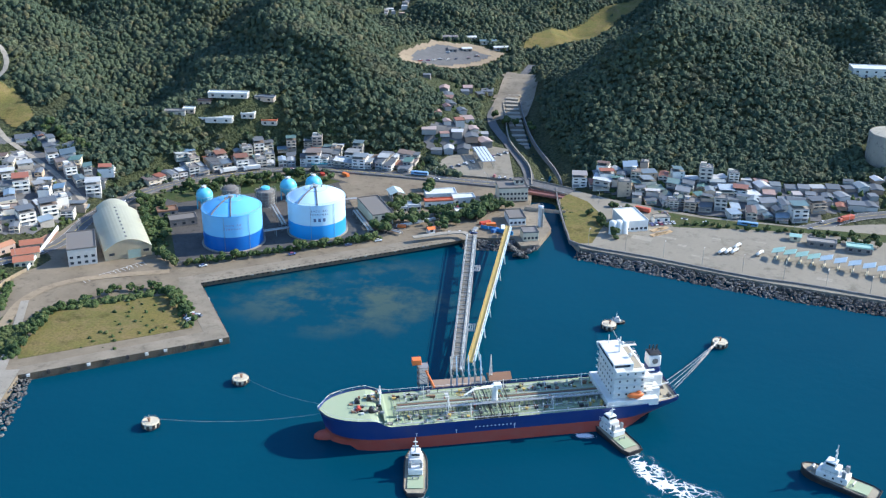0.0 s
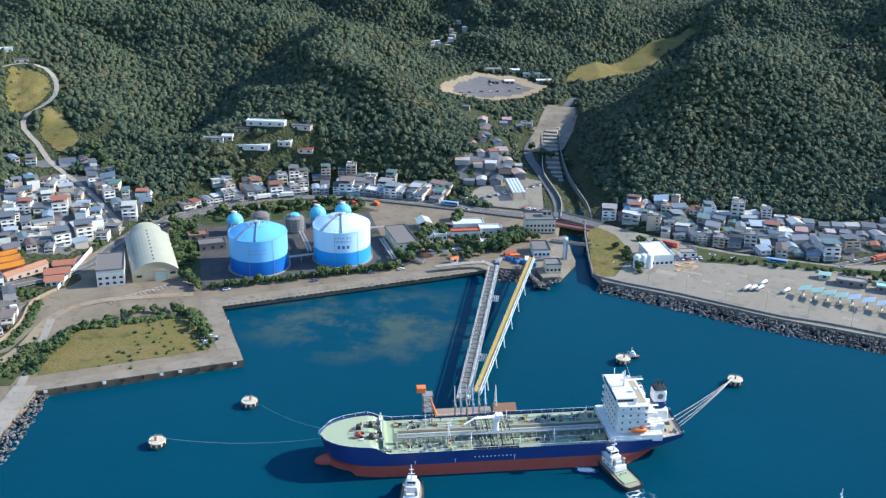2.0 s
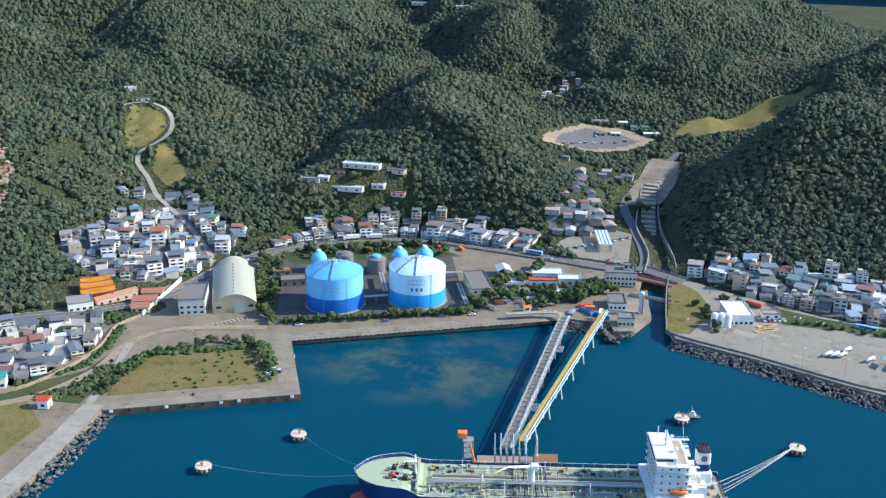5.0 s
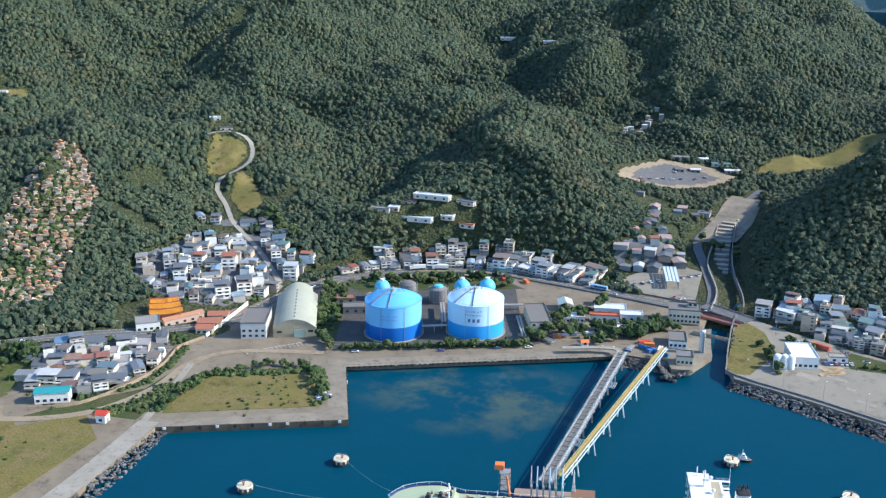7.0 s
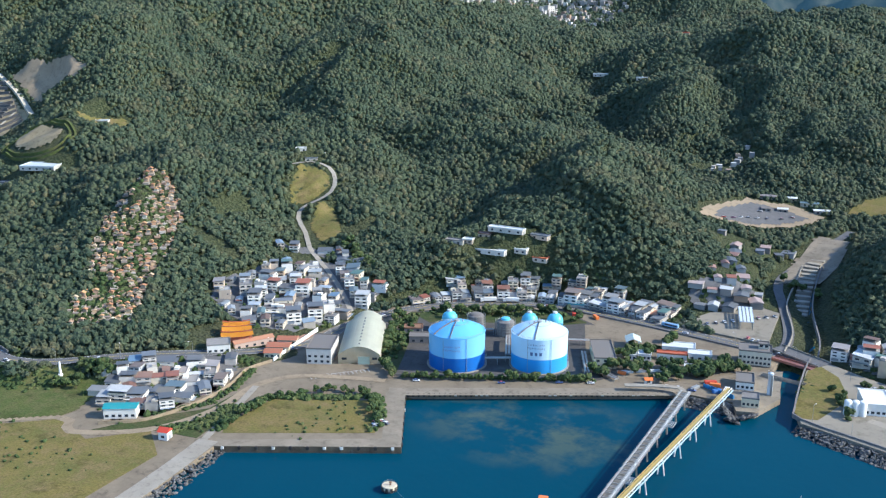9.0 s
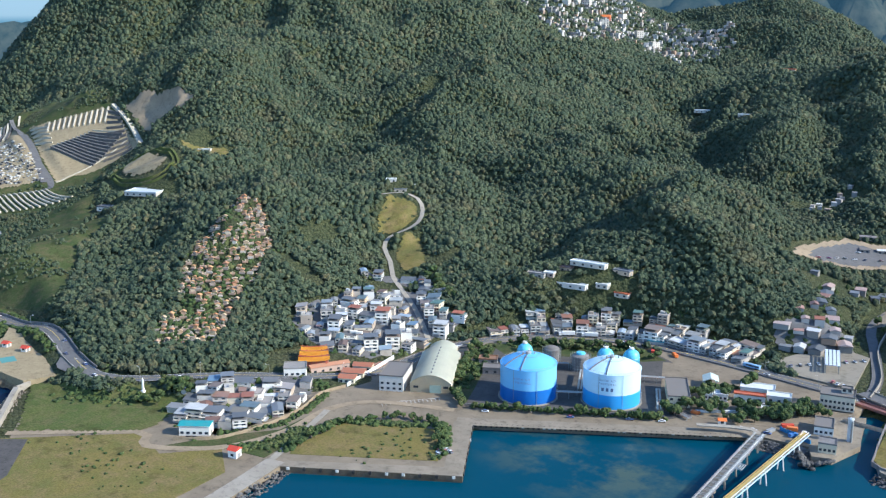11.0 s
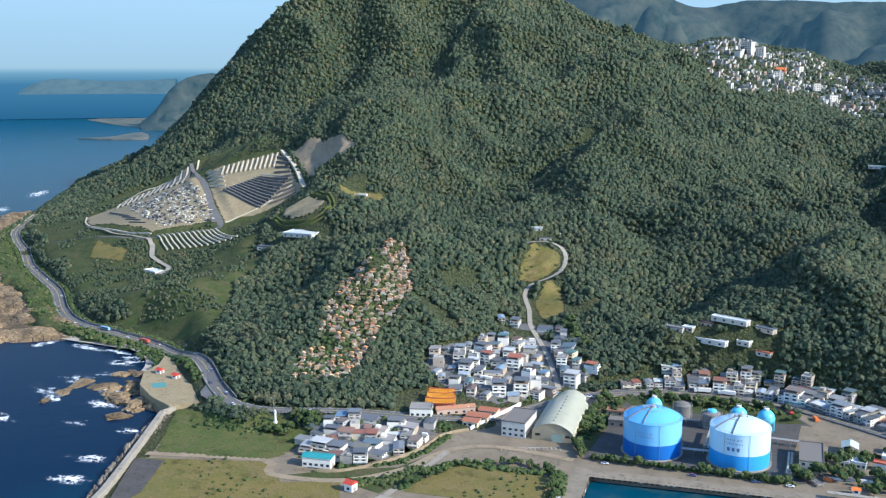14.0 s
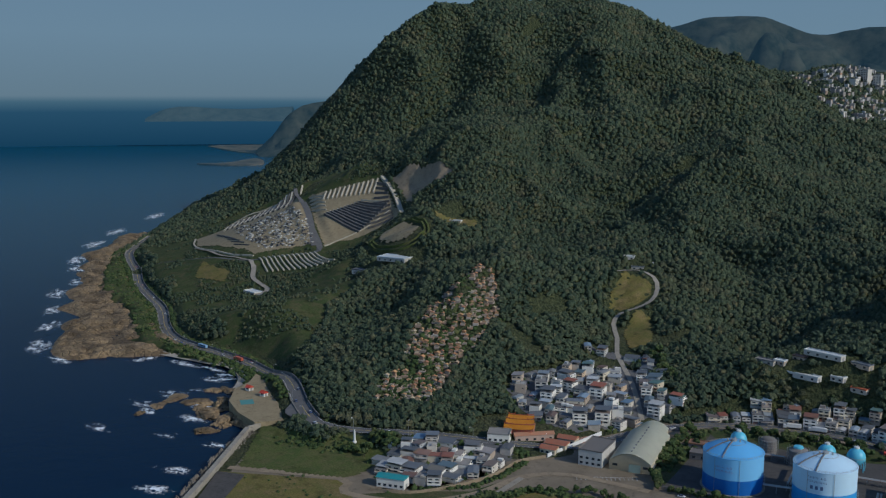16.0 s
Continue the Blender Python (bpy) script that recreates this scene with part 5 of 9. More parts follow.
low_shed("terminal_hall", -160.5, 567, 3.55, 13, 32, 6.5, 33, CLAD, GREY_ROOF, "long hall with pale walls and a dark flat roof", win=3)
low_shed("pump_house", -205, 556, 3.5, 9, 6, 3.5, 32, CLAD, GREY_ROOF, "small grey pump house between the tanks", win=3)
low_shed("store_house", -270, 528, 3.5, 16, 9, 4.0, 34, WALLGREY, GREY_ROOF, "brown flat-roofed store beside the blue tank", win=3)
low_shed("store_house", -286, 540, 3.5, 12, 8, 3.2, 34, WALLGREY, RUST, "low brown shed in the tank yard", win=2)
low_shed("white_block", -303, 470, 3.5, 15, 26, 9.5, 31, painted("pale_render", (0.55, 0.53, 0.48), 0.8, wear=0.35), GREY_ROOF, "pale concrete block with a dark flat roof", win=4)
low_shed("office_building", -83, 617, 4.0, 19, 14, 8.6, 18, painted("cream_render", (0.62, 0.55, 0.42), 0.8, wear=0.3), GREY_ROOF, "cream three-storey harbour office with rows of windows", win=8)
low_shed("roof_room", -79, 620, 12.9, 6, 5, 2.6, 18, painted("cream_render_top", (0.58, 0.52, 0.42), 0.8, wear=0.3), GREY_ROOF, "cream stair room on the office roof", win=2)
low_shed("control_house", -75, 578, 3.5, 10, 15, 4.4, 20, SHIP_WHITE, GREY_ROOF, "white control house with a dark flat roof", win=4)
low_shed("harbour_station", -63, 553, 3.5, 9, 9, 5, 20, CLAD, WALLGREY, "tan two-storey harbour station at the canal mouth", win=4)
low_shed("guard_kiosk", -121, 547.5, 3.5, 4, 3, 2.8, 35, SHIP_WHITE, ORANGE, "white guard kiosk with an orange roof", win=1, pitch=1.2)
low_shed("white_hall", -6, 586, 4.3, 14, 22, 6.0, 24, SHIP_WHITE, SHIP_WHITE, "white hall with a white flat roof and drums in front", win=5)
low_shed("gate_house", 12, 596, 4.3, 10, 6, 3.2, 24, SHIP_WHITE, CONCRETE, "low white annexe beside the hall", win=2)
for k in range(3):
    bm = bmesh.new()
    lathe(bm, [(2.2, 0), (2.2, 7.6), (1.6, 8.2), (0, 8.2)], 20)
    ob = part("silo_drum", bm, SHIP_WHITE, smooth=True)
    ob.matrix_basis = pose(-15.5 + k * 3.4, 569 + k * 1.4, 4.3)
    tagged(ob, "white upright drum standing against the hall", "silo", "white drums")


def lookout_tower(x, y):
    e = tagged(empty("water_tower", x, y, 3.5), "pale blue-grey round tower beside the canal", "tower")
    bm = bmesh.new()
    lathe(bm, [(1.4, 0), (1.4, 12.2), (1.7, 12.4), (1.7, 13), (0, 13.3)], 24)
    part("shaft", bm, painted("pale_tower", (0.58, 0.63, 0.66), 0.6, wear=0.15), e, smooth=True)
    bm = bmesh.new()
    box(bm, 1.4, -1.0, 0, 0.9, 1.2, 12)
    part("stair_shaft", bm, STEEL, e)
    bm = bmesh.new()
    ring_bars(bm, 1.65, 14.0, 16, 0.05)
    for i in range(10):
        a = math.tau * i / 10
        tube(bm, (1.65 * math.cos(a), 1.65 * math.sin(a), 13), (1.65 * math.cos(a), 1.65 * math.sin(a), 14.0), 0.05, 4)
    part("railing", bm, STEEL, e)
    return e


lookout_tower(-59, 573)
paving("canal_spit", [(-80, 566), (-70, 547), (-66, 540), (-57, 544), (-52, 571), (-57, 586), (-64, 612), (-80, 600)], 3.5, QUAY, "concrete spit with stained walls at the canal mouth", foot=-5)
spit_stones = scatter_mesh("spit_rocks", [boulder(s + 30, 1, 0.8) for s in range(5)], along([(-82, 560), (-74, 543), (-66, 528), (-59, 536), (-55, 546)], 260, 6, lambda u: 2.6 - 2.6 * u, 0.8, 1.7, 12), ARMOUR, False)
tagged(spit_stones, "dark armour stones heaped round the spit", "rocks", kind="stuff")
for k in range(4):
    bm = bmesh.new()
    box(bm, 0, 0, 0, 5.0, 0.25, 2.2 + 0.4 * (k % 2))
    for sx in (-2.4, 0, 2.4):
        box(bm, sx, 0.5, 0, 0.2, 1.0, 2.0)
    ob = part("blue_hoarding", bm, painted("hoarding_blue", (0.03, 0.20, 0.42), 0.6, wear=0.2))
    ob.matrix_basis = pose(-91 + k * 5.2, 561 - k * 1.9, 3.5, 0, 0, -20)
    tagged(ob, "blue sheet hoarding panel on the quay", "hoarding", "blue hoardings")


def warehouse(x, y, rz):
    """Barrel-roofed warehouse with a lower barrel annexe behind."""
    e = tagged(empty("warehouse", x, y, 3.5, rz), "cream barrel-roofed warehouse with tan end walls", "warehouse")

    def barrel(w, y0, y1, eave, rise, name, mat):
        bm = bmesh.new()
        n = 14
        rows = []
        for yy in (y0, y1):
            row = []
            for i in range(n + 1):
                t = -1 + 2 * i / n
                row.append(bm.verts.new((t * (w / 2 + 0.4), yy, eave + rise * (1 - t * t))))
            rows.append(row)
        for i in range(n):
            bm.faces.new((rows[0][i], rows[0][i + 1], rows[1][i + 1], rows[1][i]))
        bmesh.ops.solidify(bm, geom=bm.faces[:], thickness=-0.25)
        part(name, bm, mat, e, smooth=False)
        for yy in (y0 + 0.6, y1 - 0.6):
            bm = bmesh.new()
            low = [bm.verts.new((-w / 2, yy, 0)), bm.verts.new((w / 2, yy, 0))]
            top = [bm.verts.new((t * w / 2, yy, eave + rise * (1 - t * t) - 0.1)) for t in [1 - 2 * i / n for i in range(n + 1)]]
            bm.faces.new([low[0], low[1]] + top)
            bmesh.ops.solidify(bm, geom=bm.faces[:], thickness=0.4)
            part("end_wall", bm, CLAD, e)
        for s in (-1, 1):
            bm = bmesh.new()
            box(bm, s * w / 2, (y0 + y1) / 2, 0, 0.4, y1 - y0 - 1.3, eave + 0.2)
            part("side_wall", bm, CLAD, e)

    barrel(25, -29, 30, 5.8, 5.6, "roof", ROOF_CREAM)
    barrel(18, 30.4, 44, 5.8, 4.4, "annexe_roof", ROOF_CREAM)
    for s in range(9):
        bm = bmesh.new()
        box(bm, 0, -24 + s * 6, 11.2, 0.9, 1.4, 0.7)
        part("roof_vent", bm, STEEL, e)
    bm = bmesh.new()
    box(bm, 3, -29.2, 0, 7, 0.2, 5)
    part("gate", bm, painted("green_gate", (0.28, 0.36, 0.30), 0.6, wear=0.4), e, "faded green sliding gate")
    for xx in (-9, 9.5):
        bm = bmesh.new()
        box(bm, xx, -29.15, 3, 3, 0.15, 1.4)
        part("window", bm, GLASS, e)
    return e


warehouse(-293.2, 496.5, 35.5)


def pavilion(x, y, z, rz):
    e = tagged(empty("shelter", x, y, z, rz), "open shelter with a white and green gable roof", "shelter")
    for i in (-1, 1):
        for j in (-1, 0, 1):
            bm = bmesh.new()
            box(bm, i * 3.5, j * 4.5, 0, 0.5, 0.5, 4.5)
            part("post", bm, SHIP_WHITE, e)
    for s in (-1, 1):
        bm = bmesh.new()
        box(bm, s * 2.4, 0, 5.2, 5.3, 11.5, 0.2, ry=s * 22)
        part("roof_side", bm, painted("pale_green_roof", (0.52, 0.60, 0.54), 0.6), e)
    bm = bmesh.new()
    box(bm, 0, 0, 0, 8.6, 11, 0.25)
    part("floor_slab", bm, CONCRETE, e)
    return e


pavilion(-156, 600, 3.6, 30)


def canopy_roof(x, y, z, rz):
    e = tagged(empty("bus_canopy", x, y, z, rz), "pale blue open canopy on steel frames in the yard", "canopy")
    for i in range(9):
        bm = bmesh.new()
        yy = -16 + i * 4
        box(bm, 0, yy, 5.2, 10, 0.5, 0.4)
        part("beam", bm, painted("pale_blue_steel", (0.50, 0.60, 0.70), 0.5), e)
        for s in (-1, 1):
            bm = bmesh.new()
            box(bm, s * 4, yy, 0, 0.35, 0.35, 5.3)
            part("post", bm, STEEL, e)
    for s in range(4):
        bm = bmesh.new()
        box(bm, -3.6 + s * 2.4, 0, 5.6, 1.7, 33, 0.12)
        part("roof_panel", bm, painted("pale_roof_panel", (0.60, 0.66, 0.72), 0.45), e)
    return e


canopy_roof(-113, 684, 4.6, 22)


# ---- jetties ----
def pile_row(e, a, b, n, z1, mat, cap):
    for i in range(n):
        t = (i + 0.5) / n
        x, y = a[0] + (b[0] - a[0]) * t, a[1] + (b[1] - a[1]) * t
        bm = bmesh.new()
        tube(bm, (x - cap, y, -4), (x - cap * 0.6, y, z1), 0.5, 8)
        tube(bm, (x + cap, y, -4), (x + cap * 0.6, y, z1), 0.5, 8)
        box(bm, x, y, z1 - 0.9, cap * 2 + 1.2, 1.4, 0.9)
        part("pile_bent", bm, mat, e)


def bar_between(bm, a, b, w, h, z):
    d = math.hypot(b[0] - a[0], b[1] - a[1])
    box(bm, (a[0] + b[0]) / 2, (a[1] + b[1]) / 2, z, d, w, h, math.degrees(math.atan2(b[1] - a[1], b[0] - a[0])))


def pipe_jetty(a, b):
    """Access jetty: a narrow road deck and a bank of pipes beside it."""
    e = tagged(empty("pipe_jetty"), "concrete jetty with a road deck and silver pipes", "jetty")
    ux, uy = b[0] - a[0], b[1] - a[1]
    L = math.hypot(ux, uy)
    ux, uy = ux / L, uy / L
    nx, ny = uy, -ux
    pile_row(e, a, b, 9, 6.4, CONCRETE, 2.4)

    def off(p, k):
        return (p[0] + nx * k, p[1] + ny * k)

    bm = bmesh.new()
    bar_between(bm, off(a, 0.2), off(b, 0.2), 3.2, 0.6, 6.5)
    part("road_deck", bm, m_ground("stained_jetty_deck", (0.15, 0.135, 0.11), (0.27, 0.245, 0.20), 5), e)
    n = 64
    for i in range(n):
        t = (i + 0.5) / n
        p = (a[0] + ux * L * t, a[1] + uy * L * t)
        bm = bmesh.new()
        bar_between(bm, off(p, 2.6), off(p, -3.4), 0.4, 0.35, 6.85 + 0.3 * (i % 2))
        part("sleeper", bm, STEEL if i % 3 else CONCRETE, e)
    for k, rad in ((2.1, 0.20), (2.55, 0.14), (-1.7, 0.22), (-2.25, 0.16), (-2.7, 0.22), (-3.2, 0.14)):
        bm = bmesh.new()
        tube(bm, (*off(a, k), 7.6), (*off(b, k), 7.6), rad, 8)
        part("pipe", bm, PIPE if k != -2.25 else SHIP_WHITE, e)
    for t in (0.28, 0.72):
        p = (a[0] + ux * L * t, a[1] + uy * L * t)
        for j in range(3):
            q, r = off((p[0] + ux * j * 0.9, p[1] + uy * j * 0.9), -3.2), off((p[0] + ux * j * 0.9, p[1] + uy * j * 0.9), -6.6 + j)
            q2 = (q[0] + ux * (7 - 2 * j), q[1] + uy * (7 - 2 * j))
            r2 = (r[0] + ux * (7 - 2 * j), r[1] + uy * (7 - 2 * j))
            bm = bmesh.new()
            tube(bm, (*q, 7.6), (*r, 7.6), 0.24, 8)
            tube(bm, (*r, 7.6), (*r2, 7.6), 0.24, 8)
            tube(bm, (*r2, 7.6), (*q2, 7.6), 0.24, 8)
            part("expansion_loop", bm, PIPE, e)
    for k in (2.8, -1.4, -3.5):
        bm = bmesh.new()
        tube(bm, (*off(a, k), 8.1), (*off(b, k), 8.1), 0.07, 5)
        tube(bm, (*off(a, k), 7.6), (*off(b, k), 7.6), 0.05, 5)
        for i in range(60):
            t = i / 59
            p = off((a[0] + ux * L * t, a[1] + uy * L * t), k)
            tube(bm, (*p, 7.0), (*p, 8.1), 0.05, 4)
        part("railing", bm, STEEL, e)
    return e


def conveyor_jetty(a, b):
    """Narrow ochre-decked trestle with a lattice side."""
    e = tagged(empty("conveyor_jetty"), "narrow jetty with an ochre deck and blue-white lattice side", "jetty")
    ux, uy = b[0] - a[0], b[1] - a[1]
    L = math.hypot(ux, uy)
    ux, uy = ux / L, uy / L
    nx, ny = uy, -ux

    def off(p, k):
        return (p[0] + nx * k, p[1] + ny * k)

    bm = bmesh.new()
    bar_between(bm, a, b, 2.4, 0.4, 8.4)
    part("deck", bm, YELLOW, e)
    for k, zz in ((1.35, 9.3), (-1.35, 9.3)):
        bm = bmesh.new()
        bar_between(bm, off(a, k), off(b, k), 0.25, 0.25, zz)
        n = 60
        for i in range(n + 1):
            p = off((a[0] + ux * L * i / n, a[1] + uy * L * i / n), k)
            tube(bm, (*p, 7.0), (*p, 9.4), 0.07, 4)
            if i < n:
                q = off((a[0] + ux * L * (i + 1) / n, a[1] + uy * L * (i + 1) / n), k)
                tube(bm, (*p, 7.0) if i % 2 else (*p, 9.3), (*q, 9.3) if i % 2 else (*q, 7.0), 0.06, 4)
        bar_between(bm, off(a, k), off(b, k), 0.2, 0.25, 6.9)
        part("lattice_side", bm, SHIP_WHITE if k < 0 else YELLOW, e)
    bm = bmesh.new()
    tube(bm, (*off(a, -1.9), 8.0), (*off(b, -1.9), 8.0), 0.28, 8)
    part("pipe", bm, painted("pale_blue_pipe", (0.45, 0.62, 0.75), 0.5), e)
    for i in range(7):
        t = (i + 0.6) / 7.4
        p = (a[0] + ux * L * t, a[1] + uy * L * t)
        bm = bmesh.new()
        q, r = off(p, 1.6), off(p, -2.6)
        tube(bm, (*q, -4), (*off(p, 0.8), 7.6), 0.35, 8)
        tube(bm, (*r, -4), (*off(p, -0.9), 7.6), 0.35, 8)
        bar_between(bm, off(p, 1.4), off(p, -2.0), 0.7, 0.6, 7.2)
        part("pile_bent", bm, SHIP_WHITE, e)
    return e


pipe_jetty((-95.5, 541), (-73.5, 386))
conveyor_jetty((-76, 556), (-68.5, 392))
bm = bmesh.new()
ribbon(bm, smooth_line([(-128, 531), (-112, 541), (-101, 545), (-96, 540)]), 3.6, 6.9)
bmesh.ops.solidify(bm, geom=bm.faces[:], thickness=0.5)
tagged(part("jetty_ramp", bm, CONCRETE), "curved concrete ramp onto the jetty", "ramp", kind="structure")


# ---- berth platform behind the tanker ----
SX, SY, SHEAD = -49.0, 361.0, 201.8
ship_m = pose(SX, SY, 0, 0, 0, SHEAD)


def sp(u, v, z=0.0):
    """A place by the tanker: u metres towards the bow, v to port of its middle line."""
    return tuple(ship_m @ Vector((u, v, z)))


def berth_platform():
    e = tagged(empty("berth_platform"), "rust-brown concrete berth platform on piles behind the ship", "platform")
    deck = painted("stained_platform", (0.30, 0.22, 0.16), 0.85, wear=0.5, size=3)
    for name, u0, u1, v0, v1, z in (("deck", 2, 26, -27, -15.5, 6.4), ("walkway", 26, 58, -19, -16, 5.6), ("walkway", -30, 2, -19, -16.2, 5.6), ("mooring_deck", -60, -30, -22, -16, 5.6), ("mooring_deck", 56, 62, -21, -15, 5.6)):
        bm = bmesh.new()
        prism(bm, [sp(u0, v0)[:2], sp(u1, v0)[:2], sp(u1, v1)[:2], sp(u0, v1)[:2]], z - 1.1, z)
        part(name, bm, deck, e)
    for u in range(-58, 62, 9):
        bm = bmesh.new()
        tube(bm, sp(u, -17.5, -4), sp(u, -17.5, 4.8), 0.7, 8)
        part("pile", bm, RUST, e)
    return e


berth_platform()


def gangway_tower():
    e = tagged(empty("gangway_tower"), "brown lattice gangway tower with an orange cabin", "tower")
    e.matrix_basis = ship_m @ pose(30, -22, 6.4)
    for i in (-1, 1):
        for j in (-1, 1):
            bm = bmesh.new()
            tube(bm, (i * 2, j * 2, 0), (i * 2, j * 2, 11), 0.2, 6)
            part("leg", bm, RUST, e)
    for k in range(4):
        bm = bmesh.new()
        box(bm, 0, 0, 2.6 * (k + 1), 4.6, 4.6, 0.15)
        part("landing", bm, STEEL, e)
    for k in range(4):
        bm = bmesh.new()
        for s in (-1, 1):
            tube(bm, (-2, s * 2, 2.6 * k), (2, s * 2, 2.6 * (k + 1)), 0.09, 5)
            tube(bm, (s * 2, 2, 2.6 * k), (s * 2, -2, 2.6 * (k + 1)), 0.09, 5)
        part("brace", bm, STEEL, e)
    bm = bmesh.new()
    box(bm, 2.5, -2, 10.6, 4, 3.4, 2.4, bevel=0.15)
    part("cabin", bm, ORANGE, e)
    bm = bmesh.new()
    tube(bm, (-1, 2, 9), (-3, 12, 6.5), 0.5, 6)
    part("gangway", bm, ORANGE, e)
    return e


gangway_tower()


def loading_arm(u, mat):
    e = tagged(empty("loading_arm"), "upright steel loading arm beside the manifold", "loading arm", "loading arms")
    e.matrix_basis = ship_m @ pose(u, -17.5, 6.4)
    bm = bmesh.new()
    tube(bm, (0, 0, 0), (0, 0, 8), 0.35, 8)
    part("riser", bm, mat, e)
    bm = bmesh.new()
    tube(bm, (0, 0, 8), (0.2, -1.5, 15.5), 0.25, 8)
    part("inner_arm", bm, mat, e)
    bm = bmesh.new()
    tube(bm, (0.2, -1.5, 15.5), (0.3, 1.2, 6.5), 0.22, 8)
    part("outer_arm", bm, mat, e)
    bm = bmesh.new()
    lathe(bm, [(0.9, 8.6), (0.9, 9.0)], 14, 0, -0.4)
    box(bm, 0, 1.2, 6.8, 0.8, 1.4, 1.0, bevel=0.1)
    part("counterweight", bm, STEEL, e)
    return e


for i, u in enumerate((5.5, 8.2, 10.8, 13.5, 16, 18.5)):
    loading_arm(u, PIPE if i % 2 else painted("pale_blue_steelwork", (0.45, 0.60, 0.72), 0.5))
low_shed("berth_hut", *sp(-3, -20)[:2], 6.4, 9, 6, 3.6, 22, WALLGREY, RUST, "brown hut with a gable roof on the berth", win=2, pitch=1.8)
bm = bmesh.new()
for i in (-1, 1):
    tube(bm, (i * 0.9, 0, 0), (0, 0, 15), 0.15, 5)
tube(bm, (0, -0.9, 0), (0, 0, 15), 0.15, 5)
for k in range(6):
    ring_bars(bm, 0.9 - 0.13 * k, 2.2 * k + 1, 4, 0.06)
ob = part("lattice_mast", bm, SHIP_WHITE)
ob.matrix_basis = ship_m @ pose(1, -19, 6.4)
tagged(ob, "white lattice mast on the berth platform", "mast")
# ---- the tanker ----
def hull_sections(L, B, stations, levels, shape, top):
    """Rings of hull points: stations along, levels up. shape gives the half-breadth, top the deck height."""
    rows = []
    for i in range(stations + 1):
        u = i / stations
        zt = top(u)
        row = []
        for k in range(levels + 1):
            z = -2.0 + (zt + 2.0) * k / levels
            x, hb = shape(u, z, zt)
            row.append((x, hb, z))
        rows.append(row)
    return rows


def hull_mesh(name, rows, z0, z1, material, parent, label=""):
    """The hull's skin between two heights, both sides."""
    bm = bmesh.new()
    for side in (1, -1):
        grid = []
        for row in rows:
            g = []
            zs = [p[2] for p in row]
            cut = sorted({max(z0, zs[0]), min(z1 if z1 else zs[-1], zs[-1]), *[z for z in zs if z0 < z < (z1 or 99)]})
            n = 7
            lo, hi = max(z0, zs[0]), min(z1 or zs[-1], zs[-1])
            for k in range(n):
                z = lo + (hi - lo) * k / (n - 1)
                x = np.interp(z, zs, [p[0] for p in row])
                y = np.interp(z, zs, [p[1] for p in row])
                g.append(bm.verts.new((x, side * y, z)))
            grid.append(g)
        for a, b in zip(grid, grid[1:]):
            for k in range(n - 1):
                try:
                    bm.faces.new((a[k], b[k], b[k + 1], a[k + 1]) if side > 0 else (a[k + 1], b[k + 1], b[k], a[k]))
                except ValueError:
                    pass
        for g in (grid[0],):
            pass
    bmesh.ops.remove_doubles(bm, verts=bm.verts, dist=0.01)
    bmesh.ops.recalc_face_normals(bm, faces=bm.faces)
    return part(name, bm, material, parent, label, True)


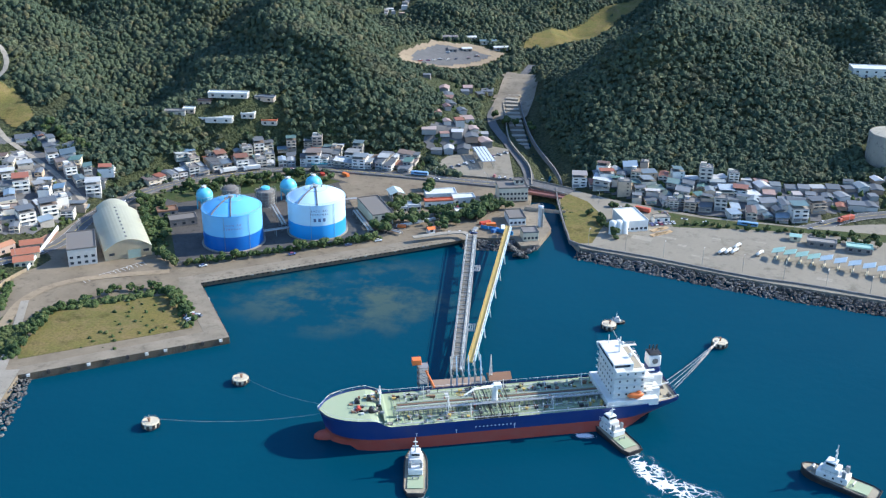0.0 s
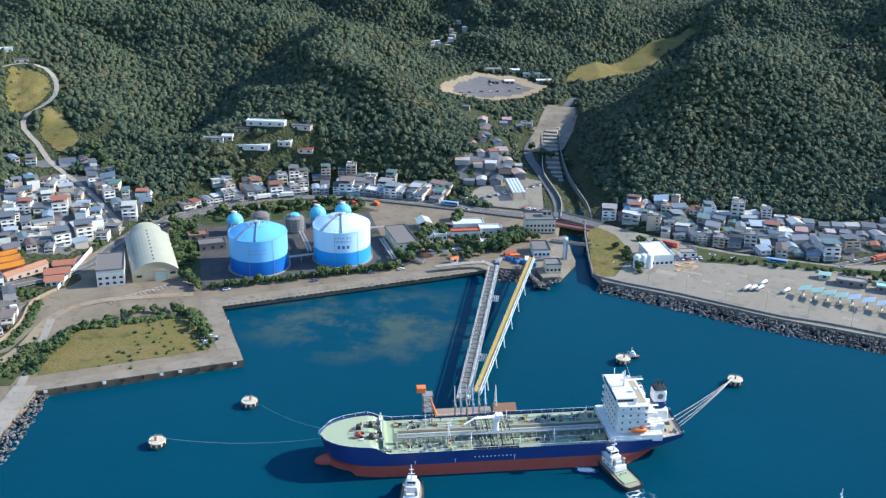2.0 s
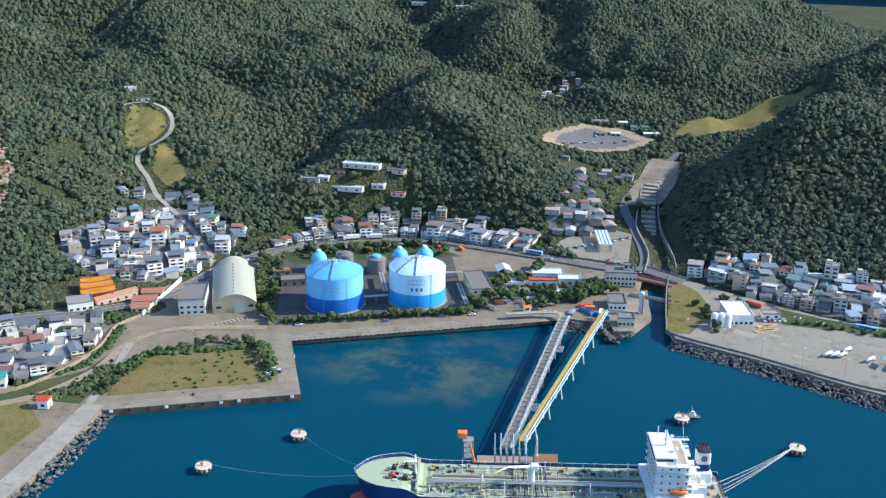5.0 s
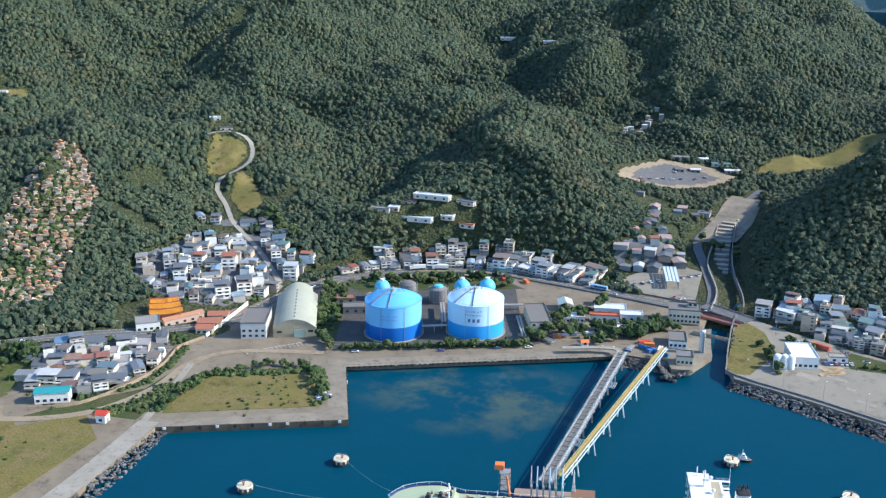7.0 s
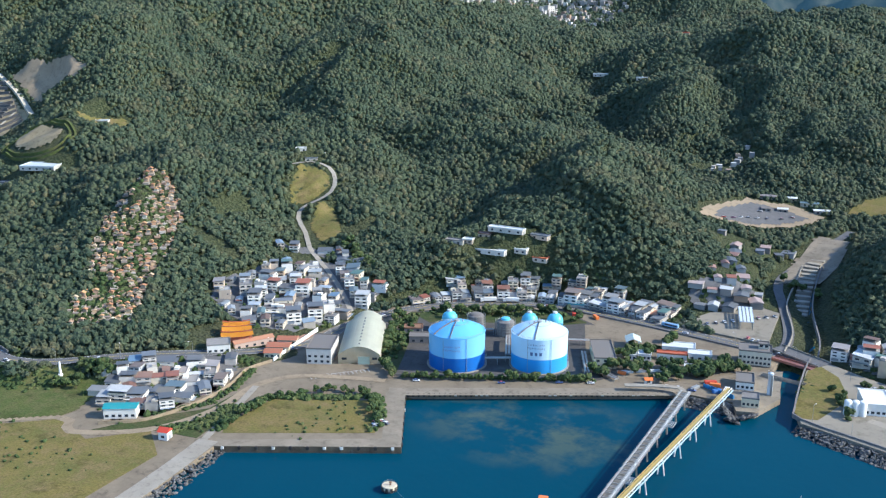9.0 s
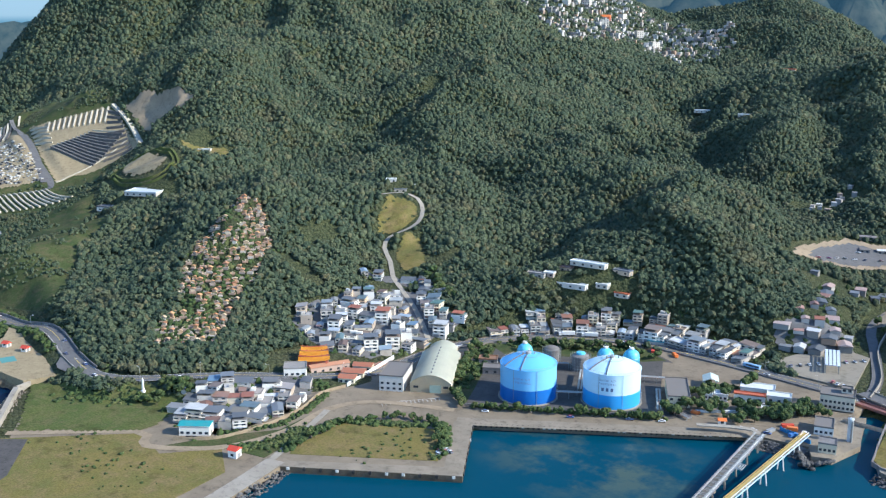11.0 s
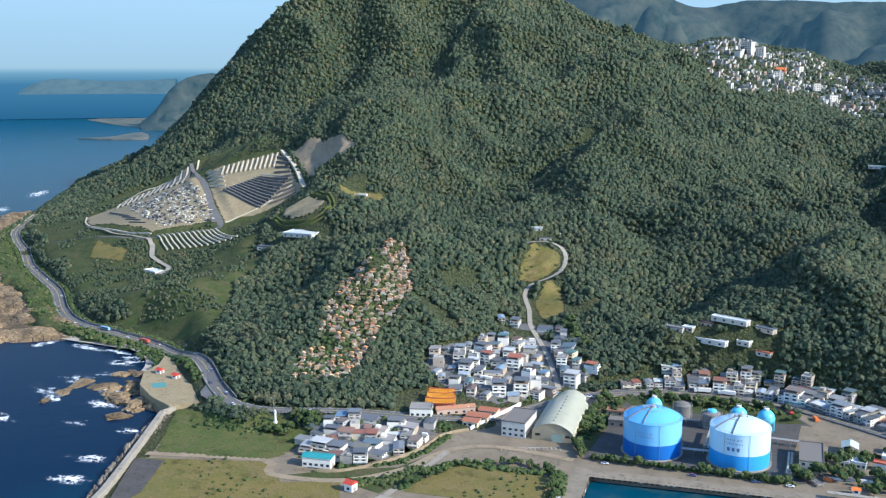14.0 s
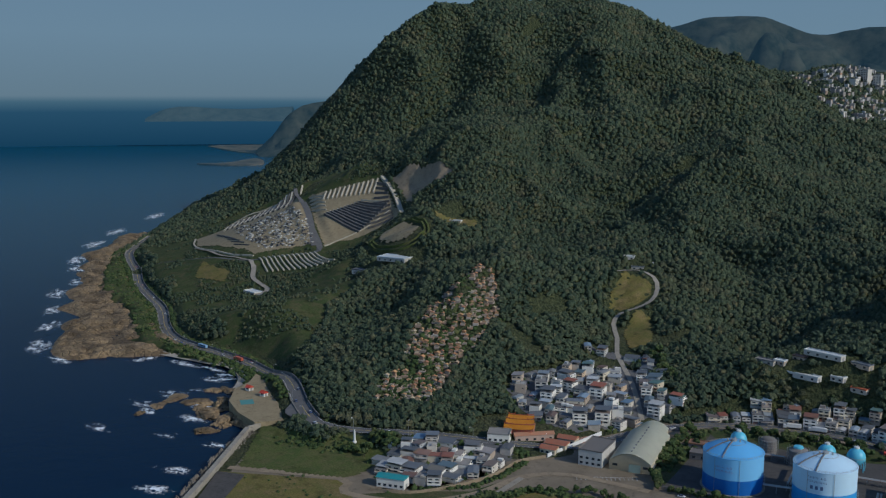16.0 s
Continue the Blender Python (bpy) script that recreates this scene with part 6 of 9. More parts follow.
def tanker():
    L, B = 146.0, 27.0
    e = tagged(empty("tanker_ship", SX, SY, 0, SHEAD), "oil tanker with a navy and red hull and pale green deck", "ship")

    def top(u):
        return 10.8 + 3.2 * float(smoothstep(0.83, 0.87, np.array(u)))

    def shape(u, z, zt):
        x = -L / 2 + u * L
        full = 1.0
        if u > 0.80:
            t = (u - 0.80) / 0.20
            flare = 0.55 + 0.45 * max(0, min(1, (z - 2) / 12))
            full = max(0.0, 1 - t ** (1.7 + 1.6 * flare)) ** (0.62)
            x += (max(0, z - 3) / 11) ** 1.2 * 3.0 * t
            if z < 3.5 and u > 0.93:
                full = max(full * 0.75, 0.0)
        if u < 0.17:
            t = (0.17 - u) / 0.17
            low = max(0, min(1, (9.5 - z) / 9.5))
            full = (1 - 0.30 * t ** 2) * (1 - (0.80 * t ** 1.2) * low ** 1.1)
            x += low ** 1.3 * 9 * t
        return x, max(0.05, B / 2 * full)

    rows = hull_sections(L, B, 64, 12, shape, top)
    hull_mesh("hull_upper", rows, 5.2, None, HULL_BLUE, e, "navy blue hull side")
    hull_mesh("hull_lower", rows, -2.0, 5.2, HULL_RED, e, "red antifouling hull bottom")
    # flat transom
    bm = bmesh.new()
    st = rows[0]
    up = [bm.verts.new((p[0], p[1], p[2])) for p in st] + [bm.verts.new((p[0], -p[1], p[2])) for p in reversed(st)]
    bm.faces.new(up)
    part("transom", bm, HULL_BLUE, e)
    # bulbous bow
    bm = bmesh.new()
    bmesh.ops.create_uvsphere(bm, u_segments=18, v_segments=12, radius=1, matrix=pose(L / 2 - 1, 0, 0.6) @ Matrix.Diagonal((6.2, 2.4, 3.0, 1)))
    part("bulbous_bow", bm, HULL_RED, e, "red bulbous bow", True)

    def deck_part(name, u0, u1, material, dz=0.0):
        bm = bmesh.new()
        left, right = [], []
        for row in rows:
            x, y, z = row[-1]
            u = (x + L / 2) / L
            if u0 <= u <= u1:
                left.append(bm.verts.new((x, y - 0.15, z - 0.9 + dz)))
                right.append(bm.verts.new((x, -y + 0.15, z - 0.9 + dz)))
        for i in range(len(left) - 1):
            bm.faces.new((right[i], right[i + 1], left[i + 1], left[i]))
        return part(name, bm, material, e)

    deck_part("cargo_deck", 0.16, 1.2, DECK)
    deck_part("aft_deck", -0.1, 0.175, DECK_TAN)
    zd = 9.9
    # bulwark rail
    for s in (1, -1):
        bm = bmesh.new()
        prev = None
        for row in rows[::2]:
            x, y, z = row[-1]
            p = (x, s * (y - 0.2), z + 0.9)
            tube(bm, (x, s * (y - 0.2), z - 0.3), p, 0.07, 4)
            if prev:
                tube(bm, prev, p, 0.08, 4)
            prev = p
        part("deck_rail", bm, SHIP_WHITE, e)
    # pipes and walkway along the middle
    for j in range(9):
        bm = bmesh.new()
        y = -3.2 + j * 0.75
        tube(bm, (-42, y, zd + 1.2 + 0.15 * (j % 2)), (44, y, zd + 1.2 + 0.15 * (j % 2)), 0.20 + 0.06 * (j % 3), 6)
        part("cargo_pipe", bm, [PIPE, DECK, RUST, GREY_ROOF][j % 4], e)
    bm = bmesh.new()
    box(bm, 1, 4.6, zd + 2.6, 88, 1.5, 0.15)
    for k in range(45):
        box(bm, -42 + 2 * k, 4.6, zd, 0.15, 1.4, 2.6)
    part("catwalk", bm, STEEL, e)
    bm = bmesh.new()
    for s in (-1, 1):
        for z in (3.3, 3.8):
            tube(bm, (-43, 4.6 + s * 0.7, zd + z), (45, 4.6 + s * 0.7, zd + z), 0.05, 4)
    part("catwalk_rail", bm, SHIP_WHITE, e)
    # cross pipes at the manifold
    for k in range(10):
        bm = bmesh.new()
        x = -2 + k * 1.5
        tube(bm, (x, -11, zd + 1.6), (x, 11, zd + 1.6), 0.22, 6)
        for s in (-1, 1):
            tube(bm, (x, s * 11, zd), (x, s * 11, zd + 1.6), 0.2, 6)
        part("manifold_pipe", bm, BLACK if k % 3 == 0 else DECK, e)
    for s in (-1, 1):
        bm = bmesh.new()
        box(bm, 5, s * 11, zd, 18, 2.0, 0.5)
        part("drip_tray", bm, BLACK, e)
    # deck stiffeners, hatches, vents, bollards
    r = random.Random(7)
    for k in range(46):
        bm = bmesh.new()
        x, y = r.uniform(-42, 44), r.choice([-1, 1]) * r.uniform(6, 11.5)
        h = r.uniform(0.6, 1.3)
        lathe(bm, [(0.55, 0), (0.55, h), (0.75, h), (0.75, h + 0.2), (0, h + 0.25)], 10, x, y, zd)
        part("tank_hatch", bm, r.choice([DECK, GREY_ROOF, DECK, YELLOW, STEEL]), e)
    for k in range(60):
        bm = bmesh.new()
        x, y = r.uniform(-42, 60), r.choice([-1, 1]) * r.uniform(5.5, 11)
        if x > 50:
            y *= 0.6
        box(bm, x, y, zd if x < 50 else zd + 3, r.uniform(0.8, 2.2), r.uniform(0.5, 1.2), r.uniform(0.5, 1.2))
        part("deck_fitting", bm, r.choice([GREY_ROOF, BLACK, BLACK, RUST, STEEL, YELLOW]), e)
    for k in range(18):
        bm = bmesh.new()
        x, s = -40 + 5 * k, (-1, 1)[k % 2]
        tube(bm, (x, s * 8.5, zd), (x, s * 8.5, zd + r.uniform(2.0, 3.2)), 0.16, 6)
        box(bm, x, s * 8.5, zd + 2.2, 0.5, 0.5, 0.5)
        part("vent_post", bm, SHIP_WHITE if k % 3 else DECK, e)
    for x, y, c in ((22, -8.5, SHIP_WHITE), (16, -8.5, YELLOW), (11, -8.5, SHIP_WHITE)):
        bm = bmesh.new()
        lathe(bm, [(2.1, 0), (2.1, 0.06), (0, 0.06)], 20, x, y, zd) if c is YELLOW else box(bm, x, y, zd, 1.6, 4.2, 0.06)
        part("deck_marking", bm, c, e)
    # forecastle gear
    for x, y in ((60, 3), (60, -3), (55, 4.5), (55, -4.5)):
        bm = bmesh.new()
        tube(bm, (x, y - 1.1, zd + 4.2), (x, y + 1.1, zd + 4.2), 0.8, 12)
        box(bm, x, y, zd + 3.1, 2.2, 2.6, 0.6)
        part("winch", bm, RED if (x, y) == (60, 3) else BLACK, e)
    bm = bmesh.new()
    tube(bm, (51, 0, zd + 3), (51, 0, zd + 12), 0.45, 8, 0.25)
    box(bm, 51, 0, zd + 9.2, 1.2, 3.4, 0.25)
    tube(bm, (51, -1.5, zd + 9), (51, -1.5, zd + 11), 0.12, 5)
    part("foremast", bm, SHIP_WHITE, e)
    bm = bmesh.new()
    box(bm, 50, 0, zd, 1.0, 24, 3.2)
    part("forecastle_front", bm, DECK, e)
    # hose crane
    bm = bmesh.new()
    lathe(bm, [(1.4, 0), (1.2, 7.5), (1.7, 7.7), (1.7, 9.2), (0, 9.4)], 14, 4, 2.2, zd)
    part("crane_pedestal", bm, SHIP_WHITE, e, smooth=False)
    bm = bmesh.new()
    tube(bm, (3, 1.6, zd + 8.6), (14, 8.5, zd + 12.2), 0.75, 6, 0.45)
    tube(bm, (14, 8.5, zd + 12.2), (18.5, 10.8, zd + 11), 0.45, 6, 0.3)
    part("crane_jib", bm, SHIP_WHITE, e)
    bm = bmesh.new()
    box(bm, 3, 2.2, zd + 8, 3.2, 3.0, 2.0, bevel=0.2)
    part("crane_cab", bm, SHIP_WHITE, e)
    bm = bmesh.new()
    for s in (-1, 1):
        tube(bm, (24 + s * 1.4, 6, zd), (24, 6, zd + 7.5), 0.15, 5)
        tube(bm, (24, 6 + s * 1.4, zd), (24, 6, zd + 7.5), 0.15, 5)
    part("derrick_post", bm, SHIP_WHITE, e)
    # crowded small pipework over the whole cargo deck
    for k in range(34):
        bm = bmesh.new()
        x = -41 + k * 2.6
        for s in (-1, 1):
            y1 = r.uniform(5, 11.4)
            tube(bm, (x, s * 3.3, zd + 0.6), (x, s * y1, zd + 0.6), 0.12, 5)
            tube(bm, (x, s * y1, zd + 0.6), (x + r.uniform(-2, 2), s * y1, zd + 0.6), 0.12, 5)
        part("branch_pipe", bm, r.choice([PIPE, STEEL, SHIP_WHITE, DECK, GREY_ROOF]), e)
    for k in range(8):
        bm = bmesh.new()
        y = (-10.8, -9.6, -7.4, -5.6, 6.3, 7.6, 9.4, 10.9)[k]
        a0, a1 = r.uniform(-42, -30), r.uniform(26, 46)
        tube(bm, (a0, y, zd + 0.45), (a1, y, zd + 0.45), 0.13, 5)
        part("service_pipe", bm, [SHIP_WHITE, STEEL, DECK, PIPE][k % 4], e)
    for k in range(70):
        bm = bmesh.new()
        x, y = r.uniform(-42, 46), r.uniform(-11.5, 11.5)
        h = r.uniform(0.5, 1.8)
        tube(bm, (x, y, zd), (x, y, zd + h), 0.13, 5)
        tube(bm, (x - 0.35, y, zd + h), (x + 0.35, y, zd + h), 0.22, 6)
        part("valve", bm, r.choice([SHIP_WHITE, SHIP_WHITE, STEEL, BLACK, RUST, RED]), e)
    for k in range(5):
        bm = bmesh.new()
        x = -36 + k * 17
        for s in (-1, 1):
            tube(bm, (x, s * 1.6 + 8 * (1 if k % 2 else -1), zd), (x, 8 * (1 if k % 2 else -1), zd + 5.5), 0.12, 5)
        tube(bm, (x - 1.2, 8 * (1 if k % 2 else -1), zd + 3), (x + 1.2, 8 * (1 if k % 2 else -1), zd + 3), 0.1, 5)
        part("lamp_frame", bm, SHIP_WHITE, e)
    for k in range(26):
        bm = bmesh.new()
        x = r.uniform(51.5, 63)
        y = r.uniform(-1, 1) * (10.5 - (x - 51) * 0.55)
        if k % 2:
            box(bm, x, y, zd + 3.0, r.uniform(0.6, 1.8), r.uniform(0.5, 1.3), r.uniform(0.5, 1.3))
        else:
            for dx in (-0.5, 0.5):
                tube(bm, (x + dx, y, zd + 3.0), (x + dx, y, zd + 4.0), 0.28, 7)
            box(bm, x, y, zd + 3.0, 1.9, 0.8, 0.15)
        part("bow_fitting", bm, r.choice([GREY_ROOF, BLACK, STEEL, SHIP_WHITE, RUST, DECK_TAN]), e)
    # stepped decks and rails behind the accommodation
    for k, (xa, w, d, z0, h) in enumerate(((-61.5, 6, 19, zd + 0.2, 5.6), (-60.5, 4, 13, zd + 5.8, 3.0))):
        bm = bmesh.new()
        box(bm, xa, 0, z0, w, d, h, bevel=0.1)
        part("aft_house", bm, SHIP_WHITE, e)
    for z in (6, 9.2, 12.4, 15.6):
        bm = bmesh.new()
        for s in (-1, 1):
            box(bm, -52, s * 10.9, zd + z, 17, 1.3, 0.15)
            for zz in (0.55, 1.05):
                tube(bm, (-60, s * 11.5, zd + z + zz), (-43.5, s * 11.5, zd + z + zz), 0.05, 4)
            for i in range(9):
                tube(bm, (-60 + i * 2.06, s * 11.5, zd + z), (-60 + i * 2.06, s * 11.5, zd + z + 1.05), 0.05, 4)
        part("side_gallery", bm, SHIP_WHITE, e)
    # accommodation block
    bm = bmesh.new()
    x0 = -50.0
    box(bm, x0 - 2, 0, zd, 22, 25.5, 3.0, bevel=0.1)
    box(bm, x0 - 0.5, 0, zd + 3.0, 13, 20.5, 13.0, bevel=0.12)
    part("accommodation", bm, SHIP_WHITE, e, "white accommodation block")
    bm = bmesh.new()
    box(bm, x0 + 2.5, 0, zd + 16.0, 8.5, 20.5, 3.0, bevel=0.12)
    part("wheelhouse", bm, SHIP_WHITE, e)
    bm = bmesh.new()
    box(bm, x0 + 4.5, 0, zd + 16.0, 4.0, 27, 1.3, bevel=0.08)
    part("bridge_wing", bm, SHIP_WHITE, e)
    bm = bmesh.new()
    box(bm, x0 + 6.8, 0, zd + 17.5, 0.12, 19, 1.0)
    part("bridge_window", bm, GLASS, e)
    for s in (-1, 1):
        bm = bmesh.new()
        box(bm, x0 + 3, s * 10.3, zd + 17.5, 6.5, 0.12, 1.0)
        part("bridge_window", bm, GLASS, e)
    for f in range(4):
        for k in range(7):
            bm = bmesh.new()
            box(bm, x0 + 6.55, -8.4 + k * 2.8, zd + 4.3 + f * 3.1, 0.1, 0.7, 0.8)
            part("porthole", bm, GLASS, e)
        for k in range(4):
            for s in (-1, 1):
                bm = bmesh.new()
                box(bm, x0 - 6 + k * 3.2, s * 10.3, zd + 4.3 + f * 3.1, 0.7, 0.1, 0.8)
                part("porthole", bm, GLASS, e)
    for f in range(3):
        bm = bmesh.new()
        z = zd + 3.0 + 4.2 * f
        for s in (-1, 1):
            box(bm, x0 - 8.3, s * 7.5, z, 4, 6, 0.2)
            tube(bm, (x0 - 10.2, s * 4.6, z + 1.1), (x0 - 10.2, s * 10.4, z + 1.1), 0.06, 4)
        part("balcony", bm, SHIP_WHITE, e)
    bm = bmesh.new()
    box(bm, x0 - 2.5, 0, zd + 16.0, 7, 18, 0.2)
    part("upper_deck", bm, DECK_TAN, e)
    bm = bmesh.new()
    tube(bm, (x0 + 1, 0, zd + 19), (x0 + 1, 0, zd + 26), 0.5, 8, 0.25)
    box(bm, x0 + 1, 0, zd + 22.5, 0.5, 5.0, 0.3)
    box(bm, x0 + 1.5, 0.2, zd + 24.4, 0.4, 3.2, 0.4)
    part("radar_mast", bm, SHIP_WHITE, e)
    for s in (-1, 1):
        bm = bmesh.new()
        bmesh.ops.create_uvsphere(bm, u_segments=12, v_segments=8, radius=0.8, matrix=pose(x0 - 2, s * 5, zd + 20.2))
        tube(bm, (x0 - 2, s * 5, zd + 16), (x0 - 2, s * 5, zd + 19.6), 0.2, 6)
        part("radome", bm, SHIP_WHITE, e)
    bm = bmesh.new()
    tube(bm, (x0 + 3, -8, zd + 19), (x0 + 3, -8, zd + 23), 0.2, 6)
    part("antenna", bm, SHIP_WHITE, e)
    # funnel
    bm = bmesh.new()
    box(bm, x0 - 14, 0, zd + 3, 7, 8, 6, bevel=0.4)
    part("funnel_casing", bm, SHIP_WHITE, e)
    for nm, z0, h, mt, lb in (("funnel_base", 9, 2.8, HULL_BLUE, "navy lower funnel"), ("funnel_band", 11.8, 5.4, SHIP_WHITE, "white funnel band"), ("funnel_top", 17.2, 0.9, BLACK, "black funnel top")):
        bm = bmesh.new()
        box(bm, x0 - 14, 0, zd + z0, 5.5, 5.5, h, bevel=0.6)
        part(nm, bm, mt, e, lb)
    for s in (-1, 1):
        bm = bmesh.new()
        tube(bm, (x0 - 14, s * 2.82, zd + 14.7), (x0 - 14, s * 2.78, zd + 14.7), 1.3, 18)
        part("funnel_disc", bm, GREY_ROOF, e, "round grey funnel emblem")
    for k in range(5):
        bm = bmesh.new()
        tube(bm, (x0 - 15.5 + k * 0.8, (k % 2) * 1.2 - 0.6, zd + 19), (x0 - 15.5 + k * 0.8, (k % 2) * 1.2 - 0.6, zd + 20.8), 0.28, 8)
        part("exhaust_pipe", bm, BLACK, e)
    # lifeboats, provision crane, stern gear
    for s in (-1, 1):
        bm = bmesh.new()
        bmesh.ops.create_uvsphere(bm, u_segments=16, v_segments=10, radius=1, matrix=pose(x0 - 3, s * 11.8, zd + 4.9) @ Matrix.Diagonal((3.6, 1.25, 1.3, 1)))
        box(bm, x0 - 4.3, s * 11.8, zd + 5.7, 1.6, 1.4, 1.0, bevel=0.2)
        part("lifeboat", bm, ORANGE, e, "orange enclosed lifeboat", True)
        bm = bmesh.new()
        for k in (-3, 3):
            tube(bm, (x0 - 3 + k, s * 10.4, zd + 3), (x0 - 3 + k, s * 12.2, zd + 7.2), 0.2, 6)
        part("davit", bm, SHIP_WHITE, e)
    bm = bmesh.new()
    tube(bm, (x0 - 12, 8, zd + 3), (x0 - 12, 8, zd + 6), 0.4, 8)
    tube(bm, (x0 - 12, 8, zd + 6), (x0 - 19, 7, zd + 6.6), 0.3, 6)
    part("provision_crane", bm, SHIP_WHITE, e)
    bm = bmesh.new()
    for k, (x, y) in enumerate(((-66, 5), (-66, -5), (-69, 0), (-62, 9), (-62, -9), (-70, 7), (-70, -7))):
        tube(bm, (x, y - 1, zd + 0.9), (x, y + 1, zd + 0.9), 0.6, 10)
        box(bm, x, y, zd, 1.6, 2.2, 0.5)
    part("stern_winch", bm, GREY_ROOF, e)
    # marks on the hull, unreadable at this distance
    for s in (1, -1):
        for k in range(11):
            bm = bmesh.new()
            x = -12 - k * 1.0 if k < 9 else -20
            box(bm, 14 - k * 1.6, s * (B / 2 + 0.02), 7.2, 0.6, 0.06, 0.5)
            part("hull_mark", bm, SHIP_WHITE, e)
        for x in (-38, -2, 22, 38):
            bm = bmesh.new()
            box(bm, x, s * (B / 2 + 0.02), 5.4, 0.22, 0.06, 1.4)
            box(bm, x, s * (B / 2 + 0.02), 6.8, 0.8, 0.06, 0.2)
            part("draught_mark", bm, SHIP_WHITE, e)
        for k in range(7):
            bm = bmesh.new()
            box(bm, 59.3 - k * 0.85, s * 8.8, 10.4, 0.5, 0.5, 0.55, rz=-s * 28)
            part("bow_lettering_bar", bm, SHIP_WHITE, e)
    return e


tanker()


def cable(name, a, b, sag, r, material, label, category="rope", group=""):
    a, b = Vector(a), Vector(b)
    bm = bmesh.new()
    n = 14
    pts = [a.lerp(b, i / n) - Vector((0, 0, sag * 4 * (i / n) * (1 - i / n))) for i in range(n + 1)]
    for p, q in zip(pts, pts[1:]):
        tube(bm, p, q, r, 4)
    return tagged(part(name, bm, material), label, category, group)


ROPE = painted("pale_rope", (0.62, 0.58, 0.50), 0.9, wear=0.1)


def mooring_dolphin(x, y, r=3.6):
    e = tagged(empty("mooring_dolphin", x, y, 0), "round concrete mooring dolphin standing in the harbour", "dolphin", "mooring dolphins")
    bm = bmesh.new()
    lathe(bm, [(r * 0.82, -4), (r * 0.82, 1.2)], 24)
    part("base", bm, WALLGREY, e, "dark wet base")
    bm = bmesh.new()
    lathe(bm, [(r * 0.8, 1.1), (r, 1.2), (r, 2.7), (r - 0.2, 2.9), (r - 0.5, 2.8), (0, 2.8)], 28)
    part("cap", bm, CLAD, e)
    for i in range(10):
        a = math.tau * i / 10
        bm = bmesh.new()
        box(bm, r * math.cos(a), r * math.sin(a), 0.6, 0.5, 1.2, 1.9, math.degrees(a))
        part("fender", bm, RUBBER, e)
    bm = bmesh.new()
    lathe(bm, [(0.5, 2.8), (0.35, 3.8), (0.7, 4.0), (0.7, 4.3), (0, 4.4)], 12, 0.4, 0.3)
    part("bollard", bm, RUST, e)
    bm = bmesh.new()
    for i in range(8):
        a = math.tau * i / 8
        tube(bm, ((r - 0.4) * math.cos(a), (r - 0.4) * math.sin(a), 2.8), ((r - 0.4) * math.cos(a), (r - 0.4) * math.sin(a), 3.7), 0.05, 4)
    ring_bars(bm, r - 0.4, 3.7, 8, 0.05)
    part("railing", bm, STEEL, e)
    return e


first = mooring_dolphin(-167, 366)
for x, y in ((-189.5, 325), (-10.5, 455), (42.5, 448.5)):
    copy_thing(first, pose(x, y, 0, 0, 0, x))
for v in (-3, 0, 3, 5):
    cable("mooring_line", sp(-72, v, 10.8), (42.5, 448.5, 4.2), 1.0, 0.09, ROPE, "pale mooring line from the stern to a dolphin", group="mooring lines")
cable("mooring_line", sp(-60, -9, 14), (-10.5, 455, 4.2), 0.8, 0.09, ROPE, "pale mooring line from the stern to a dolphin", group="mooring lines")
cable("mooring_line", sp(71, 2, 13), (-189.5, 325, 4.2), 3.0, 0.05, ROPE, "thin mooring line from the bow to a dolphin", group="mooring lines")
cable("mooring_line", sp(70, -3, 13), (-167, 366, 4.2), 3.0, 0.05, ROPE, "thin mooring line from the bow to a dolphin", group="mooring lines")


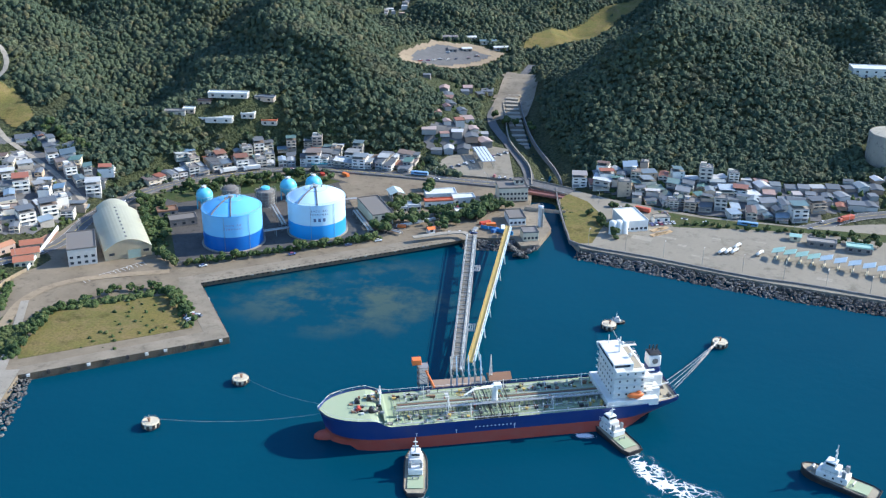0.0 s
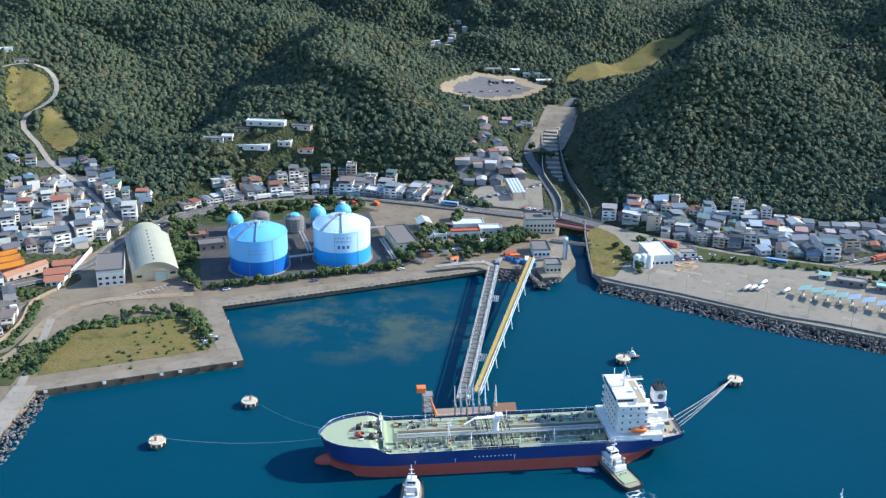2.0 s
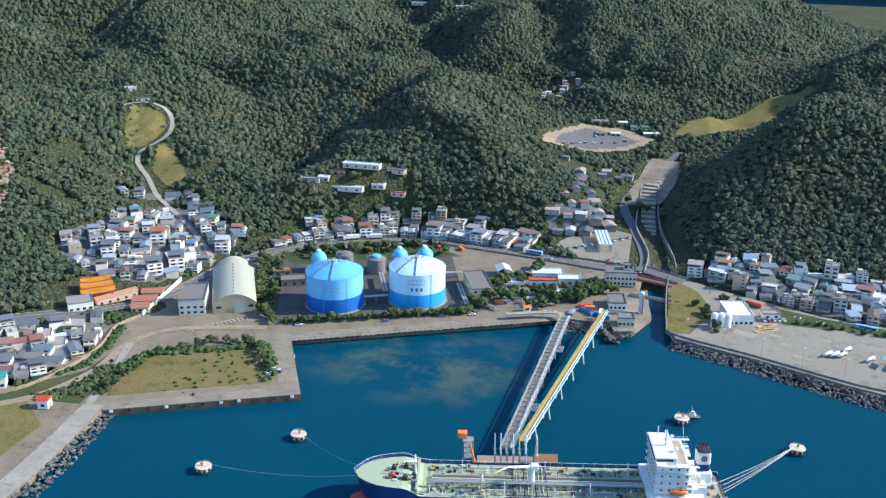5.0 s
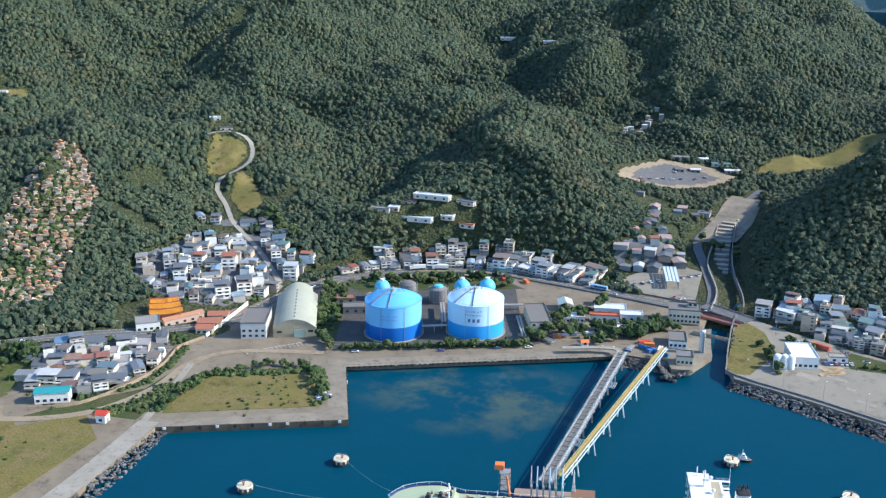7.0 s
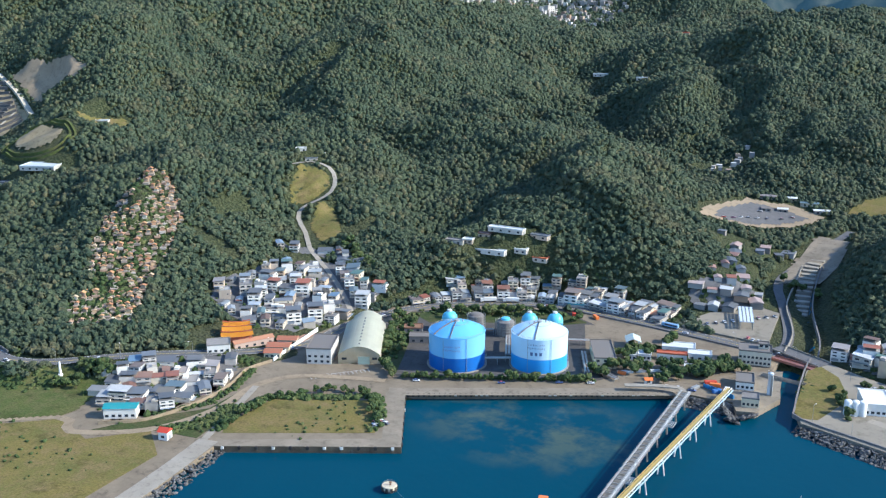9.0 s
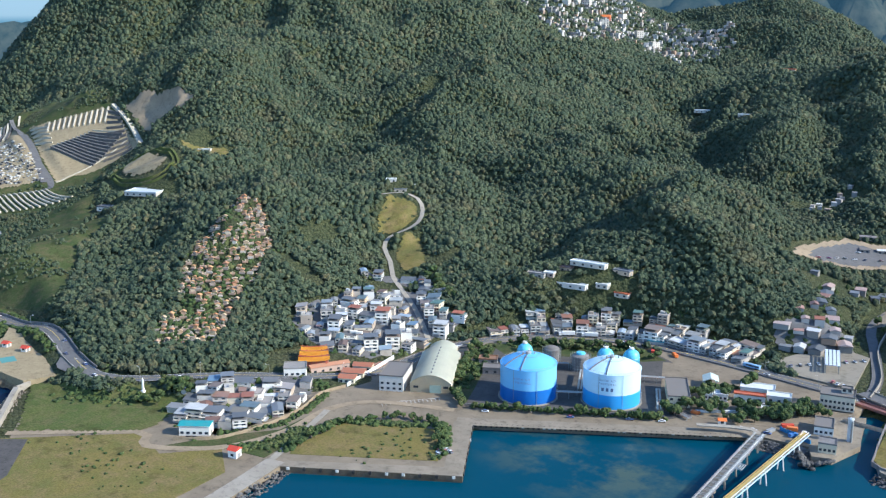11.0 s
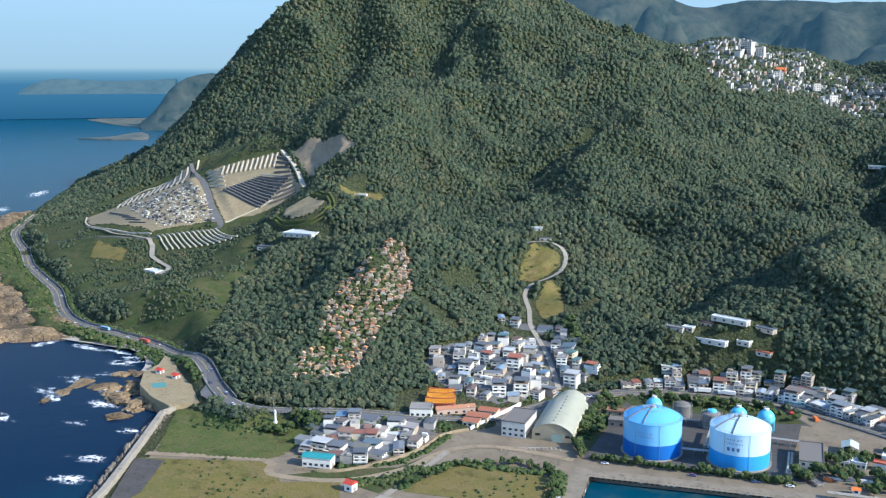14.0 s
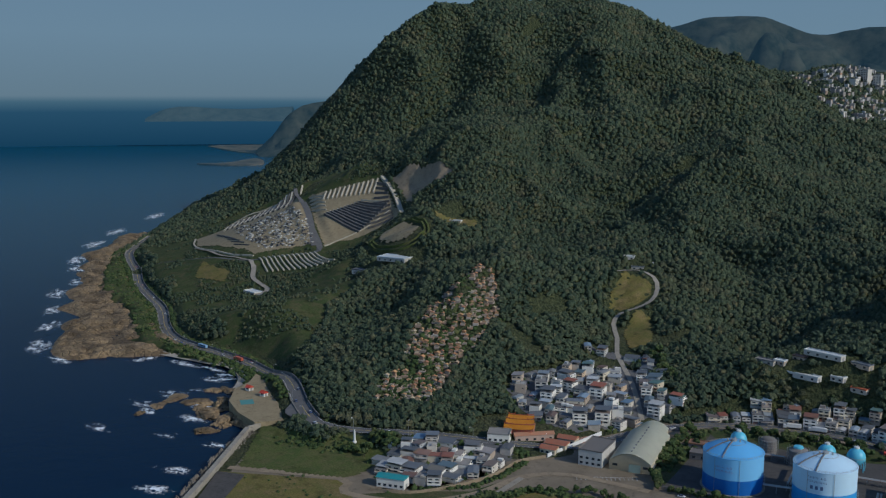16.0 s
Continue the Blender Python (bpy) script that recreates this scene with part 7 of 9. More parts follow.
def tug(x, y, heading, label, size=1.0):
    """Harbour tug: rubber-rimmed hull, deckhouse, wheelhouse, funnels, mast."""
    e = tagged(empty("tugboat", x, y, 0, heading), label, "tugboat", "harbour tugs")
    e.scale = (size, size, size)
    L, B = 30.0, 9.6

    def shape(u, z, zt):
        xx = -L / 2 + u * L
        f = 1.0
        if u > 0.62:
            t = (u - 0.62) / 0.38
            f = max(0.0, 1 - t ** 2.4) ** 0.6
        if u < 0.15:
            f = 1 - 0.35 * ((0.15 - u) / 0.15) ** 2
        return xx, max(0.05, B / 2 * f * (0.86 + 0.14 * min(1, (z + 2) / 4)))

    rows = hull_sections(L, B, 30, 6, shape, lambda u: 2.2 + 1.6 * u * u)
    hull_mesh("hull", rows, -2, None, BLACK, e, "black tug hull")
    bm = bmesh.new()
    st = rows[0]
    bm.faces.new([bm.verts.new(p) for p in st] + [bm.verts.new((p[0], -p[1], p[2])) for p in reversed(st)])
    part("transom", bm, BLACK, e)
    bm = bmesh.new()
    left = [bm.verts.new((r[-1][0], r[-1][1] - 0.1, r[-1][2] - 0.5)) for r in rows]
    right = [bm.verts.new((r[-1][0], -r[-1][1] + 0.1, r[-1][2] - 0.5)) for r in rows]
    for i in range(len(left) - 1):
        bm.faces.new((right[i], right[i + 1], left[i + 1], left[i]))
    part("deck", bm, DECK_TAN, e)
    for s in (1, -1):
        bm = bmesh.new()
        for a, b in zip(rows, rows[1:]):
            tube(bm, (a[-1][0], s * a[-1][1], a[-1][2] - 0.5), (b[-1][0], s * b[-1][1], b[-1][2] - 0.5), 0.32, 6)
        part("rubber_rim", bm, RUBBER, e)
    for i in range(9):
        a = -math.pi / 2 + math.pi * i / 8
        bm = bmesh.new()
        bmesh.ops.create_cone(bm, cap_ends=True, segments=10, radius1=0.55, radius2=0.55, depth=0.5, matrix=pose(-L / 2 - 0.15, -3.2 + 0.8 * i, 1.7, 0, 90, 0))
        part("tyre_fender", bm, RUBBER, e)
    bm = bmesh.new()
    box(bm, 2.5, 0, 2.4, 12, 6.2, 2.8, bevel=0.25)
    part("deckhouse", bm, SHIP_WHITE, e)
    bm = bmesh.new()
    box(bm, 3.5, 0, 5.2, 6.5, 5.2, 2.4, bevel=0.2)
    part("bridge_deck", bm, SHIP_WHITE, e)
    bm = bmesh.new()
    box(bm, 3.8, 0, 7.6, 4.2, 4.2, 2.3, bevel=0.3)
    part("wheelhouse", bm, SHIP_WHITE, e)
    for s in (1, -1):
        bm = bmesh.new()
        box(bm, 3.8, s * 2.1, 8.4, 3.4, 0.1, 1.0)
        part("wheelhouse_window", bm, GLASS, e)
        bm = bmesh.new()
        box(bm, 3.8 + s * 2.1, 0, 8.4, 0.1, 3.4, 1.0)
        part("wheelhouse_window", bm, GLASS, e)
        bm = bmesh.new()
        box(bm, -1.8, s * 2.3, 5.0, 1.4, 1.1, 3.0, bevel=0.15)
        part("funnel", bm, STEEL, e)
        for k in range(3):
            bm = bmesh.new()
            box(bm, -1.5 + 3.2 * k, s * 3.12, 3.5, 0.7, 0.08, 0.7)
            part("porthole", bm, GLASS, e)
    bm = bmesh.new()
    tube(bm, (2.6, 0, 9.8), (2.6, 0, 17), 0.35, 8, 0.15)
    box(bm, 2.6, 0, 12.6, 0.4, 2.6, 0.25)
    box(bm, 2.9, 0, 14.4, 0.4, 1.8, 0.3)
    part("mast", bm, SHIP_WHITE, e)
    bm = bmesh.new()
    tube(bm, (10.5, -1.3, 4), (10.5, 1.3, 4), 0.75, 12)
    box(bm, 10.5, 0, 3.0, 2, 3.0, 0.6)
    part("winch", bm, STEEL, e)
    bm = bmesh.new()
    box(bm, -7.5, 0, 2.0, 8.5, 6.6, 0.2)
    part("work_deck", bm, DECK, e)
    bm = bmesh.new()
    tube(bm, (-5.5, -1.2, 2), (-5.5, -1.2, 3.4), 0.25, 6)
    tube(bm, (-5.5, 1.2, 2), (-5.5, 1.2, 3.4), 0.25, 6)
    tube(bm, (-5.5, -1.6, 3.2), (-5.5, 1.6, 3.2), 0.25, 6)
    part("towing_bitt", bm, STEEL, e)
    bm = bmesh.new()
    for s in (1, -1):
        tube(bm, (-2, s * 2.9, 6.2), (6.5, s * 2.9, 6.2), 0.06, 4)
        for k in range(6):
            tube(bm, (-2 + k * 1.7, s * 2.9, 5.2), (-2 + k * 1.7, s * 2.9, 6.2), 0.05, 4)
    part("railing", bm, STEEL, e)
    return e


def toward(a, b):
    return math.degrees(math.atan2(b[1] - a[1], b[0] - a[0]))


tug(-75.5, 316.5, toward((-73, 306), (-78, 328)), "black and white tug pushing against the tanker's bow", 0.92)
tug(-2.5, 359.5, toward((6, 350), (-10, 369)), "black and white tug pushing against the tanker's stern", 0.92)
tug(83, 346, toward((96, 340), (71, 352)), "black and white tug waiting in the harbour", 0.98)
tug(-8, 461.5, 12, "small dark service boat beside a mooring dolphin", 0.36)
foam_patch("tug_wash", 16, 336, 24, 9, -50, "white wash churned up behind a tug", 1.15)
foam_patch("tug_wash", 30, 320, 34, 20, -45, "white wash spreading behind a tug", 0.85)
foam_patch("tug_wash", -68, 293, 16, 8, -75, "white wash churned up behind a tug", 1.25)
foam_patch("tug_wash", -15, 358, 8, 4, 10, "white wash beside a tug", 0.9)
# ---- houses ----
HOUSE_WALL = varied("house_render", [(0.0, (0.72, 0.66, 0.55)), (0.2, (0.50, 0.43, 0.33)), (0.38, (0.76, 0.72, 0.64)), (0.52, (0.34, 0.29, 0.24)), (0.66, (0.60, 0.44, 0.28)), (0.78, (0.40, 0.42, 0.42)), (0.9, (0.70, 0.60, 0.42)), (1.0, (0.55, 0.48, 0.39))])
HOUSE_WHITE = varied("white_house_render", [(0.0, (0.84, 0.80, 0.72)), (0.5, (0.78, 0.74, 0.65)), (1.0, (0.84, 0.78, 0.66))], wear=0.12)
TIN = varied("tin_roof", [(0.0, (0.074, 0.087, 0.099)), (0.18, (0.16, 0.18, 0.20)), (0.32, (0.056, 0.062, 0.068)), (0.46, (0.60, 0.60, 0.57)), (0.58, (0.10, 0.15, 0.19)), (0.68, (0.08, 0.19, 0.16)), (0.76, (0.36, 0.09, 0.03)), (0.84, (0.124, 0.074, 0.050)), (0.92, (0.66, 0.66, 0.64)), (1.0, (0.10, 0.22, 0.34))], 0.5, 4, 0.35)
FLAT_TOP = varied("flat_roof_top", [(0.0, (0.15, 0.14, 0.13)), (0.3, (0.34, 0.31, 0.27)), (0.5, (0.099, 0.096, 0.093)), (0.68, (0.48, 0.46, 0.42)), (0.85, (0.24, 0.16, 0.11)), (1.0, (0.12, 0.22, 0.19))], 0.85, 2, 0.4)
SHUTTER = varied("shop_shutter", [(0.0, (0.25, 0.26, 0.27)), (0.5, (0.40, 0.38, 0.35)), (0.8, (0.15, 0.20, 0.26)), (1.0, (0.35, 0.18, 0.12))], 0.6)
STAINLESS = painted("stainless_steel", (0.60, 0.62, 0.64), 0.25, 0.8, wear=0.05)

PANE = {}


def pane_mesh(w, h):
    key = (round(w, 1), round(h, 1))
    if key not in PANE:
        bm = bmesh.new()
        box(bm, 0, 0, 0, w, 0.10, h)
        me = bpy.data.meshes.new("window")
        bm.to_mesh(me)
        bm.free()
        me.materials.append(GLASS)
        PANE[key] = me
    return PANE[key]


def house(seed, w, d, floors, roof, label, white=False, group="village houses"):
    """A town house: walls with a plinth, floor slabs, windows, shutter, flat or sheet-metal roof, water tank."""
    r = random.Random(seed)
    e = tagged(empty("house", 0, 0, -50), label, "house", group)
    H = floors * 3.1
    bm = bmesh.new()
    box(bm, 0, 0, -2.5, w, d, H + 2.5)
    for f in range(1, floors):
        box(bm, 0, -d / 2 - 0.35, f * 3.1 - 0.1, w - 0.2, 0.9, 0.2)
    part("wall", bm, HOUSE_WHITE if white else HOUSE_WALL, e)
    bm = bmesh.new()
    if roof == "flat":
        box(bm, 0, 0, H, w - 0.1, d - 0.1, 0.12)
        for s in (-1, 1):
            box(bm, 0, s * (d / 2 - 0.08), H, w, 0.16, 0.9)
            box(bm, s * (w / 2 - 0.08), 0, H, 0.16, d - 0.34, 0.9)
        part("roof_terrace", bm, FLAT_TOP, e)
        bm = bmesh.new()
        box(bm, r.choice((-1, 1)) * w * 0.22, d * 0.25, H + 0.1, w * 0.45, d * 0.32, 2.5)
        part("stair_room", bm, HOUSE_WHITE if white else HOUSE_WALL, e)
    elif roof == "shed":
        tilt = r.choice((-1, 1)) * r.uniform(5, 10)
        box(bm, 0, 0, H + 0.5 + abs(tilt) * w * 0.006, w + 0.9, d + 0.9, 0.14, ry=tilt)
        part("metal_roof", bm, TIN, e)
    elif roof == "gable":
        rise = w * 0.22
        for s in (-1, 1):
            box(bm, s * w * 0.255, 0, H + rise * 0.45, w * 0.56, d + 0.8, 0.14, ry=s * math.degrees(math.atan2(rise, w / 2)))
        part("metal_roof", bm, TIN, e)
        bm = bmesh.new()
        for yy in (-d / 2 + 0.1, d / 2 - 0.1):
            v = [bm.verts.new(p) for p in ((-w / 2, yy, H), (w / 2, yy, H), (0, yy, H + rise))]
            bm.faces.new(v)
        part("gable_wall", bm, HOUSE_WALL, e)
    elif roof == "raised":
        box(bm, 0, 0, H, w, d, 0.25)
        part("roof_terrace", bm, FLAT_TOP, e)
        bm = bmesh.new()
        box(bm, 0, 0.4, H + 2.5, w + 0.5, d * 0.85, 0.13, rx=r.uniform(3, 7))
        part("metal_roof", bm, TIN, e)
        for i in (-1, 1):
            for j in (-1, 1):
                bm = bmesh.new()
                box(bm, i * w * 0.45, 0.4 + j * d * 0.38, H + 0.2, 0.12, 0.12, 2.5)
                part("roof_post", bm, STEEL, e)
    n = 2 if w > 4.6 else 1
    for f in range(floors):
        for i in range(n):
            if f == 0 and i == 0:
                continue
            ww = min(1.9, w / n * 0.62)
            o = new("window", pane_mesh(ww, 1.3))
            o.parent = e
            o.location = ((i - (n - 1) / 2) * w / n, -d / 2 - 0.02, f * 3.1 + 1.0)
        for s in (-1, 1):
            for k in range(1):
                if r.random() < 0.55:
                    o = new("window", pane_mesh(1.1, 1.1))
                    o.parent = e
                    o.location = (s * (w / 2 + 0.02), -d * 0.25 + k * d * 0.45, f * 3.1 + 1.1)
                    o.rotation_euler = (0, 0, radians(90))
    bm = bmesh.new()
    box(bm, -w * 0.22 if n > 1 else 0, -d / 2 - 0.03, 0, w * 0.42, 0.12, 2.5)
    part("shutter_door", bm, SHUTTER, e)
    if r.random() < 0.75 and roof in ("flat", "raised"):
        bm = bmesh.new()
        x, y = r.uniform(-0.3, 0.3) * w, d * r.uniform(0.0, 0.15)
        lathe(bm, [(0.65, 0.5), (0.65, 2.1), (0.3, 2.3), (0, 2.3)], 10, x, y, H)
        for k in range(3):
            tube(bm, (x + 0.5 * math.cos(2.1 * k), y + 0.5 * math.sin(2.1 * k), H), (x + 0.5 * math.cos(2.1 * k), y + 0.5 * math.sin(2.1 * k), H + 0.6), 0.06, 4)
        part("water_tank", bm, STAINLESS, e, "small stainless water tank")
    if r.random() < 0.6:
        bm = bmesh.new()
        box(bm, 0, -d / 2 - 1.0, 2.7, w * 0.95, 2.0, 0.1, rx=-8)
        part("awning", bm, TIN, e)
    return e


MASTER = [house(1, 6, 9, 3, "flat", "grey rendered three-storey house with a flat roof"),
          house(2, 5, 10, 2, "gable", "narrow two-storey house with a tin gable roof"),
          house(3, 7, 9, 3, "raised", "three-storey house with a sheet-metal roof shelter"),
          house(4, 5, 9, 2, "shed", "two-storey house under a sloping tin roof"),
          house(5, 8, 10, 2, "shed", "broad two-storey house under a tin roof"),
          house(6, 6.5, 8, 4, "flat", "four-storey rendered house with a flat roof"),
          house(7, 5, 8, 1, "gable", "low single-storey house with a tin gable roof"),
          house(8, 7, 11, 1, "shed", "low shed-like house with a tin roof"),
          house(9, 6, 10, 2, "raised", "two-storey house with a sheet-metal roof shelter"),
          house(10, 6, 9, 3, "flat", "white three-storey house with a flat roof", True),
          house(11, 8, 9, 2, "flat", "white two-storey house with a flat roof", True),
          house(12, 7.5, 10, 3, "raised", "white three-storey house with a metal roof shelter", True)]
SPOTS = [(-337, 336), (-331, 341), (-325, 346)]
rh = random.Random(77)


LATER = []


def set_house(k, x, y, rz, z=None, s=1.0):
    """Puts up one house; the hindmost go into the joined back rows."""
    SPOTS.append((x, y))
    zz = (max(gz(x, y), PLAIN + 0.35) if z is None else z)
    s *= 0.9
    if len(SPOTS) > 255:
        LATER.append((x, y, zz, s * rh.uniform(6, 10), s * rh.uniform(2.6, 5.2), radians(rz)))
        return None
    c = copy_thing(MASTER[k], pose(x, y, zz, 0, 0, rz))
    c.scale = (s * rh.uniform(1.05, 1.5), s * rh.uniform(0.95, 1.25), s * rh.uniform(0.60, 0.92) * (0.78 if y < 440 else 1.0))
    return c


def fill(outline, angle, dx, dy, kinds, jit=1.0, skip=0.08, away=9.0, minsep=6.2, paved=True):
    """Houses in loose rows inside an outline, kept off the roads."""
    poly = np.array(outline, float)
    cx, cy = poly.mean(0)
    a = radians(angle)
    dx, dy = dx * 1.28, dy * 1.08
    U, V = [], []
    for i in range(-30, 31):
        for j in range(-20, 21):
            U.append(i * dx + rh.uniform(-jit, jit) + (j % 2) * dx * 0.3)
            V.append(j * dy + rh.uniform(-jit, jit))
    U, V = np.array(U), np.array(V)
    X, Y = cx + U * math.cos(a) - V * math.sin(a), cy + U * math.sin(a) + V * math.cos(a)
    ok = inside(X, Y, poly)
    X, Y = X[ok], Y[ok]
    near = np.min([edge_dist(X, Y, bed[0], False) - bed[2] for bed in (main_bed, valley_bed, drive_bed)], axis=0)
    for x, y, dist in zip(X, Y, near):
        if dist < away - 3.5 or rh.random() < skip:
            continue
        if any(math.hypot(x - p, y - q) < minsep for p, q in SPOTS):
            continue
        set_house(rh.choice(kinds), float(x), float(y), angle + rh.choice((0, 0, 0, 90, 180)) + rh.uniform(-16, 16), s=rh.uniform(0.82, 1.15))
    clear_area(outline, 2.5 if paved else -3)
    if paved and len(outline) > 4:
        drape("village_ground", outline, ASPHALT, "grey paved lanes and yards between the houses", 0.25, 3.0)


MIX = [1, 3, 4, 7, 8, 6, 11, 0, 2, 5, 1, 3, 4, 8, 6, 7]
LOW = [1, 3, 4, 6, 7, 8]
PALE = [0, 9, 10, 11, 11, 1, 3, 8, 4, 7, 1, 3, 6]
# village beside the lane, village at the hill foot, roadside row, town east of the canal
fill([(-330, 334), (-316, 348), (-314, 378), (-318, 404), (-330, 428), (-346, 438), (-362, 410), (-384, 376), (-368, 350)], 40, 6.6, 9.6, [1, 2, 3, 4, 8, 0, 10, 11, 7], skip=0.04, away=8)
fill([(-419, 481), (-430, 500), (-426, 520), (-426, 552), (-420, 586), (-400, 594), (-374, 588), (-348, 584), (-340, 522), (-345, 486), (-356, 474), (-386, 470)], 34, 8.0, 10.2, PALE, skip=0.14, away=7.5)
fill([(-463, 590), (-440, 596), (-430, 606), (-404, 616), (-396, 604), (-430, 588), (-452, 578)], 40, 9, 11, PALE, skip=0.3, away=6)
fill([(-40, 646), (-15, 634), (25, 617), (80, 612), (110, 620), (110, 640), (60, 640), (10, 645), (-30, 655)], 8, 7.6, 10, MIX, skip=0.12, away=8.5)
for off in (10.5, 18.5, 26.5, 34.5):
    line = offset_line(main_bed, -off)
    last = None
    for p in line[::1]:
        if not (-318 < p[0] < -155 and p[1] > 575):
            continue
        if last is not None and math.hypot(p[0] - last[0], p[1] - last[1]) < 6.6:
            continue
        last = p
        if rh.random() < (0.04 if off < 20 else 0.15):
            continue
        i = int(np.argmin(np.hypot(line[:, 0] - p[0], line[:, 1] - p[1])))
        q = line[min(i + 1, len(line) - 1)]
        ang = math.degrees(math.atan2(q[1] - p[1], q[0] - p[0])) + 180
        for extra in (0, 6.2):
            f = extra / max(0.1, math.hypot(q[0] - p[0], q[1] - p[1]))
            if extra and rh.random() < 0.1:
                continue
            set_house(rh.choice([1, 3, 8, 4, 7, 6, 11, 0] if off < 20 else MIX), p[0] + (q[0] - p[0]) * f, p[1] + (q[1] - p[1]) * f, ang + rh.uniform(-3, 3), s=rh.uniform(0.9, 1.05))
clear_line([tuple(p) for p in offset_line(main_bed, -20) if -322 < p[0] < -150 and p[1] > 560], 16)
fill([(-45, 652), (-15, 640), (25, 622), (80, 618), (150, 645), (150, 684), (100, 668), (50, 668), (10, 670), (-30, 668)], 8, 7.2, 10, MIX, skip=0.12, away=8.5)
fill([(-150, 690), (-165, 700), (-150, 725), (-120, 735), (-112, 722), (-130, 700)], 20, 8, 10, MIX, skip=0.1, away=7)
fill([(150, 650), (300, 655), (300, 690), (160, 690)], 0, 8, 11, MIX, skip=0.1, away=9)
fill([(-205, 828), (-180, 850), (-160, 850), (-140, 868), (-142, 826), (-158, 776), (-172, 790)], 20, 9, 11, LOW, skip=0.5, away=7, paved=False)
fill([(-150, 720), (-165, 745), (-142, 790), (-130, 770), (-128, 730)], 15, 9, 12, LOW, skip=0.5, away=7, paved=False)

pts_ = np.array([(x + rh.uniform(-9, 9), y + rh.uniform(-9, 9)) for x, y in SPOTS for _ in range(3)])
far_ = np.array([min(math.hypot(x - p, y - q) for p, q in SPOTS) for x, y in pts_])
off_ = np.min([edge_dist(pts_[:, 0], pts_[:, 1], bed[0], False) - bed[2] for bed in (main_bed, valley_bed, drive_bed)], axis=0)
pts_ = pts_[(far_ > 5.2) & (off_ > 2.5)]
sz_ = np.array([rh.uniform(0.9, 2.6) for _ in pts_])
tagged(scatter_mesh("garden_bushes", [crown_shape(s + 90) for s in range(4)], np.stack([pts_[:, 0], pts_[:, 1], height(pts_[:, 0], pts_[:, 1]) + 0.4, sz_, sz_ * 1.2, sz_ * 5], 1), CROWN_TOWN, False), "green garden trees and bushes among the houses", "bushes", kind="stuff")

low_shed("teal_roof_house", -330.5, 341, 3.5, 17, 8, 6.0, 39, HOUSE_WHITE, painted("teal_sheet_roof", (0.03, 0.26, 0.27), 0.55, wear=0.2), "white two-storey house with a teal sheet roof by the lane", win=5, pitch=1.2)
# a white house with a red roof room above the village
set_house(11, -399, 600, 35, s=1.15)
set_house(10, -390, 606, 35, s=1.1)
# a taller block in the east town
set_house(5, -28, 657, 12, s=1.25)
set_house(5, 47, 660, 5, s=1.1)


def long_block(x, y, rz, length, depth, h, roof, label):
    z = gz(x, y)
    e = low_shed("hillside_building", x, y, z - 1.6, length * 0.8, depth * 0.8, h * 0.42 + 1.6, rz, HOUSE_WALL, roof, label, win=max(2, int(length / 8)), group="hillside buildings")
    clear_line([(x - math.cos(radians(rz)) * length / 2, y - math.sin(radians(rz)) * length / 2), (x + math.cos(radians(rz)) * length / 2, y + math.sin(radians(rz)) * length / 2)], depth / 2 + 2)
    return e


TIN_WHITE = painted("white_tin_roof", (0.66, 0.66, 0.62), 0.5, wear=0.25)
TIN_RED = painted("red_tin_roof", (0.50, 0.12, 0.05), 0.55, wear=0.3)
for x, y, rz, wide, deep, roof, label in ((-300, 676, 8, 36, 8, TIN_WHITE, "long white-roofed hillside building among trees"), (-316, 670, 10, 12, 7, TIN, "small grey hillside shed among trees"),
                                          (-276, 686, 2, 18, 7, TIN, "grey-roofed hillside building among trees"), (-270, 677, 8, 14, 7, TIN_RED, "hillside building with a red tin roof"),
                                          (-304, 660, 10, 30, 7, TIN_WHITE, "long pale hillside building among trees"), (-284, 672, 8, 12, 7, TIN_WHITE, "white-roofed hillside building among trees"),
                                          (-330, 650, 14, 18, 7, FLAT_TOP, "pale hillside block among trees"), (-322, 656, 14, 10, 7, TIN_WHITE, "small white-roofed hillside building")):
    long_block(x, y, rz, wide, deep, 4, roof, label)
long_block(-524, 700, 40, 14, 7, 4, TIN, "grey hillside house at the top of the drive")
long_block(-538, 702, 40, 12, 7, 4, TIN_WHITE, "white hillside house at the top of the drive")
long_block(-527, 715, 35, 12, 6, 4, TIN, "dark hillside house at the top of the drive")
long_block(-224, 650, 20, 14, 8, 6, painted("teal_roof", (0.05, 0.30, 0.36), 0.5), "house with a teal roof at the forest edge")
long_block(-475, 1306, 28, 46, 9, 5, TIN_WHITE, "far long white building on a slope")
long_block(-556, 1342, 28, 50, 9, 5, TIN_WHITE, "far long white building on a slope")
long_block(-499, 1452, 20, 34, 18, 9, TIN_RED, "far temple hall with a red-orange roof")
long_block(-722, 558, 30, 40, 26, 5, painted("pale_pool_deck", (0.56, 0.60, 0.60), 0.6), "pale low building with a terrace on the hill")
long_block(-742, 534, 30, 34, 12, 6, TIN, "dark-roofed hall below the pool building")
long_block(-836, 450, 10, 26, 14, 4, TIN_WHITE, "white-roofed building above the coast road")

# ---- the far town on the ridge: a few hundred small boxes ----
cube_v = np.array([(x, y, z) for x in (-0.5, 0.5) for y in (-0.5, 0.5) for z in (0, 1)], float)
cube_f = np.array([(0, 1, 3, 2), (4, 6, 7, 5), (0, 4, 5, 1), (2, 3, 7, 6), (1, 5, 7, 3)])


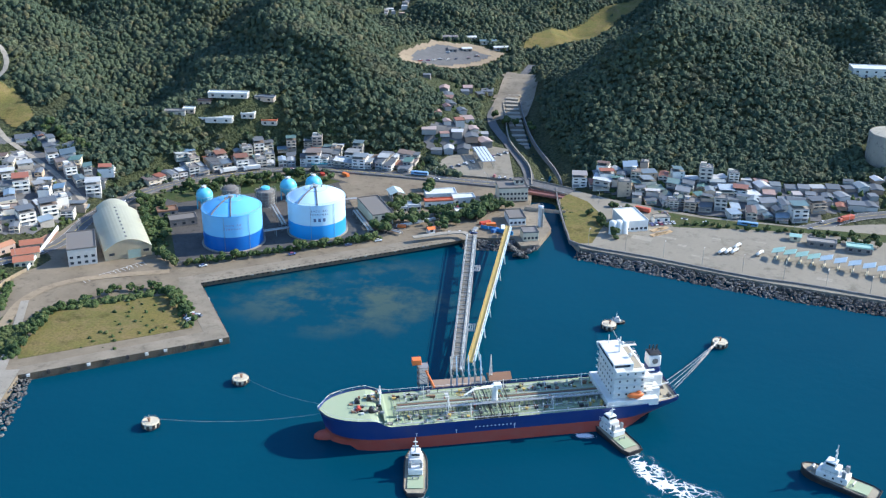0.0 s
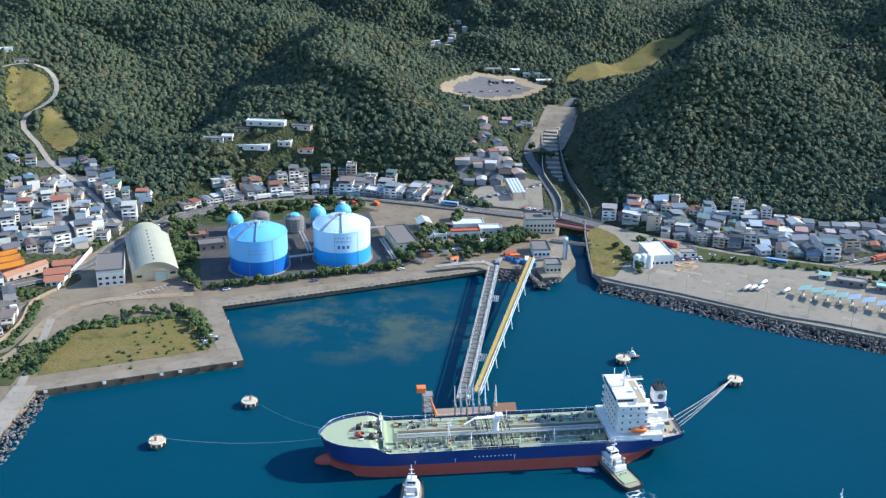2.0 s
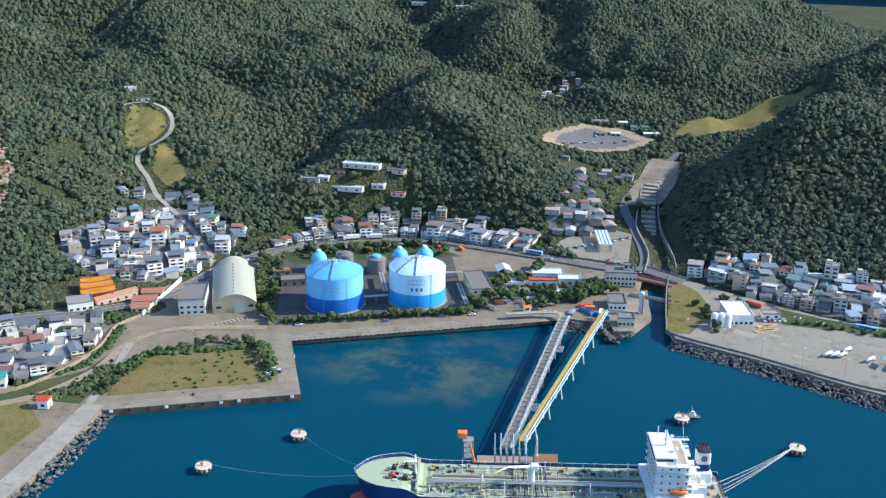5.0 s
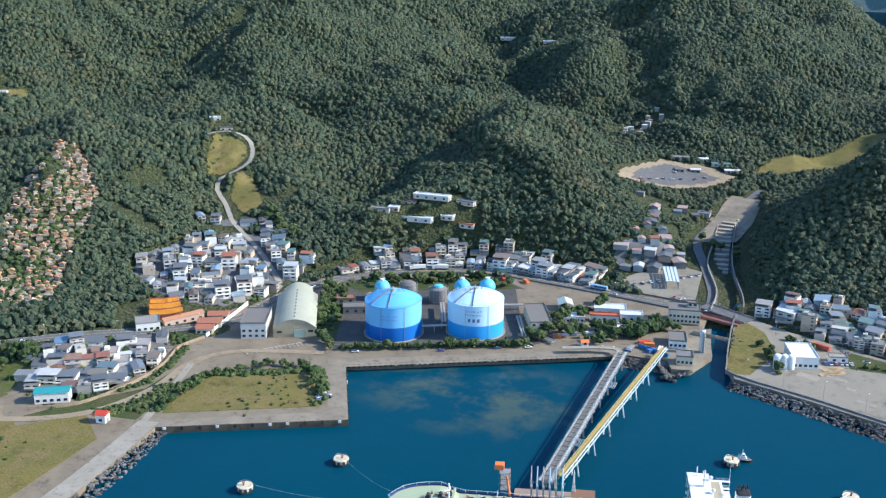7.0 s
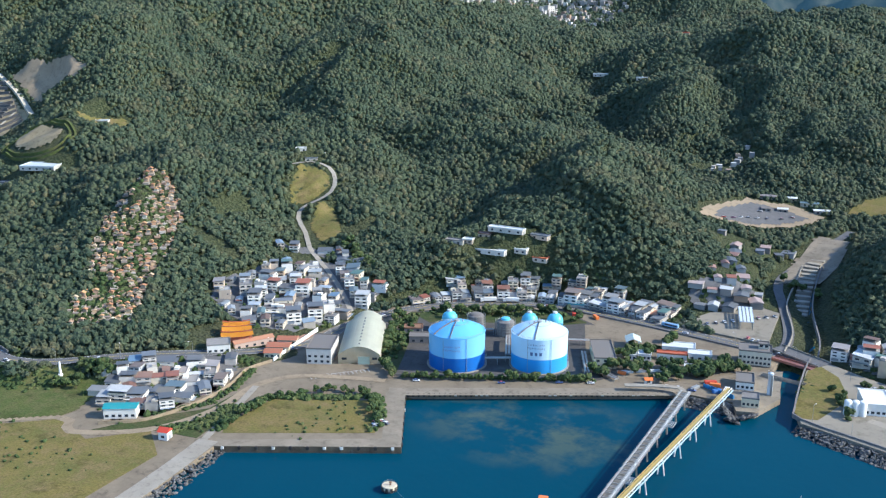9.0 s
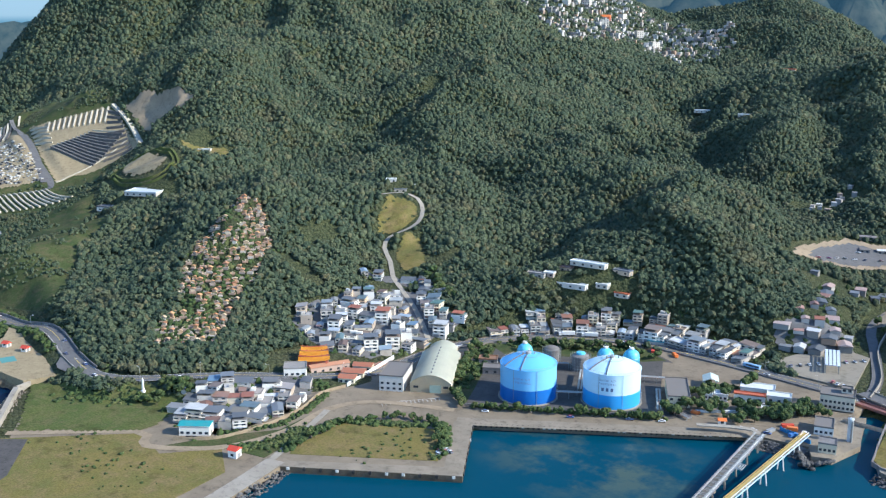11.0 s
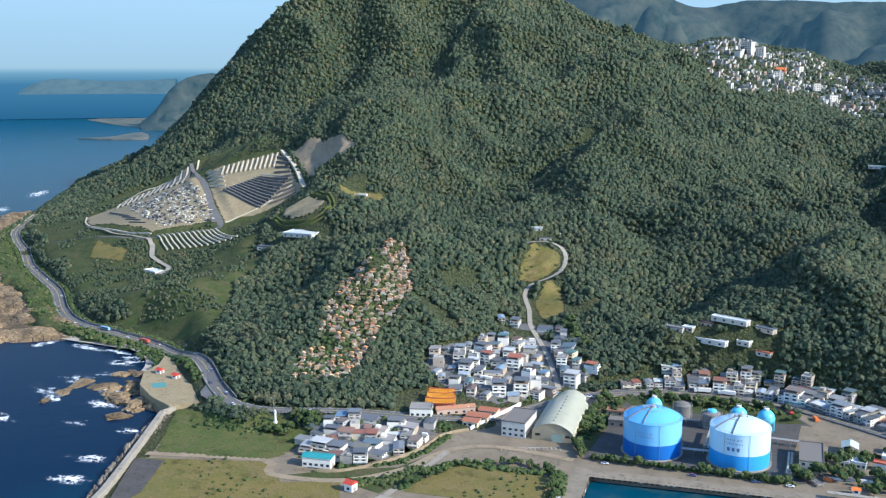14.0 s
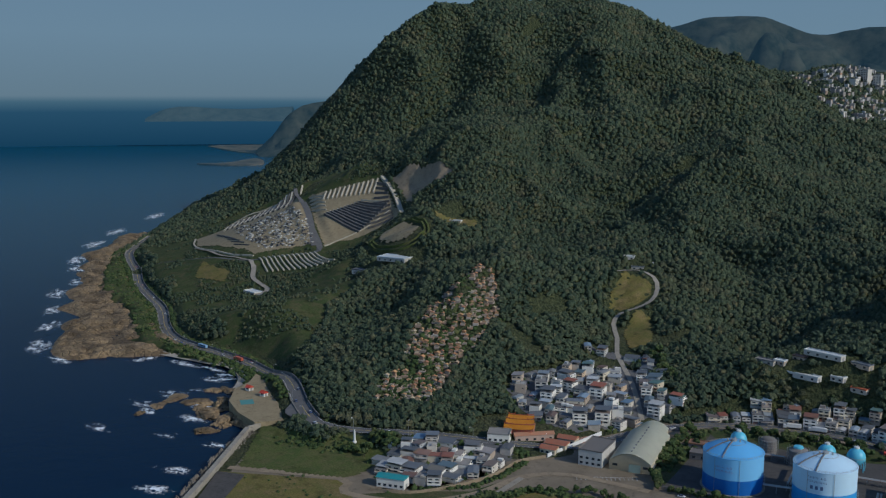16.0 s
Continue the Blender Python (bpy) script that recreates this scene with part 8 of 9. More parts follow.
def box_town(name, outline, n, size, label, seed, material, tall=1.0):
    r = np.random.default_rng(seed)
    poly = np.array(outline, float)
    p = r.uniform(poly.min(0), poly.max(0), (n * 4, 2))
    p = p[inside(p[:, 0], p[:, 1], poly)][:n]
    z = height(p[:, 0], p[:, 1])
    s = r.uniform(0.7, 1.3, len(p)) * size
    pl = np.stack([p[:, 0], p[:, 1], z - 1, s, (2 if size > 5 else 0) + tall * s * r.uniform(0.5, 1.15, len(p)), r.uniform(0, 0.5, len(p))], 1)
    return tagged(scatter_mesh(name, [(cube_v, cube_f)], pl, material, False), label, "town", kind="stuff")


m = Mat("far_house_render", 0.8)
m.color(m.ramp(m.island(), [(0.0, (0.48, 0.45, 0.40)), (0.3, (0.22, 0.20, 0.18)), (0.55, (0.58, 0.55, 0.50)), (0.75, (0.16, 0.16, 0.15)), (0.9, (0.34, 0.22, 0.14)), (1.0, (0.50, 0.46, 0.40))]))
FAR_HOUSE = m.m
m = Mat("back_row_roofing", 0.6)
m.color(m.ramp(m.island(), [(0.0, (0.09, 0.10, 0.11)), (0.25, (0.17, 0.18, 0.19)), (0.45, (0.06, 0.07, 0.08)), (0.6, (0.58, 0.57, 0.55)), (0.75, (0.13, 0.17, 0.18)), (0.88, (0.28, 0.10, 0.05)), (1.0, (0.42, 0.41, 0.39))]))
BACK_ROOF = m.m
wall_f = np.array([(0, 1, 5), (0, 5, 4), (1, 2, 6), (1, 6, 5), (2, 3, 7), (2, 7, 6), (3, 0, 4), (3, 4, 7)])
wall_v = np.array([(x, y, z) for z in (-0.4, 0.8) for x, y in ((-0.5, -0.62), (0.5, -0.62), (0.5, 0.62), (-0.5, 0.62))], float)
flat_v = np.array([(x, y, z) for z in (0.72, 0.84) for x, y in ((-0.53, -0.65), (0.53, -0.65), (0.53, 0.65), (-0.53, 0.65))], float)
flat_f = np.concatenate([wall_f, [(4, 5, 6), (4, 6, 7)]])
gab_v = np.array([(-0.58, -0.7, 0.76), (0.58, -0.7, 0.76), (0.58, 0.7, 0.76), (-0.58, 0.7, 0.76), (0, -0.7, 1.08), (0, 0.7, 1.08)], float)
gab_f = np.array([(0, 4, 5), (0, 5, 3), (4, 1, 2), (4, 2, 5), (0, 1, 4), (2, 3, 5), (0, 2, 1), (0, 3, 2)])
if LATER:
    tagged(scatter_mesh("back_row_houses", [(wall_v, wall_f)], np.array(LATER), FAR_HOUSE, False), "crowded small houses in the back rows of the town", "houses", kind="stuff")
    tagged(scatter_mesh("back_row_roofs", [(flat_v, flat_f), (gab_v, gab_f)], np.array(LATER), BACK_ROOF, False), "dark flat and gabled roofs of the back rows", "roofs", kind="stuff")
TOWN = [(-1075, 1546), (-1066, 1673), (-1066, 1846), (-1000, 1890), (-912, 1872), (-777, 1840), (-735, 1767), (-765, 1700), (-840, 1640), (-869, 1547), (-852, 1408), (-906, 1378), (-940, 1480)]
box_town("far_town", TOWN, 1000, 6.0, "pale far hill town spread over the ridge", 3, FAR_HOUSE)
FAR_WHITE = painted("far_white_render", (0.58, 0.54, 0.47), 0.7, wear=0.2)
for k, (x, y, wide, tall) in enumerate(((-1009, 1665, 12, 26), (-996, 1680, 14, 22), (-1022, 1668, 10, 18), (-930, 1640, 16, 16), (-905, 1720, 14, 18), (-860, 1700, 18, 14), (-955, 1740, 14, 15), (-985, 1600, 16, 12))):
    low_shed("far_tower_block", x, y, gz(x, y) - 2, wide, 11, tall, 15 * k, FAR_WHITE, FLAT_TOP, "pale tower block in the far hill town", win=3, group="tower blocks of the far town")
low_shed("far_temple_hall", -960, 1690, gz(-960, 1690) - 1, 18, 11, 9, 20, TIN_RED, ORANGE, "red hall with an orange roof in the far town", win=2, pitch=4)
box_town("valley_hamlet", [(-300, 1030), (-270, 1120), (-240, 1100), (-260, 1020)], 18, 4.5, "small pale hamlet in the valley", 4, FAR_HOUSE)
clear_area([(-300, 1030), (-270, 1120), (-240, 1100), (-260, 1020)], -0.1)


# ---- temple ----
def temple(x, y, z, rz):
    e = tagged(empty("temple", x, y, z, rz), "temple with golden-orange curved roofs and red ridges", "temple")
    gold = painted("glazed_orange_tile", (0.82, 0.38, 0.04), 0.35, wear=0.15, size=1.5)
    bm = bmesh.new()
    box(bm, 0, 0, -3, 26, 17, 8.5)
    part("hall", bm, painted("temple_red_wall", (0.36, 0.15, 0.10), 0.7, wear=0.3), e)
    for k, (yy, zz, ww, dd) in enumerate(((-6.5, 5.2, 28, 8), (0.5, 7.4, 26, 7.5), (7.0, 8.8, 24, 7))):
        for s in (-1, 1):
            bm = bmesh.new()
            rows = []
            for i in range(13):
                t = -1 + 2 * i / 12
                lift = 1.1 * abs(t) ** 3
                row = []
                for j in range(5):
                    v = j / 4
                    row.append(bm.verts.new((t * ww / 2, yy + s * v * dd / 2, zz + 2.4 * (1 - v) ** 1.5 + lift * (0.4 + 0.6 * v))))
                rows.append(row)
            for a, b in zip(rows, rows[1:]):
                for j in range(4):
                    bm.faces.new((a[j], b[j], b[j + 1], a[j + 1]))
            bmesh.ops.solidify(bm, geom=bm.faces[:], thickness=0.3)
            part("roof_slope", bm, gold, e)
        bm = bmesh.new()
        prev = None
        for i in range(13):
            t = -1 + 2 * i / 12
            p = (t * ww / 2, yy, zz + 2.7 + 1.3 * abs(t) ** 3)
            if prev:
                tube(bm, prev, p, 0.3, 6)
            prev = p
        for s in (-1, 1):
            tube(bm, (s * ww * 0.3, yy, zz + 2.8), (s * ww * 0.22, yy, zz + 4.3), 0.28, 6, 0.1)
        part("roof_ridge", bm, TIN_RED, e)
    for i in range(6):
        bm = bmesh.new()
        tube(bm, (-11 + i * 4.4, -9.5, -1), (-11 + i * 4.4, -9.5, 5), 0.35, 8)
        part("column", bm, painted("red_column", (0.42, 0.08, 0.05), 0.5), e)
    return e


hall_ = temple(-361, 453, 7.5, 48)
hall_.scale = (0.72, 0.82, 0.85)
clear_area([(-384, 440), (-372, 470), (-345, 476), (-340, 432), (-362, 418)], 5)
low_shed("temple_house", -356, 433, 4.0, 14, 12, 8.5, 48, HOUSE_WHITE, FLAT_TOP, "cream flat-roofed house beside the temple", win=4)
e = low_shed("temple_gallery", -350, 456, 4.5, 26, 6, 4.5, 68, painted("pink_plaster", (0.50, 0.36, 0.28), 0.8), painted("terracotta_tile", (0.42, 0.20, 0.11), 0.8, wear=0.3), "long gallery with a terracotta roof beside the temple", win=5, pitch=1.4)
for k, (x, y, sx, sy) in enumerate(((-333, 462, 14, 9), (-337, 474, 12, 8), (-328, 452, 10, 8))):
    low_shed("red_roof_house", x, y, 3.5, sx, sy, 3.8, 33, CLAD, painted("brick_red_roof", (0.36, 0.13, 0.07), 0.8, wear=0.3), "low house with a brick-red roof by the white wall", win=3, pitch=1.5, group="red-roofed yard houses")
paving("temple_yard", [(-322, 449), (-336, 500), (-345, 485), (-342, 455), (-332, 440)], 3.62, painted("red_paving", (0.36, 0.19, 0.12), 0.85, wear=0.35, size=6), "reddish paved yard of the temple", "yard")


# ---- hillside graves ----
GRAVE = varied("grave_stone", [(0.0, (0.58, 0.52, 0.40)), (0.25, (0.50, 0.30, 0.13)), (0.45, (0.68, 0.62, 0.48)), (0.62, (0.46, 0.22, 0.09)), (0.8, (0.22, 0.21, 0.17)), (1.0, (0.60, 0.44, 0.25))], 0.8, 1.5, 0.3)
GRAVE_SLAB = varied("grave_slab", [(0.0, (0.26, 0.23, 0.19)), (0.5, (0.36, 0.22, 0.13)), (1.0, (0.42, 0.38, 0.32))], 0.85, 1.5, 0.4)


GRAVE_ROOF = varied("grave_roof_tile", [(0.0, (0.50, 0.20, 0.07)), (0.4, (0.58, 0.32, 0.12)), (0.7, (0.38, 0.14, 0.05)), (1.0, (0.60, 0.46, 0.28))], 0.7, 1.5, 0.2)


def grave(roofed, label):
    e = tagged(empty("grave", 0, 0, -60), label, "grave", "hillside graves")
    bm = bmesh.new()
    for i in range(9):
        a = math.pi * i / 8
        box(bm, 2.0 * math.cos(a), 1.6 * math.sin(a), -1.0, 0.35, 1.0, 2.1 - 0.5 * abs(math.cos(a)), math.degrees(a))
    part("curved_wall", bm, GRAVE, e)
    bm = bmesh.new()
    box(bm, 0, -0.3, -1.0, 4.0, 3.6, 1.2)
    part("forecourt", bm, GRAVE_SLAB, e)
    bm = bmesh.new()
    if roofed:
        box(bm, 0, 0.9, 0.2, 2.6, 1.8, 1.9)
    else:
        box(bm, 0, 0.9, 0.2, 1.1, 0.3, 1.2, bevel=0.06)
    part("headstone" if not roofed else "shrine", bm, GRAVE, e)
    if roofed:
        bm = bmesh.new()
        for s in (-1, 1):
            box(bm, s * 0.9, 0.9, 2.2, 2.1, 2.8, 0.2, ry=s * 20)
        part("tiled_roof", bm, GRAVE_ROOF, e, "terracotta tiled roof")
    return e


GM = [grave(False, "small stone hillside grave with a curved back wall"), grave(True, "small roofed hillside tomb among the graves")]
GAREA = [(-556, 520), (-574, 556), (-545, 560), (-497, 528), (-470, 494), (-452, 458), (-418, 417), (-444, 388), (-467, 402), (-477, 431), (-508, 452), (-533, 481)]
clear_area(GAREA, 0)
rg = random.Random(9)
pg = np.array(GAREA, float)
cnt = 0
spots = []
for k in range(6000):
    x, y = rg.uniform(-574, -418), rg.uniform(388, 560)
    if cnt >= 285:
        break
    if not inside(np.array([x]), np.array([y]), pg)[0]:
        continue
    if any(abs(x - a) < 4.4 and abs(y - b) < 4.4 for a, b in spots) or value_noise(x, y, 16, 91) < 0.22:
        continue
    spots.append((x, y))
    cnt += 1
    s = rg.uniform(0.8, 1.25)
    c = copy_thing(GM[rg.random() < 0.6], pose(x, y, gz(x, y) + 0.7, 0, 0, rg.uniform(30, 60)))
    c.scale = (s, s, s * rg.uniform(0.9, 1.3))

# ---- terraced cemetery on the far slope ----
CEM_PALE = m_ground("cemetery_concrete", (0.44, 0.39, 0.29), (0.56, 0.50, 0.39), 8)
CEM_SAND = m_ground("cemetery_sand", (0.27, 0.21, 0.12), (0.36, 0.29, 0.17), 9)
CEM_DARK = m_ground("tomb_granite", (0.09, 0.085, 0.08), (0.17, 0.16, 0.15), 5)
CEM_A = [(-984, 679), (-880, 654), (-915, 566), (-1023, 598), (-1072, 616), (-1045, 630)]
CEM_B = [(-1206, 554), (-1125, 622), (-1096, 616), (-923, 563), (-963, 501), (-1123, 481), (-1201, 506)]
CEM_C = [(-953, 500), (-900, 552), (-829, 545), (-892, 486)]
for o in (CEM_A, CEM_B, CEM_C):
    clear_area(o, 6)
    # CEM_C's darker scrub colour stands for greenery and shadow between its rows
    drape("cemetery_ground", o, CEM_SAND if o is not CEM_C else SCRUB, "tan terraced cemetery ground on the slope", 0.7, 4)


def terraces(label, p0, p1, q0, q1, n, tall, wide, material, step=9.0):
    """Low retaining walls in a fan between two edges, each a part."""
    e = tagged(empty("tomb_terraces"), label, "cemetery terraces", "cemetery terraces")
    for i in range(n):
        t = i / max(1, n - 1)
        a = np.array(p0, float) * (1 - t) + np.array(p1, float) * t
        b = np.array(q0, float) * (1 - t) + np.array(q1, float) * t
        k = max(2, int(np.hypot(*(b - a)) / step))
        line = [a + (b - a) * j / k for j in range(k + 1)]
        nn = np.array((-(b - a)[1], (b - a)[0])) / np.hypot(*(b - a)) * wide / 2
        bm = bmesh.new()
        rows = []
        for x, y in line:
            z = gz(x, y) + 0.5
            rows.append([bm.verts.new((x + sx * nn[0], y + sx * nn[1], z + h)) for sx, h in ((-1, -2), (-1, tall), (1, tall), (1, -2))])
        for u, v in zip(rows, rows[1:]):
            for j in range(3):
                bm.faces.new((u[j], v[j], v[j + 1], u[j + 1]))
        bm.faces.new(rows[0][::-1])
        bm.faces.new(rows[-1])
        part("terrace_wall", bm, material, e)
    return e


# broad rows of the upper field, split by the slanting path
terraces("long rows of dark granite tombs with pale tops", (-966, 640), (-982, 600), (-926, 658), (-912, 612), 11, 2.4, 2.6, CEM_DARK)
terraces("long pale kerbs between the tomb rows", (-968, 644), (-984, 604), (-929, 662), (-914, 616), 11, 1.5, 1.0, CEM_PALE)
terraces("short rows of dark tombs beside the broad stair", (-978, 672), (-908, 622), (-960, 676), (-888, 646), 10, 2.2, 3.0, CEM_DARK)
terraces("short pale rows at the top of the cemetery", (-1040, 630), (-984, 676), (-1020, 616), (-966, 660), 12, 2.2, 1.6, CEM_PALE)
terraces("short stepped pale rows beside the cemetery road", (-1062, 616), (-1014, 598), (-1030, 622), (-990, 606), 5, 1.8, 1.4, CEM_PALE)
# oblique short rows along the upper edge of the lower field
terraces("pale sloping tomb rows along the upper edge", (-1198, 552), (-1118, 618), (-1168, 536), (-1080, 590), 13, 2.0, 2.4, CEM_PALE)
terraces("dark tomb rows along the upper edge", (-1194, 556), (-1114, 621), (-1166, 540), (-1078, 593), 13, 2.4, 1.6, CEM_DARK)
terraces("low dark tomb rows on the tan lower field", (-1150, 520), (-1030, 500), (-1105, 512), (-1000, 508), 7, 1.2, 1.8, CEM_DARK)
# slanting rows of the small lower field
terraces("slanting pale tomb rows of the lower field", (-950, 501), (-902, 550), (-894, 489), (-834, 543), 13, 1.6, 1.5, CEM_PALE)
TOMB_AREA = [(-1120, 530), (-1050, 590), (-1000, 582), (-925, 562), (-968, 512), (-1040, 516)]
box_town("tombs", TOMB_AREA, 620, 2.6, "white tombs crowded on the slope", 8, painted("white_tomb", (0.56, 0.53, 0.46), 0.7, wear=0.3), 0.75)
box_town("dark_tombs", TOMB_AREA, 260, 2.6, "dark granite tombs among the white ones", 18, CEM_DARK)
STAIR_LINE = [(-982, 682), (-930, 672), (-879, 653)]
wall_run("cemetery_stair", STAIR_LINE, 6.5, 1.6, CEM_PALE, "broad pale stair along the cemetery", step=10)
wall_run("cemetery_path", [(-913, 656), (-914, 612), (-915, 568)], 2.0, 1.2, CEM_PALE, "straight pale path between the tomb rows", step=8)
wall_run("cemetery_edge", [(-1204, 556), (-1125, 624), (-1096, 618)], 2.0, 1.6, CEM_PALE, "pale kerb wall of the cemetery", step=10)
wall_run("cemetery_edge", [(-1201, 506), (-1123, 481), (-1024, 480), (-963, 499)], 2.0, 1.5, CEM_PALE, "pale kerb wall below the cemetery", step=10)
def hill_strip(name, line, width, material, label):
    bm = bmesh.new()
    pts = smooth_line(line, 6.0)
    ribbon(bm, [tuple(p) for p in pts], width, lambda x, y: gz(x, y) + 1.0)
    clear_line(line, width / 2 + 2)
    return tagged(part(name, bm, material), label, "road", kind="structure")


hill_strip("cemetery_lane", [(-1110, 618), (-1060, 606), (-990, 584), (-920, 558)], 8, ASPHALT, "straight grey lane between the cemetery fields")
hill_strip("cemetery_lane", [(-1114, 478), (-1024, 476), (-975, 488), (-930, 486), (-888, 470), (-831, 464), (-814, 446)], 5.5, CONCRETE, "pale concrete lane below the cemetery")
# the oval lawn with hedged rings round it
OVAL = [(-768 + 33 * math.cos(a * 0.393), 586 + 17 * math.sin(a * 0.393)) for a in range(16)]
drape("oval_lawn", OVAL, CEM_SAND, "oval tan lawn on the hill", 1.2, 3)
clear_area(OVAL, 16)
for k in (1.25, 1.45):
    ring = [(-768 + 33 * k * math.cos(a * 0.393), 586 + 17 * k * math.sin(a * 0.393)) for a in range(17)]
    wall_run("ring_hedge", ring, 2.0, 1.6, GREEN, "clipped green hedge round the oval lawn", step=6)
OPEN = [(-776, 632), (-752, 676), (-716, 660), (-730, 624)]
drape("bare_slope", OPEN, GRASS, "grassy terrace with low walls in the woods", 0.8)
clear_area(OPEN, 3)
long_block(-756, 650, 35, 16, 7, 4, TIN_WHITE, "small white pavilion on a grassy terrace")
BARE = [(-972, 684), (-940, 700), (-909, 712), (-849, 710), (-858, 696), (-884, 675), (-880, 664), (-925, 676)]
drape("bare_slope", BARE, DIRT, "dry bare slope above the cemetery", 0.8, 5)
clear_area(BARE, -4)
drape("bare_slope", [(-1010, 452), (-930, 460), (-900, 440), (-960, 425)], GRASS, "dry grassy slope below the cemetery", 0.8, 5)
clear_area([(-1010, 452), (-930, 460), (-900, 440), (-960, 425)], -2)
# ---- little park by the cove ----
PARK = [(-462, 331), (-466, 346), (-494, 356), (-539, 363), (-583, 355), (-564, 342), (-552, 326), (-525, 312), (-494, 308), (-469, 310)]
paving("park_lawn", PARK, 8.0, CEM_SAND, "dry lawn of the raised seaside park", "lawn", foot=-2)
paving("ball_court", [(-522, 319), (-511, 316), (-508, 325), (-519, 328)], 8.06, painted("court_teal", (0.08, 0.26, 0.24), 0.8, wear=0.2), "small teal ball court in the park", "court", foot=7.9)
clear_area([(-455, 330), (-490, 356), (-540, 372), (-600, 372), (-572, 340), (-545, 325), (-500, 325)], 4)
for x, y in ((-523, 338), (-542, 334)):
    low_shed("park_pavilion", x, y, 8.0, 4.4, 4, 2.6, 20, HOUSE_WHITE, RED, "small park pavilion with a red-orange roof", win=1, pitch=1.6, group="park pavilions")
low_shed("shore_pavilion", -289.5, 336.5, 3.6, 5, 5, 4.4, 20, SHIP_WHITE, RED, "white pavilion with a red roof by the promenade", win=1, pitch=1.8)
bm = bmesh.new()
lathe(bm, [(1.6, 0), (1.5, 1.0), (0.9, 1.2), (0.6, 8), (0, 9.2)], 8)
ob = part("obelisk", bm, SHIP_WHITE)
ob.matrix_basis = pose(-398, 350, gz(-398, 350))
tagged(ob, "white stone obelisk at the hill foot", "obelisk")
clear_area([(-404, 344), (-392, 344), (-392, 356), (-404, 356)], 5)
# ---- single trees and bushes ----
CROWNS = []
for s in range(4):
    co, fa = crown_shape(100 + s, 2)
    me = bpy.data.meshes.new("crown")
    me.from_pydata([tuple(v) for v in co], [], [tuple(f) for f in fa])
    me.materials.append(CROWN_TOWN)
    CROWNS.append(me)


def garden_tree(k, label):
    """A short forked trunk under several uneven leaf clumps."""
    r = random.Random(k)
    e = tagged(empty("tree", 0, 0, -70), label, "tree", "harbour trees")
    bm = bmesh.new()
    tube(bm, (0, 0, -0.5), (0.1, 0, 2.2), 0.28, 7, 0.2)
    for j in range(3):
        a = j * 2.1 + k
        tube(bm, (0.1, 0, 2.0), (1.3 * math.cos(a), 1.3 * math.sin(a), 3.8), 0.16, 5, 0.07)
    part("trunk", bm, BARK, e)
    bm = bmesh.new()
    for j in range(7):
        a = j * 0.9 + k
        d = 0 if j == 0 else r.uniform(1.2, 1.9)
        rad = r.uniform(1.1, 1.8)
        v0 = len(bm.verts)
        made = bmesh.ops.create_icosphere(bm, subdivisions=2, radius=rad, matrix=pose(d * math.cos(a), d * math.sin(a), r.uniform(3.2, 5.2)))
        for v in made["verts"]:
            v.co += Vector((noise.noise(v.co * 1.3), noise.noise(v.co * 1.3 + Vector((7, 0, 0))), noise.noise(v.co * 1.3 + Vector((0, 9, 0))))) * 0.9
    part("crown", bm, CROWN_TOWN, e, smooth=False)
    return e


TREES = [garden_tree(1, "broadleaf tree with a dense dark green crown"), garden_tree(2, "broadleaf tree with an uneven green crown"), garden_tree(5, "low spreading tree with green leaves"), garden_tree(9, "bushy tree with dark green leaves")]
rt = random.Random(31)


def set_tree(x, y, s, z=None):
    zz = max(gz(x, y), PLAIN + 0.3) if z is None else z
    c = copy_thing(rt.choice(TREES), pose(x, y, zz, 0, 0, rt.uniform(0, 360)))
    c.scale = (s * rt.uniform(0.85, 1.2), s * rt.uniform(0.85, 1.2), s * rt.uniform(0.8, 1.2))


def tree_line(a, b, n, s, jit=1.5):
    for i in range(n):
        t = (i + 0.5) / n
        set_tree(a[0] + (b[0] - a[0]) * t + rt.uniform(-jit, jit), a[1] + (b[1] - a[1]) * t + rt.uniform(-jit, jit), s * rt.uniform(0.7, 1.25))


tree_line((-262, 480), (-246, 468), 7, 1.0)
tree_line((-242, 470), (-148, 530), 26, 0.72)
tree_line((-275, 492), (-315, 565), 16, 0.95, 2.5)
tree_line((-268, 500), (-300, 560), 9, 0.8, 3)
tree_line((-300, 582), (-226, 630), 20, 0.9, 3)
tree_line((-285, 578), (-240, 610), 10, 0.85, 5)
tree_line((-222, 612), (-205, 622), 6, 0.8, 3)
tree_line((-150, 552), (-135, 572), 8, 0.9, 4)
tree_line((-135, 580), (-160, 600), 6, 0.8, 4)
tree_line((-112, 566), (-96, 590), 16, 1.0, 6)
tree_line((-100, 575), (-90, 600), 10, 1.0, 4)
tree_line((-130, 560), (-112, 556), 6, 0.8, 4)
tree_line((-30, 600), (-12, 560), 8, 0.8, 3)
tree_line((-20, 615), (0, 606), 7, 0.7, 2)
tree_line((25, 594), (140, 596), 22, 0.55, 2)
tree_line((100, 586), (140, 584), 8, 0.8, 2.5)
tree_line((-372, 365), (-395, 358), 8, 1.0, 4)
tree_line((-380, 352), (-400, 345), 7, 0.9, 4)
tree_line((-350, 440), (-360, 426), 5, 0.9, 3)
tree_line((-420, 620), (-370, 600), 10, 1.0, 6)
tree_line((-120, 790), (-90, 770), 8, 0.9, 5)

